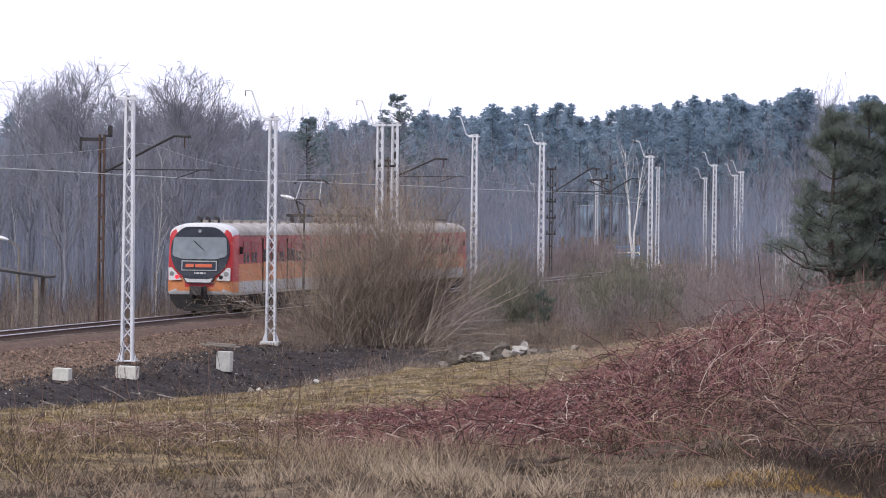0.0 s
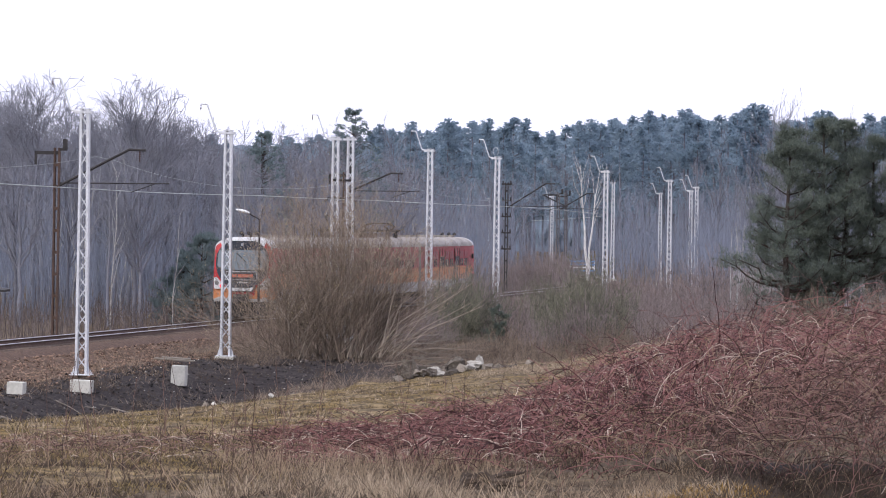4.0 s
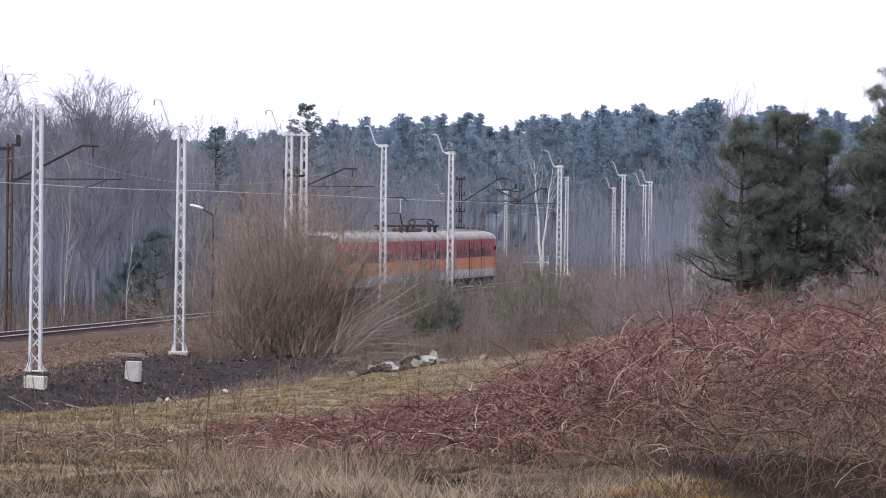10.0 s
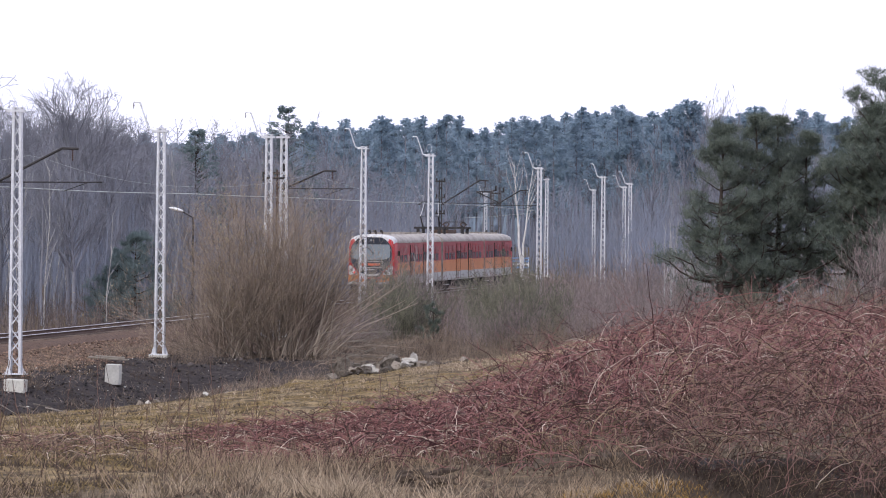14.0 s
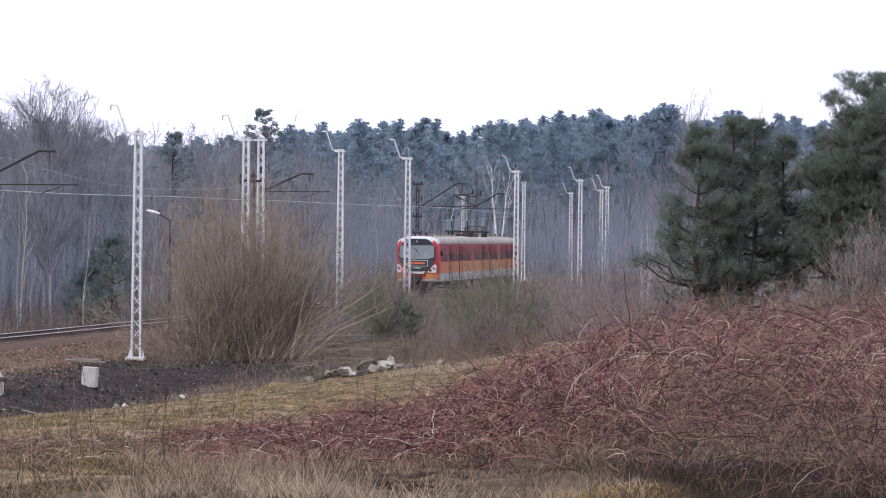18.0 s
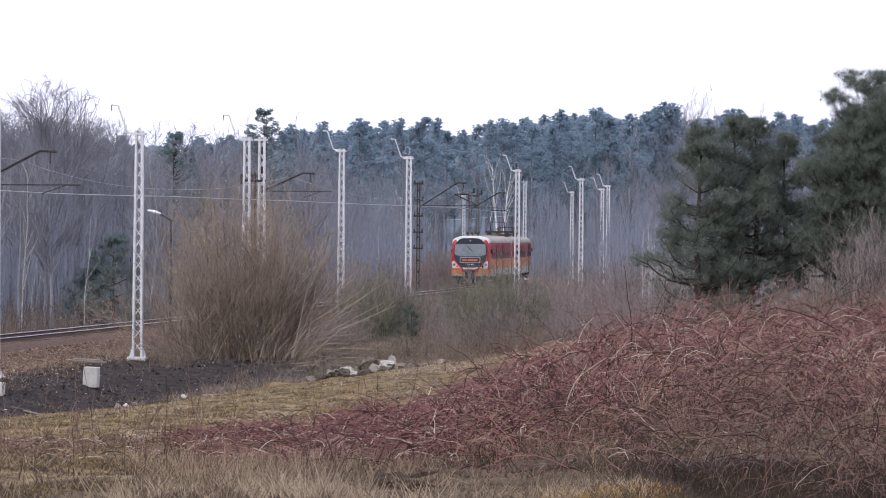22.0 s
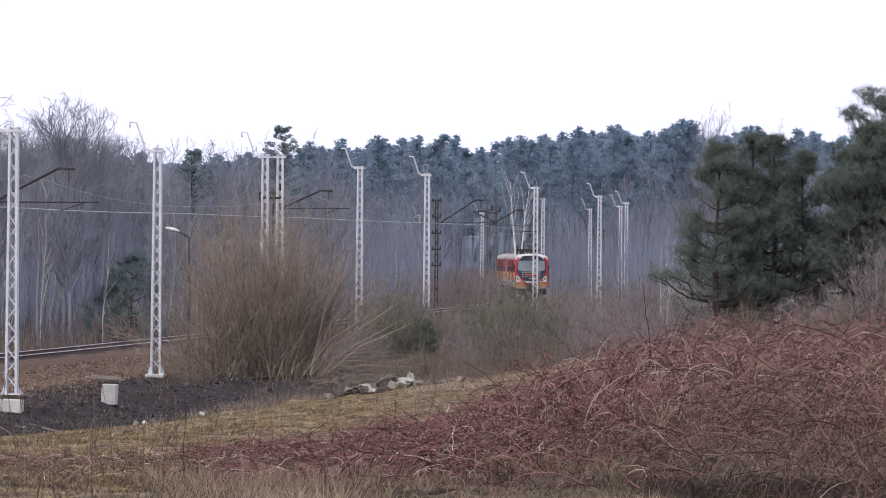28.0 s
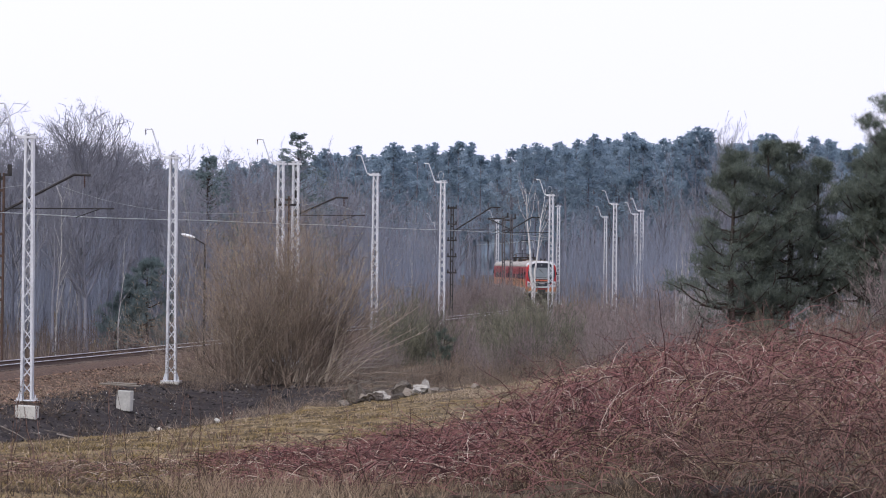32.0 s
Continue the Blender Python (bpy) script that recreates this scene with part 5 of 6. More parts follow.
def fir_tree(kind, x, y, size, turn, label="dark conifer among the bare trees"):
    return plant_tree("conifer", FIR[kind], label, "conifer", pose(x, y, gz(x, y), 0, 0, turn) @ Matrix.Diagonal((size, size, size, 1)), "conifers of the wood")


gw = np.random.default_rng(77)
# the edge of the wood left of the line
for i in range(74):
    y = 178 + 90 * gw.uniform() ** 1.3
    x = float(track_x(y)) - 9 - gw.uniform() * (y * 0.13)
    kind = int(gw.choice([1, 1, 0, 3, 0]))
    wood_tree(kind, x, y, gw.uniform(0.66, 0.86), gw.uniform(0, 360))
for x, y, kind, size in ((-19.8, 246, 4, 1.26), (-17.2, 252, 4, 1.24), (-22.4, 256, 4, 1.28), (-18.4, 264, 4, 1.32), (-15.0, 258, 4, 1.20), (-21.3, 205, 4, 1.27), (-26.5, 214, 4, 1.15), (-16.3, 206, 4, 1.26), (-23.2, 216, 0, 1.13), (-18.6, 220, 4, 1.17), (-31.5, 222, 4, 1.13), (-14.2, 232, 4, 1.12), (-29, 238, 0, 1.20), (-24.6, 222, 4, 1.24), (-19.4, 212, 4, 1.12), (-22.0, 226, 4, 1.26), (-17.8, 230, 4, 1.22), (-27.5, 226, 4, 1.22), (-20.4, 236, 4, 1.24), (-15.2, 214, 4, 1.06), (-12.2, 222, 4, 0.98), (-10.0, 246, 4, 1.05), (-6.5, 252, 0, 1.05)):
    wood_tree(5 if kind == 4 and int(x * 10) % 2 else kind, x, y, size * 0.88, gw.uniform(0, 360))
# the belt in the middle, beyond the curve
for i in range(66):
    y = 345 + 110 * gw.uniform()
    x = gw.uniform(-45, 62)
    if abs(x - float(track_x(y))) > 6:
        wood_tree(int(gw.choice([0, 1, 2, 2, 3])), x, y, gw.uniform(0.75, 1.0), gw.uniform(0, 360))
for i in range(20):
    y = 270 + 60 * gw.uniform()
    x = float(track_x(y)) - 10 - gw.uniform(0, 26)
    wood_tree(int(gw.choice([0, 1, 2, 3])), x, y, gw.uniform(0.82, 1.05), gw.uniform(0, 360))
for i in range(22):       # broad crowns that close the skyline behind the willow
    y = gw.uniform(245, 305)
    wood_tree(0, y * gw.uniform(-0.085, -0.012), y, gw.uniform(0.90, 1.02), gw.uniform(0, 360))
plant_tree("birch_tree", bare_tree(12.5, 91, 0.0135, 16, 60, 260, 26, 0.4, fork=True, bark=WHITEBIRCH), "forked birch with white stems", "tree", pose(18.6, 332, gz(18.6, 332) + 0.4))
fir_tree(2, -3.6, 262, 1.16, 40, "dark spruce that rises above the willow")
for x, y, kind, size in ((-12.5, 236, 2, 0.72), (-9.6, 240, 2, 0.97), (-12.5, 300, 2, 0.98), (-14.5, 292, 2, 0.85), (-10.8, 310, 1, 0.85)):
    fir_tree(kind, x, y, size, gw.uniform(0, 360))

for x, y, H, seed in ((-10.6, 184, 5.6, 71), (-11.8, 187, 4.4, 72)):
    plant_tree("pine_tree", scots_pine(H, seed, 0.04, 0.44, 44, 0.0, DARKPINE, 8, 10, 0.16, 0.013), "young bushy pine at the edge of the wood", "pine tree", pose(x, y, gz(x, y) - 0.1), "young pines of the wood")


def wood_stuff(name, label, rows, templates, mats):
    """Far trees joined into one: rows of kind, x, y, size, turn."""
    outs = [[], []]
    for kind, x, y, size, turn in rows:
        c, s_ = math.cos(turn), math.sin(turn)
        rot = np.array([[c, -s_, 0], [s_, c, 0], [0, 0, 1]]) * size
        for j in (0, 1):
            V, F = templates[kind][j]
            outs[j].append((V @ rot.T + np.array([x, y, gz(x, y)]), F))
    ob = thing(name, label, "wood", kind="stuff")
    for j, pn in enumerate(("trunks", "crowns")):
        tagged(part(pn, mesh_np(pn, *gather(outs[j]), [mats[j]]), None, ob), kind="stuff")
    return ob


def arrays(me):
    V = np.empty(len(me.vertices) * 3)
    me.vertices.foreach_get("co", V)
    F = np.empty(len(me.loops), np.int32)
    me.loops.foreach_get("vertex_index", F)
    return V.reshape(-1, 3), F.reshape(len(me.polygons), -1)


FIR_A = [tuple(arrays(m) for m in t) for t in FIR]
rows = []
for i in range(560):
    y = 455 + 190 * gw.uniform()
    x = gw.uniform(-75, 110)
    if x / y < np.interp(y, [455, 645], [0.0, -0.03]) and gw.uniform() < 0.8:
        continue
    ridge = np.interp(x / y, [-0.14, -0.05, 0.02, 0.08, 0.15], [1.22, 1.27, 1.36, 1.50, 1.42]) * (0.72 + 0.28 * y / 500)
    rows.append((int(gw.choice([0, 1, 3])), x, y, ridge * gw.uniform(0.92, 1.03), gw.uniform(0, 6.28)))
wood_stuff("far_pine_wood", "far pine wood along the skyline, haze in its colour", rows, FIR_A, (BARK, SPRUCE))


def far_ridge():
    """A backdrop for the closed depth of the wood on the rise behind: a lumpy mass of crowns with spired tops. Haze is
    put into its colour.
    """
    g = np.random.default_rng(404)
    x = np.arange(-135, 150, 0.5)
    top = np.interp(x, [-135, -92, -52, 0, 23, 55, 85, 150], [22.6, 22.6, 22.8, 23.2, 25.4, 27.0, 26.6, 26.6]) - 0.9
    top = top - 0.7 + np.convolve(g.normal(size=len(x) + 8), np.ones(9) / 9, 'valid') * 1.2 + g.normal(size=len(x)) * 0.35
    u = np.linspace(0, 1, 30)
    X = np.repeat(x[None], 30, 0)
    Z = u[:, None] * top[None]
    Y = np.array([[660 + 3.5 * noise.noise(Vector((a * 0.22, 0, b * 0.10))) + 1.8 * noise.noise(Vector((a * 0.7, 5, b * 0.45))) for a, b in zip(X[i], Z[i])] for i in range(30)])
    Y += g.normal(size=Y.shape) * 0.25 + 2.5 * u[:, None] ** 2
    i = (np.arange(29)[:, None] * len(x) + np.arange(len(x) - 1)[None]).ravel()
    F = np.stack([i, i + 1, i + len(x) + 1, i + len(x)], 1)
    me = mesh_np("far_wood", np.stack([X, Y, Z], -1), F, [material("hazed_wood_mass", (0.150, 0.198, 0.258), (0.225, 0.285, 0.352), 0.35, 0.95, 0.0, stretch=(1, 1, 0.3))])
    return tagged(new("backdrop", me), "far pine wood backdrop, haze in its blue-grey colour", "wood", kind="structure")


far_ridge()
BARE_A = [tuple(arrays(m) for m in t) for t in FARBARE]
rows = [(int(gw.integers(0, 2)), gw.uniform(-75, 100) if i % 3 == 0 else gw.uniform(-75, 6), gw.uniform(430, 560), gw.uniform(1.1, 1.4), gw.uniform(0, 6.28)) for i in range(48)]
wood_stuff("far_bare_wood", "far bare grey trees before the pine wood", rows, BARE_A, (BARK, TWIG))



# ---------------------------------------------------------------- saplings and undergrowth that fill the woods
def saplings(name, label, x, y, low, high, mat, radius, sides=5):
    n = len(x)
    z = ground_z(x, y)
    h = gw.uniform(low, high, n)
    k = 4
    u = np.linspace(0, 1, k)
    P = np.stack([x[:, None] + gw.normal(size=(n, 1)) * 0.05 * h[:, None] * u, y[:, None] + gw.normal(size=(n, 1)) * 0.04 * h[:, None] * u, z[:, None] - 0.2 + h[:, None] * u], -1)
    P += gw.normal(size=(n, k, 3)) * 0.012 * h[:, None, None]
    R = (radius * gw.uniform(0.6, 1.4, n))[:, None] * np.linspace(1, 0.35, k)[None]
    S, RS = shoots(P, R, n * sides, 0.25, 1.0, 0.3, 32, 0.35, 2, 0.6, gw, 0.05)
    V, F = gather([tubes(P, R, 3), spikes(S, np.maximum(RS, radius * 0.32))])
    return tagged(new(name, mesh_np(name, V, F, [mat])), label, "undergrowth", kind="stuff")


n = 3000
y = gw.uniform(185, 330, n)
x = track_x(y) - 8 - gw.uniform(0, 1, n) * y * 0.17
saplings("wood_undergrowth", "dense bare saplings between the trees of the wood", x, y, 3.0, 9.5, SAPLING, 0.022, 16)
n = 4200
y = gw.uniform(335, 470, n)
x = gw.uniform(-70, 85, n)
keep = (np.abs(x - track_x(y)) > 5) & ((np.abs(x / y - 0.0545) > 0.006) | (y > 402))
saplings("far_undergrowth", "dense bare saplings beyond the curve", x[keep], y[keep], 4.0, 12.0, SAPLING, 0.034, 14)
n = 18
y = gw.uniform(172, 215, n)
x = gw.uniform(-0.135, -0.06, n) * y
saplings("birch_stems", "white birch stems at the dark edge of the wood", x, y, 5.0, 8.5, BIRCH, 0.038, 5)
n = 420
y = gw.uniform(165, 235, n)
x = gw.uniform(0.098, 0.19, n) * y
saplings("birch_stand", "thin white birch saplings behind the pines", x, y, 3.0, 6.5, BIRCH, 0.022, 6)
n = 900
y = gw.uniform(215, 330, n)
x = gw.uniform(0.085, 0.2, n) * y
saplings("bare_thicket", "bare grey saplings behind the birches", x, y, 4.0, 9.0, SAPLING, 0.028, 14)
for x, y, kind, size in ((33.0, 300, 2, 1.14), (34.6, 304, 1, 1.36), (32.2, 297, 1, 1.2), (35.8, 299, 1, 1.24), (37.4, 306, 0, 1.15), (31.4, 303, 1, 1.12), (33.8, 296, 1, 1.26), (36.0, 308, 2, 1.1), (31.0, 330, 1, 1.2), (40, 300, 2, 1.05), (45, 310, 0, 1.1), (38, 330, 0, 1.15), (50, 320, 2, 1.1), (42, 345, 1, 1.25), (48, 350, 0, 1.2), (55, 345, 2, 1.2)):
    wood_tree(kind, x, y, size, gw.uniform(0, 360))

# tall dead weeds under the trees beyond the track
n = 5200
y = gw.uniform(118, 235, n)
x = track_x(y) - 3.8 - gw.uniform(0, 1, n) ** 1.4 * 22
z = ground_z(x, y)
h = gw.uniform(0.5, 1.7, n)
P = np.stack([np.stack([x, y, z - 0.1], -1), np.stack([x + gw.normal(size=n) * 0.12, y, z + h * 0.6], -1), np.stack([x + gw.normal(size=n) * 0.3, y + gw.normal(size=n) * 0.2, z + h], -1)], 1)
B, RB = shoots(P, np.full((n, 3), 0.012), n, 0.4, 1.0, 0.35, 30, 0.2, 2, 0.8, gw)
V, F = gather([tubes(P, np.tile([0.013, 0.010, 0.006], (n, 1)), 3), spikes(B, np.maximum(RB, 0.009))])
tagged(new("dead_weeds", mesh_np("dead_weeds", V, F, [DEADWEED])), "tall brown dead weeds and saplings beyond the track", "weeds", kind="stuff")

# ---------------------------------------------------------------- brambles on the rise
def bramble_far(r):
    """How far the thicket reaches along each of the camera's lines of sight; r is x / y."""
    return np.interp(r, [-0.12, -0.035, 0.0, 0.03, 0.053, 0.07, 0.084, 0.13, 0.2], [33, 34.5, 35, 35, 37.5, 43, 54, 64, 66])


gb = np.random.default_rng(21)
TANCANE = material("tan_dry_stems", (0.056, 0.037, 0.025), (0.325, 0.238, 0.162), 1.0, 0.9, 0.0, random_by="island", spread=0.4)


def canes(n, mat, name, label, length, radius, low=0.0, band=(-0.035, 0.19, 99)):
    r = gb.uniform(band[0], band[1], n * 3)
    near = np.interp(r, [-0.12, -0.03, 0.06, 0.098, 0.104, 0.142, 0.15, 0.2], [27.5, 26.2, 24.4, 23.8, 24.6, 24.6, 23.6, 23.5])
    y = near + np.minimum(bramble_far(r) - near, band[2]) * gb.uniform(0, 1, n * 3) ** 0.6
    keep = gb.uniform(0, 1, n * 3) < np.interp(r, [-0.035, 0.0, 0.05], [0.3, 0.6, 1.0] if low else [0.15, 0.5, 1.0])
    r, y = r[keep][:n], y[keep][:n]
    n = len(r)
    x = r * y
    z = ground_z(x, y)
    tall = np.interp(r, [-0.035, 0.0, 0.03, 0.06, 0.1], [0.14, 0.22, 0.38, 0.72, 1.22]) * np.interp(y, [25, 28, 45], [0.7, 0.95, 1.0]) * (1 + 0.28 * np.sin(x * 1.7 + 1.0) * np.sin(y * 0.8))
    k = 7
    u = np.linspace(0, 1, k)
    az = gb.uniform(0, 2 * np.pi, n)
    L = length * gb.uniform(0.5, 1.3, n) * (0.5 + 0.5 * tall)
    start = z + tall * gb.uniform(0, 1.0, n) ** (0.8 - 0.4 * low) * 0.8
    climb = np.radians(gb.uniform(15, 85, n))[:, None] - np.radians(gb.uniform(30, 185, n))[:, None] * u**1.3      # rises, arches over and hangs
    turn = az[:, None] + np.radians(gb.normal(size=(n, 1)) * 55) * u
    D = np.stack([np.cos(turn) * np.cos(climb), np.sin(turn) * np.cos(climb), np.sin(climb) * np.minimum(1.0, 0.45 + 0.6 * tall)[:, None]], -1)
    D += gb.normal(size=(n, k, 3)) * 0.16
    P = np.cumsum(D, axis=1) * (L / k)[:, None, None]
    P += np.stack([x, y, start], -1)[:, None] - P[:, 2:3] * np.array([1, 1, 0.3])
    P[..., 2] = np.maximum(P[..., 2], ground_z(P[..., 0], P[..., 1]) + 0.01)
    R = radius * gb.uniform(0.6, 1.3, (n, 1)) * np.linspace(1, 0.45, k)[None]
    S, RS = shoots(P, R, n, 0.2, 1.0, 0.4, 50, 0.0, 3, 0.75, gb, -0.2)
    V, F = gather([tubes(P, R, 3), spikes(S, np.maximum(RS, 0.0033))])
    return tagged(new(name, mesh_np(name, V, F, [mat])), label, "brambles", kind="stuff")


canes(10200, BRAMBLE, "bramble_thicket", "dense thicket of arching red-brown bramble canes", 0.9, 0.0046)
canes(460, BROWNCANE, "bramble_runners", "low brown bramble runners spreading over the field", 0.7, 0.0040, 1.0, (-0.12, -0.03, 99))
canes(900, BRAMBLE, "low_brambles", "low tangle of red bramble canes on the field", 0.8, 0.0042, 1.0, (-0.04, 0.03, 99))
canes(800, BROWNCANE, "overhanging_canes", "brown bramble canes hanging over the washed-out hollow", 0.75, 0.0042, 0.5, (0.092, 0.19, 2.0))
canes(260, DEADCANE, "bleached_runners", "bleached dead stems lying among low brambles", 0.45, 0.0046, 1.0, (-0.12, 0.03, 99))
# Bleached canes set high; their pale tone also stands in for highlights.
canes(1900, DEADCANE, "dead_bramble_canes", "bleached dead canes among the brambles", 0.55, 0.0044, 1.0)
canes(650, TANCANE, "tangled_dry_grass", "tangle of tan dry grass stems hanging over the hollow", 0.62, 0.0040, 0.5, (0.045, 0.19, 3.6))

# ---------------------------------------------------------------- grass
gg = np.random.default_rng(33)


STUMP = (0.60, 23.4)


def grass(x, y, height, blades, mat, name, label, width=0.004, droop=0.5, clump=0.25):
    """Tufts of thin blades, one pointed blade each; none grow before the stump, to keep it in the camera's view."""
    bare = np.hypot((x - STUMP[0] - 0.1) / 0.55, (y - STUMP[1] + 1.4) / 1.5) > 1
    x, y = x[bare], y[bare]
    n = len(x)
    az = gg.uniform(0, 2 * np.pi, (n, blades))
    L = height * gg.uniform(0.45, 1.25, (n, blades)) * gg.uniform(0.6, 1.4, (n, 1))
    lean = np.sqrt(gg.uniform(0.05, 1.0, (n, blades))) * droop
    ox = (x[:, None] + gg.normal(size=(n, blades)) * height * clump).ravel()
    oy = (y[:, None] + gg.normal(size=(n, blades)) * height * clump).ravel()
    oz = ground_z(ox, oy) - 0.01
    az, L, lean = az.ravel(), L.ravel(), lean.ravel()
    A = np.stack([ox, oy, oz], -1)
    up = np.sqrt(np.maximum(1 - lean**2, 0.02))
    B = A + np.stack([np.cos(az) * lean, np.sin(az) * lean, up], -1) * L[:, None]
    V, F = spikes(np.stack([A, B], 1), np.full((len(A), 2), width))
    return tagged(new(name, mesh_np(name, V, F, [mat])), label, "grass", kind="stuff")


def patches(x, y, a, b, level):
    """Uneven cover: true where the patchwork is dense."""
    return np.sin(x * a + 0.6 + np.sin(y * b * 0.7)) * np.sin(y * b + np.sin(x * a * 1.3)) + gg.uniform(-0.5, 0.5, len(x)) > level


n = 900
y = 18.5 + 12 * gg.uniform(0, 1, n)
x = y * gg.uniform(-0.14, 0.19, n)
keep = patches(x, y, 1.9, 1.5, 0.3 + 0.3 * (x < -0.8)) & ((x < 2.3) | (y > 27.5)) & ((np.hypot((x - 2.15) / 0.9, (y - 21.1) / 1.4) > 0.85))
grass(x[keep], y[keep], 0.15, 26, TANCANE, "dry_grass", "tussocks of dry straw-coloured grass", 0.0022, 0.85, 0.3)
n = 330
y = gg.uniform(18.5, 21.6, n)
x = y * gg.uniform(-0.06, 0.05, n)
keep = patches(x, y, 3.1, 2.3, 0.65)
grass(x[keep], y[keep], 0.19, 30, DRYGRASS, "pale_tussocks", "pale tussocks of straw in the foreground", 0.0024, 0.85, 0.22)
n = 420
y = gg.uniform(18.8, 22.6, n)
x = y * gg.uniform(-0.02, 0.10, n)
keep = patches(x, y, 2.4, 2.0, 0.15)
grass(x[keep], y[keep], 0.10, 22, DRYGRASS, "tan_grass", "tan matted grass before the brambles", 0.0026, 1.0, 0.6)
n = 900
y = gg.uniform(18.8, 36, n)
x = y * gg.uniform(-0.135, 0.06, n)
grass(x, y, 0.34, 2, TANCANE, "fallen_stems", "fallen dead stems lying in the grass", 0.0034, 1.0, 0.3)
n = 220
y = gg.uniform(23.5, 27.5, n)
x = y * gg.uniform(-0.04, 0.04, n)
keep = np.hypot(x - 0.6, (y - 24.6) / 2) > 0.45
grass(x[keep], y[keep], 0.22, 9, TANCANE, "tall_dry_stems", "thin upright tan stems before the brambles", 0.0026, 0.55, 0.35)
n = 1500
y = 19 + 16 * gg.uniform(0, 1, n)
x = y * gg.uniform(-0.14, 0.19, n)
keep = (np.hypot((x - 2.15) / 0.9, (y - 21.1) / 1.4) > 0.85) & patches(x, y, 2.6, 1.9, -0.1) & ((x < 2.3) | (y > 27.5))
keep &= patches(x, y, 1.2, 1.6, -0.25) & ((x > -0.06 * y) | (y < 22.5) | (gg.uniform(0, 1, n) < 0.25))
grass(x[keep], y[keep], 0.14, 16, TANCANE, "grey_grass", "brown matted dead grass", 0.0026, 1.0, 0.6)
n = 330
a, d = gg.uniform(0, 2 * np.pi, n), np.sqrt(gg.uniform(0, 1, n))
OCHREMOSS = material("ochre_moss", (0.075, 0.046, 0.016), (0.34, 0.205, 0.060), 1.0, 0.95, 0.0, random_by="island", spread=0.4)
grass(2.15 + 0.75 * d * np.cos(a), 21.1 + 1.1 * d * np.sin(a), 0.045, 14, OCHREMOSS, "ochre_moss", "ochre-yellow moss and dead fern on a hump", 0.004, 1.0, 1.2)
n = 1800
y = 18.5 + 16 * gg.uniform(0, 1, n)
x = y * gg.uniform(-0.14, 0.19, n)
grass(x, y, 0.07, 12, DEADWOOD, "leaf_litter", "dark dead leaves and stems lying on the ground", 0.006, 1.0, 2.2)
n = 1800
y = gg.uniform(20.6, 26.6, n)
x = gg.uniform(2.35, 5.2, n)
# Dense dark litter, also added in place of the hollow's shade.
grass(x, y, 0.12, 12, DEADWOOD, "hollow_litter", "dark stems and leaves that deepen the shade of the washed-out hollow", 0.006, 1.0, 1.6)
n = 200
y = gg.uniform(24.6, 27.0, n)
x = gg.uniform(2.3, 5.2, n)
grass(x, y, 0.14, 12, TANCANE, "hollow_grass", "thin tan grass hanging into the hollow", 0.0028, 1.0, 0.8)
n = 3600
y = 34 + 86 * gg.uniform(0, 1, n)
x = y * gg.uniform(-0.15, 0.1, n)
keep = (y < field_edge(x) + 0.5) & (beside(x, y) > 8.5) & patches(x, y, 1.1, 0.5, 0.3)
grass(x[keep], y[keep], 0.09, 14, DEADWOOD, "dark_tufts", "dark dead tufts in the mossy field", 0.008, 1.0, 1.6)
n = 5200
y = 30 + 90 * gg.uniform(0, 1, n)
x = y * gg.uniform(-0.15, 0.1, n)
keep = (y < field_edge(x) + 0.5) & (beside(x, y) > 8.5) & patches(x, y, 0.9, 0.6, -0.1)
grass(x[keep], y[keep], 0.10, 10, MOSSGRASS, "field_grass", "short mossy grass of the field", 0.007, 1.0, 1.0)
n = 900
y = 32 + 86 * gg.uniform(0, 1, n)
x = y * gg.uniform(-0.15, 0.1, n)
keep = (y < field_edge(x) + 0.5) & (beside(x, y) > 8.5)
grass(x[keep], y[keep], 0.08, 4, DRYGRASS, "straw_bits", "pale bits of straw and dead leaves on the field", 0.011, 1.0, 1.2)
n = 900
y = 21.5 + 12 * gg.uniform(0, 1, n)
x = y * gg.uniform(-0.14, -0.03, n)
keep = patches(x, y, 1.4, 1.1, -0.1)
grass(x[keep], y[keep], 0.07, 16, MOSSGRASS, "near_moss", "low yellow-green moss and grass of the field", 0.0035, 1.0, 1.6)
n = 1700
y = 36 + 84 * gg.uniform(0, 1, n)
x = y * gg.uniform(-0.15, 0.1, n)
keep = (y < field_edge(x) + 0.5) & (beside(x, y) > 8.5) & patches(x, y, 0.6, 0.45, 0.2)
grass(x[keep], y[keep], 0.13, 12, DRYGRASS, "field_straw", "bleached straw lying in the field", 0.006, 1.0, 1.2)
n = 1700
y = gg.uniform(60, 124, n)
x = gg.uniform(-14, 9, n)
keep = np.abs(y - field_edge(x)) < 2.5
grass(x[keep], y[keep], 0.13, 14, DRYGRASS, "edge_grass", "pale dry grass along the edge of the field", 0.006, 0.95, 0.5)
n = 700
y = gg.uniform(98, 121, n)
x = gg.uniform(2.5, 10.5, n)
keep = (y < field_edge(x)) & patches(x, y, 0.8, 0.5, 0.0)
grass(x[keep], y[keep], 0.16, 16, DRYGRASS, "brow_straw", "bleached straw on the brow of the field", 0.008, 1.0, 0.9)
n = 3600
y = gg.uniform(100, 190, n)
x = track_x(y) + gg.uniform(3.5, 18, n)
keep = (y > field_edge(x)) & (gg.uniform(0, 1, n) < np.where(beside(x, y) < 12, np.where(y < 136, 0.10, 0.8), 1.0) * np.where(np.hypot((x - 1.0) / 6.5, (y - 128) / 7.5) < 0.9, 0.4, 1.0))
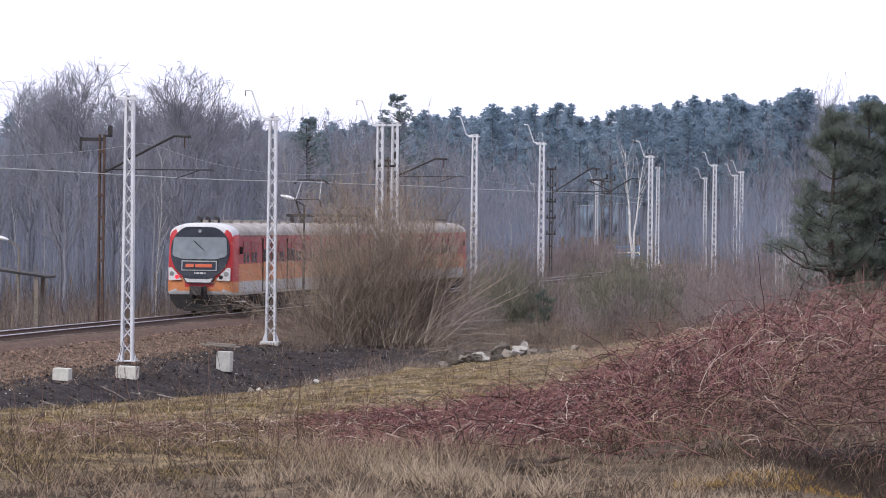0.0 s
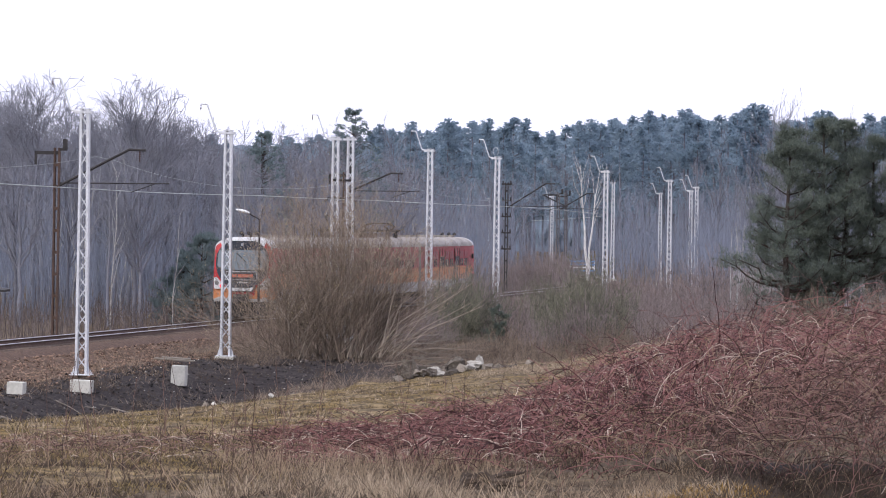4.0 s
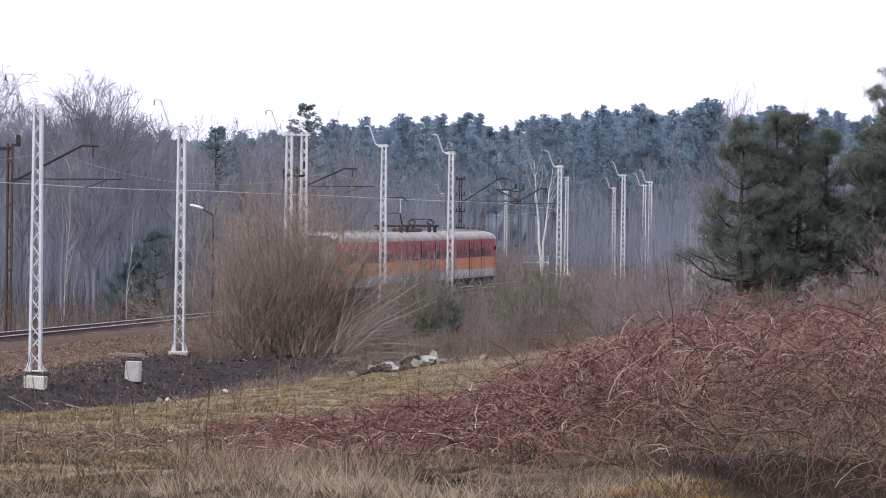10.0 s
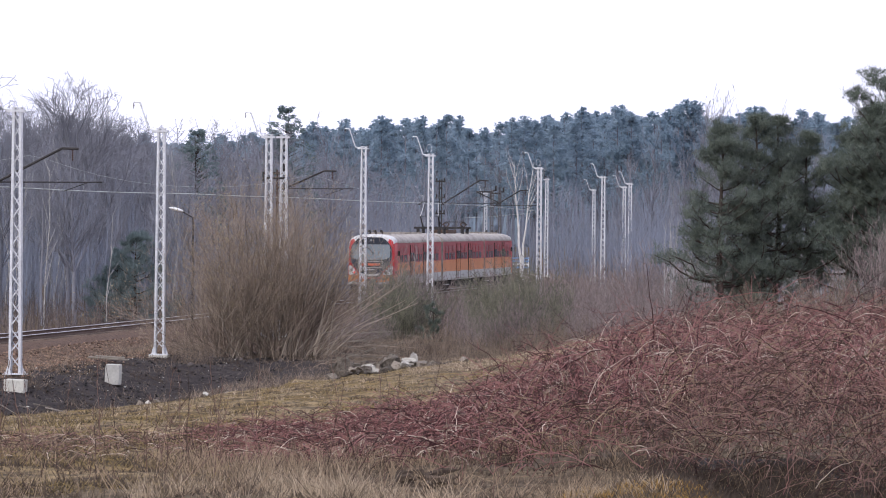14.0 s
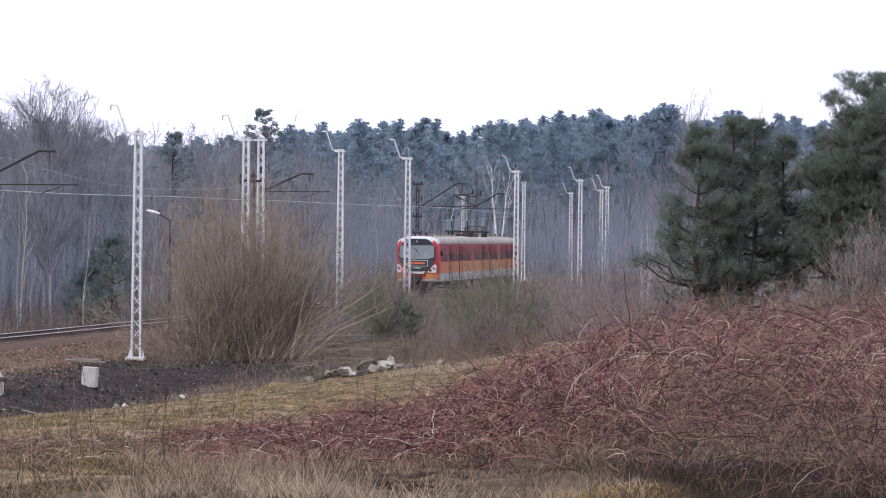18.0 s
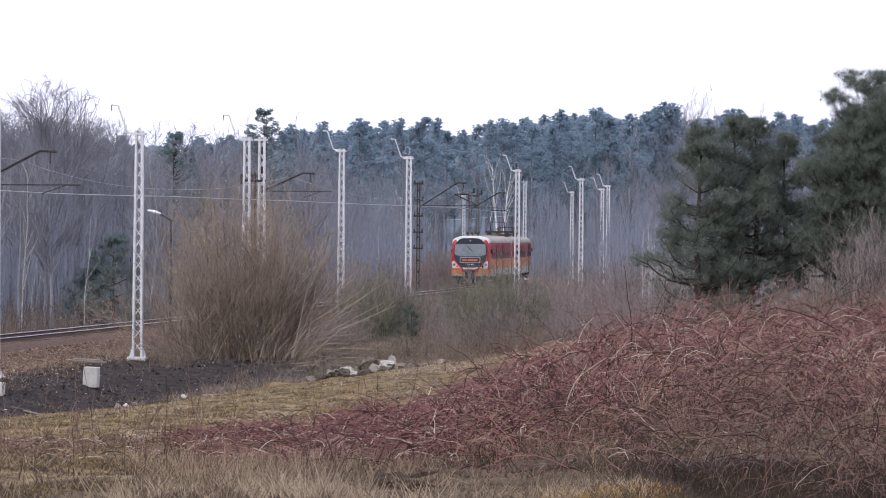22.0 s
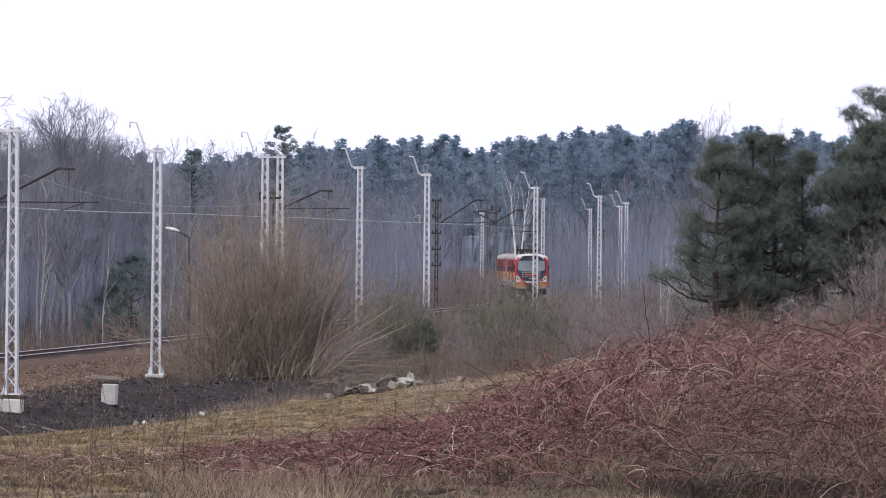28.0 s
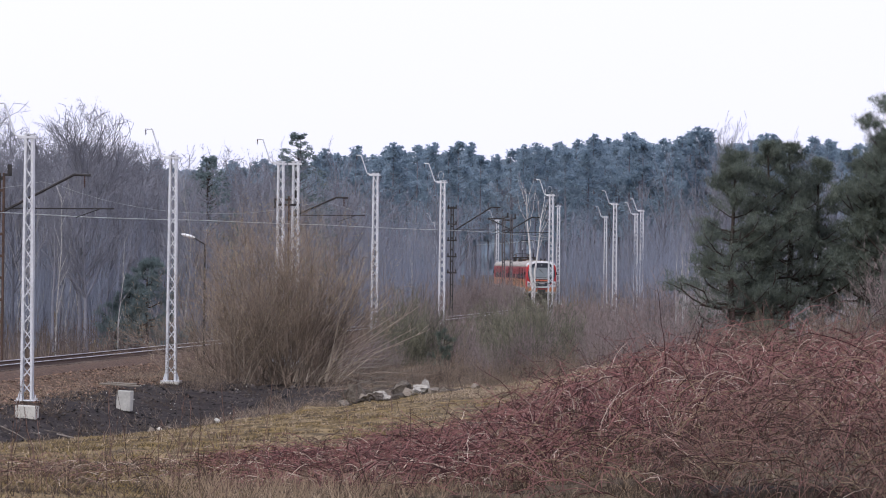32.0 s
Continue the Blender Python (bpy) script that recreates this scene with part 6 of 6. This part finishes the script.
grass(x[keep], y[keep], 0.42, 12, WEED, "bank_grass", "matted brown grass on the bank", 0.009, 1.0, 0.6)


n = 1500
y = gg.uniform(88, 137, n)
x = track_x(y) + gg.uniform(5.2, 13.0, n)
keep = ((y > field_edge(x)) | (beside(x, y) < 9.4)) & patches(x, y, 1.3, 0.7, 0.1)
grass(x[keep], y[keep], 0.20, 10, DEADWOOD, "bank_weeds", "dark dead weeds on the black earth bank", 0.009, 1.0, 0.9)
n = 1500
y = gg.uniform(92, 150, n)
x = track_x(y) + gg.uniform(2.6, 7.2, n)
keep = patches(x, y, 1.0, 0.6, -0.2)
grass(x[keep], y[keep], 0.13, 10, TANCANE, "ballast_litter", "dead grass and leaf litter on the ballast shoulder", 0.008, 1.0, 1.4)
ROOTWOOD = material("pale_roots", (0.10, 0.085, 0.075), (0.26, 0.225, 0.20), 2.0, 0.9, 0.2, random_by="object")
for k in range(16):       # bared roots that run down the bank
    y = gg.uniform(90, 106)
    x = float(track_x(y)) + gg.uniform(8.0, 9.2)
    a, b = Vector((x, y, gz(x, y) + 0.02)), Vector((x + gg.uniform(0.3, 1.3), y - gg.uniform(0.2, 1.2), 0))
    b.z = gz(b.x, b.y) + 0.03
    c = a.lerp(b, 0.5)
    c.z = max(c.z, gz(c.x, c.y) + 0.03)
    me = bpy.data.meshes.new("root")
    bm = add_rod(rod(a - c, Vector((0, 0, 0.03)), 0.024, 0.019, 6), Vector((0, 0, 0.03)), b - c, 0.019, 0.008, 6)
    bm.to_mesh(me)
    bm.free()
    me.materials.append(ROOTWOOD)
    o = new("root", me)
    o.matrix_basis = pose(c.x, c.y, c.z)
    tagged(o, "pale bared root on the black earth bank", "root", "bared roots")


# clods and stones on the bare earth beside the track
def clods(name, label, n, y0, y1, u0, u1, size, mat):
    y = gg.uniform(y0, y1, n)
    x = track_x(y) + gg.uniform(u0, u1, n)
    keep = (y > field_edge(x)) | (beside(x, y) < 9.4)
    x, y = x[keep], y[keep]
    c = np.stack([x, y, ground_z(x, y)], -1)
    s = size * gg.uniform(0.4, 1.5, (len(x), 1, 1))
    o = np.array([[1, 0, 0], [-1, 0, 0], [0, 1, 0], [0, -1, 0], [0, 0, 0.8], [0, 0, -0.5]])
    V = c[:, None] + (o[None] * gg.uniform(0.6, 1.3, (len(x), 6, 3)) + gg.normal(size=(len(x), 6, 3)) * 0.15) * s
    f = np.array([[0, 2, 4], [2, 1, 4], [1, 3, 4], [3, 0, 4], [2, 0, 5], [1, 2, 5], [3, 1, 5], [0, 3, 5]])
    F = (np.arange(len(x)) * 6)[:, None, None] + f[None]
    return tagged(new(name, mesh_np(name, V, F.reshape(-1, 3), [mat])), label, "stones", kind="stuff")


CLOD = material("dark_clods", (0.010, 0.009, 0.010), (0.10, 0.085, 0.08), 2.0, 0.95, 0.0, random_by="island", spread=0.4)
STONE = material("ballast_stones", (0.065, 0.038, 0.028), (0.31, 0.205, 0.15), 2.0, 0.95, 0.0, random_by="island", spread=0.4)
clods("earth_clods", "clods and gravel on the black earth bank", 4200, 88, 136, 4.9, 12.5, 0.05, CLOD)
clods("large_clods", "large clods of black earth on the bank", 300, 88, 136, 5.4, 12.5, 0.09, CLOD)
clods("pale_debris", "pale bits of stone and litter on the black earth", 260, 88, 136, 5.0, 12.0, 0.03, CONCRETE)
clods("ballast_stones", "loose brown ballast and leaf litter beside the rails", 6000, 96, 150, 1.1, 6.5, 0.05, STONE)

# upright dead stalks in the foreground
STALK = material("brown_dead_stalks", (0.040, 0.024, 0.020), (0.17, 0.105, 0.085), 0.8, 0.9, 0.0, random_by="island", spread=0.35)
n = 120
y = gg.uniform(22, 36, n)
x = y * gg.uniform(-0.13, 0.05, n)
z = ground_z(x, y)
h = 0.15 + 0.85 * gg.uniform(0, 1, n) ** 2
u = np.linspace(0, 1, 5)
P = np.stack([x[:, None] + gg.normal(size=(n, 1)) * 0.14 * u, y[:, None] + gg.normal(size=(n, 1)) * 0.1 * u, z[:, None] + h[:, None] * u - 0.02], -1) + gg.normal(size=(n, 5, 3)) * 0.008
R = np.full((n, 5), 0.0032) * np.linspace(1, 0.5, 5)
S, RS = shoots(P, R, n * 9, 0.3, 1.0, 0.28, 32, 0.25, 3, 0.8, gg, 0.1)
V, F = gather([tubes(P, R, 4), spikes(S, np.maximum(RS, 0.0022))])
tagged(new("dead_stalks", mesh_np("dead_stalks", V, F, [STALK])), "thin upright brown stalks in the grass", "stalks", kind="stuff")


# ---------------------------------------------------------------- stones, blocks and dead wood
def boulder(x, y, sx, sy, sz, seed, mat, label):
    bm = bmesh.new()
    bmesh.ops.create_icosphere(bm, subdivisions=3, radius=1)
    gr = np.random.default_rng(seed)
    faces = [(Vector(gr.normal(size=3)).normalized(), gr.uniform(0.42, 0.78)) for _ in range(14)]
    for v in bm.verts:
        p = v.co * 1.1 + Vector((seed * 7.1, seed * 3.3, 0))
        k = 1.15 + 0.16 * noise.noise(p) + 0.24 * noise.noise(p * 2.7) + 0.20 * noise.noise(p * 5.5)
        for q, cut in faces:
            over = v.co.dot(q) - cut
            if over > 0:
                v.co -= q * over
        v.co = Vector((v.co.x * sx, v.co.y * sy, v.co.z * sz)) * k
    me = bpy.data.meshes.new("boulder")
    bm.to_mesh(me)
    bm.free()
    me.materials.append(mat)
    ob = new("boulder", me)
    ob.matrix_basis = pose(x, y, gz(x, y) + sz * 0.5, 0, 0, seed * 47)
    return tagged(ob, label, "boulder", "rubble heap")


n = 150       # broken bits round the large blocks
x, y = gg.normal(1.5, 1.0, n), gg.normal(117.3, 0.4, n)
debris = np.stack([x, y, ground_z(x, y) + 0.03], -1)
o = np.array([[1, 0, 0], [-1, 0, 0], [0, 1, 0], [0, -1, 0], [0, 0, 0.8], [0, 0, -0.5]])
V = debris[:, None] + (o[None] * gg.uniform(0.6, 1.3, (n, 6, 3)) + gg.normal(size=(n, 6, 3)) * 0.15) * gg.uniform(0.03, 0.12, (n, 1, 1))
f = np.array([[0, 2, 4], [2, 1, 4], [1, 3, 4], [3, 0, 4], [2, 0, 5], [1, 2, 5], [3, 1, 5], [0, 3, 5]])
tagged(new("rubble", mesh_np("rubble", V, ((np.arange(n) * 6)[:, None, None] + f[None]).reshape(-1, 3), [ROCK])), "small broken rubble round the larger stones", "rubble", kind="stuff")

GREYR, WHITER = "grey-brown block of broken concrete rubble", "pale white stone in the rubble heap"
for x, y, sx, sy, sz, seed, white in ((0.40, 118.0, 0.45, 0.35, 0.50, 1, 0), (0.95, 118.3, 0.35, 0.4, 0.30, 2, 0), (1.25, 117.8, 0.32, 0.3, 0.30, 3, 1), (1.55, 118.2, 0.45, 0.4, 0.32, 4, 0), (1.2, 117.2, 0.5, 0.3, 0.2, 5, 0),
                                      (2.1, 118.0, 0.34, 0.4, 0.44, 6, 0), (1.85, 117.4, 0.3, 0.3, 0.2, 7, 0), (2.72, 117.9, 0.30, 0.3, 0.30, 8, 1), (2.6, 117.4, 0.24, 0.2, 0.18, 9, 1), (3.2, 117.6, 0.36, 0.3, 0.16, 10, 0), (0.1, 117.4, 0.25, 0.3, 0.2, 11, 0), (2.85, 118.4, 0.2, 0.2, 0.4, 12, 1), (0.7, 117.5, 0.22, 0.2, 0.2, 31, 0), (1.5, 117.3, 0.2, 0.22, 0.22, 32, 1), (2.3, 117.4, 0.25, 0.2, 0.22, 33, 0), (0.2, 118.3, 0.3, 0.25, 0.36, 34, 0), (1.9, 118.5, 0.3, 0.25, 0.4, 35, 0), (3.5, 118.2, 0.22, 0.2, 0.16, 36, 0)):
    boulder(x, y, sx, sy, sz, seed, WHITEROCK if white else ROCK, WHITER if white else GREYR)
for x, y, s_, seed, white in ((-6.4, 99.5, 0.22, 13, 0), (-6.0, 100.2, 0.16, 14, 0), (-5.6, 100.0, 0.14, 15, 0), (-5.2, 100.9, 0.15, 16, 0), (-4.6, 104, 0.14, 17, 0), (-3.2, 108.5, 0.2, 18, 0), (-7.6, 97.4, 0.12, 19, 1), (-3.9, 106.3, 0.12, 20, 1), (4.6, 117.2, 0.2, 21, 0), (-5.4, 100.5, 0.10, 22, 1)):
    boulder(x, y, s_, s_, s_ * 0.7, seed, CONCRETE if white else ROCK, "small stone on the edge of the field")


def concrete_block(x, y, w, d, h, turn, sink, label):
    ob = new("concrete_block", bpy.data.meshes.new("concrete_block"))
    bm = box(-w / 2, w / 2, -d / 2, d / 2, -0.2, h, 0.025)
    bm.to_mesh(ob.data)
    bm.free()
    ob.data.materials.append(CONCRETE)
    ob.matrix_basis = pose(x, y, gz(x, y) - sink, 0, 2, turn)
    return tagged(ob, label, "concrete block", "mast foundations")


concrete_block(-7.55, 118, 0.5, 0.48, 0.5, -9, -0.14, "pale concrete foundation block standing in black earth")
concrete_block(-11.43, 102.2, 0.5, 0.45, 0.34, -9, 0.0, "low pale concrete foundation block beside the ballast")
concrete_block(-9.97, 107.6, 0.66, 0.5, 0.36, -9, 0.0, "low concrete foundation block in front of a lattice mast")
plank = new("grey_plank", bpy.data.meshes.new("grey_plank"))
bm = add_box(box(-0.75, 0.75, -0.12, 0.12, 0, 0.05, 0.01), -0.5, 0.6, 0.05, 0.3, 0.05, 0.09, 0.01)
bm.to_mesh(plank.data)
bm.free()
plank.data.materials.append(OLDWOOD)
plank.matrix_basis = pose(-8.3, 126.5, gz(-8.3, 126.5) + 0.2, 4, 3, -8)
tagged(plank, "weathered grey planks lying on the earth", "planks")


def stump(x, y):
    g = np.random.default_rng(9)
    ob = thing("tree_stump", "dark rotten stump with splintered roots in dry grass", "stump", pose(x, y, gz(x, y) + 0.02) @ Matrix.Diagonal((0.95, 0.95, 1.3, 1)))
    bm = bmesh.new()
    bmesh.ops.create_cone(bm, cap_ends=True, segments=14, radius1=0.11, radius2=0.06, depth=0.12, matrix=Matrix.Translation((-0.1, 0, 0.04)))
    bmesh.ops.subdivide_edges(bm, edges=bm.edges, cuts=2)
    for v in bm.verts:
        v.co += Vector((noise.noise(v.co * 9), noise.noise(v.co * 9 + Vector((5, 0, 0))), noise.noise(v.co * 9 + Vector((0, 7, 0))))) * 0.04
    part("stump_wood", bm, DEADWOOD, ob)
    for k in range(9):
        a = Vector((g.uniform(-0.12, 0.12), g.uniform(-0.1, 0.1), g.uniform(0.02, 0.07)))
        b = a + Vector((g.uniform(0.08, 0.27) * (1 if k > 2 else -0.5), g.uniform(-0.15, 0.15), g.uniform(-0.04, 0.07)))
        c = a.lerp(b, 0.5) + Vector((0, 0, g.uniform(-0.01, 0.03)))
        part("root", add_rod(rod(a, c, 0.026, 0.019, 6), c, b, 0.019, 0.004, 6), DEADWOOD, ob)
    return ob


stump(*STUMP)
for k in range(24):       # heap of cut branches between the willow and the rubble, raised to fit the camera's view
    ax, ay = gg.uniform(-0.9, 1.2), 124 + gg.uniform(-0.8, 1.2)
    p = Vector((0, 0, 0))
    d = Vector((gg.uniform(0.3, 1.0), gg.uniform(-0.25, 0.25), gg.uniform(-0.05, 0.12)))
    bm, r = bmesh.new(), 0.014
    for j in range(5):
        q = p + d * gg.uniform(0.6, 1.1) + Vector((0, gg.normal() * 0.08, gg.normal() * 0.07))
        add_rod(bm, p, q, r, r * 0.8, 5)
        if j:
            add_rod(bm, p.lerp(q, 0.4), p.lerp(q, 0.4) + Vector((gg.uniform(0.2, 0.6), gg.uniform(-0.3, 0.3), gg.uniform(-0.1, 0.35))), r * 0.6, r * 0.3, 4)
        p, r = q, r * 0.8
    log = new("fallen_branch", bpy.data.meshes.new("fallen_branch"))
    bm.to_mesh(log.data)
    bm.free()
    log.data.materials.append(OLDWOOD if k % 3 else WILLOW)
    log.matrix_basis = pose(ax, ay, gz(ax, ay) + 0.12 + 0.055 * k)
    tagged(log, "cut bare branch lying in a heap on the bank", "branch", "heap of branches")

# low open shelter under the trees
sh = thing("shelter", "low dark open shelter with a sloping roof under the trees", "shelter", pose(-19.4, 150, 0))
g_ = gz(-19.4, 151)
part("roof", plate([(-3.2, 2.05), (2.0, 1.36), (2.0, 1.46), (-3.2, 2.17)], -0.2, 2.6), DARKSTEEL, sh, "dark sheet roof")
for x, y in ((1.45, 0.0), (1.45, 2.3), (-2.8, 0.0), (-2.8, 2.3)):
    part("post", box(x - 0.09, x + 0.09, y - 0.09, y + 0.09, g_ - 0.3, 1.35 if x > 0 else 1.95, 0.01), OLDWOOD, sh)

# blue-painted barrier beside the far curve
bar = thing("blue_barrier", "blue and white painted rail barrier beyond the scrub", "barrier", pose(21.8, 400, gz(21.8, 400)))
for k in range(4):
    part("rail_bar", box(-1.5, 1.5, -0.03, 0.03, 0.9 + 0.36 * k, 1.08 + 0.36 * k, 0.01), LAMPWHITE if k == 1 else BLUEPAINT, bar)
for x in (-1.45, 1.45):
    part("post", box(x - 0.05, x + 0.05, 0.03, 0.12, -0.3, 2.2, 0.01), LAMPWHITE, bar)

# lattice radio tower far behind the wood
tower = thing("radio_tower", "slim far lattice radio tower above the trees", "tower", pose(-53.6, 800, 0))
for o in (-1, 1):
    part("tower_leg", rod((o * 2.6, 0, 0), (o * 0.35, 0, 38), 0.14, 0.10, 6), GALV, tower)
bm = bmesh.new()
for k in range(18):
    za, zb = 2 * k, 2 * k + 2
    wa, wb = 2.6 - 2.25 * za / 37, 2.6 - 2.25 * zb / 37
    s_ = 1 if k % 2 else -1
    add_rod(bm, (-s_ * wa, 0, za), (s_ * wb, 0, zb), 0.06, n=4)
part("tower_lacing", bm, GALV, tower)

# ---------------------------------------------------------------- sleepers
sl = box(-1.3, 1.3, -0.13, 0.13, -0.33, -0.172, 0.015)
SLEEPER = bpy.data.meshes.new("sleeper")
sl.to_mesh(SLEEPER)
sl.free()
SLEEPER.materials.append(SLEEPERWOOD)
for k in range(300):
    s0 = station(96) + 0.65 * k
    (xa, ya), (xb, yb) = along(s0), along(s0 + 0.3)
    o = new("sleeper", SLEEPER)
    o.parent = TRACK
    o.matrix_basis = pose(xa, ya, float(rail_z(ya)), 0, 0, math.degrees(math.atan2(yb - ya, xb - xa)) - 90)


# ---------------------------------------------------------------- what moves
def motions():
    # where the near end of the train stands, along the line, from second to second
    at_t = [0, 3, 6, 9, 13, 17, 19, 23, 26.5, 30, 32]
    at_y = [150.3, 163.2, 174.3, 188.8, 208.9, 232.7, 245.7, 273.5, 298, 322, 336]
    at_s = [station(y) for y in at_y]

    def near_end(t):
        return float(glide(t, at_t, at_s))

    for car, start, length in CARS:
        rows = []
        for t in np.arange(0, 32.01, 0.5):
            s = near_end(t) + start
            (xa, ya), (xb, yb) = along(s + 3.4), along(s + length - 3.4)
            za, zb = float(rail_z(ya)), float(rail_z(yb))
            rows.append((t, pose((xa + xb) / 2, (ya + yb) / 2, (za + zb) / 2, math.degrees(math.atan2(zb - za, length - 6.8)), 0, math.degrees(math.atan2(yb - ya, xb - xa)) - 90)))
        walk(car, rows)
    turns = [(t, -math.degrees((near_end(t) - near_end(0)) / 0.53)) for t in np.arange(0, 32.01, 0.1)]
    for w, y in WHEELSETS:
        walk(w, [(t, pose(0, y * SIZE, 0.50 * SIZE, a, 0, 0)) for t, a in turns])


motions()
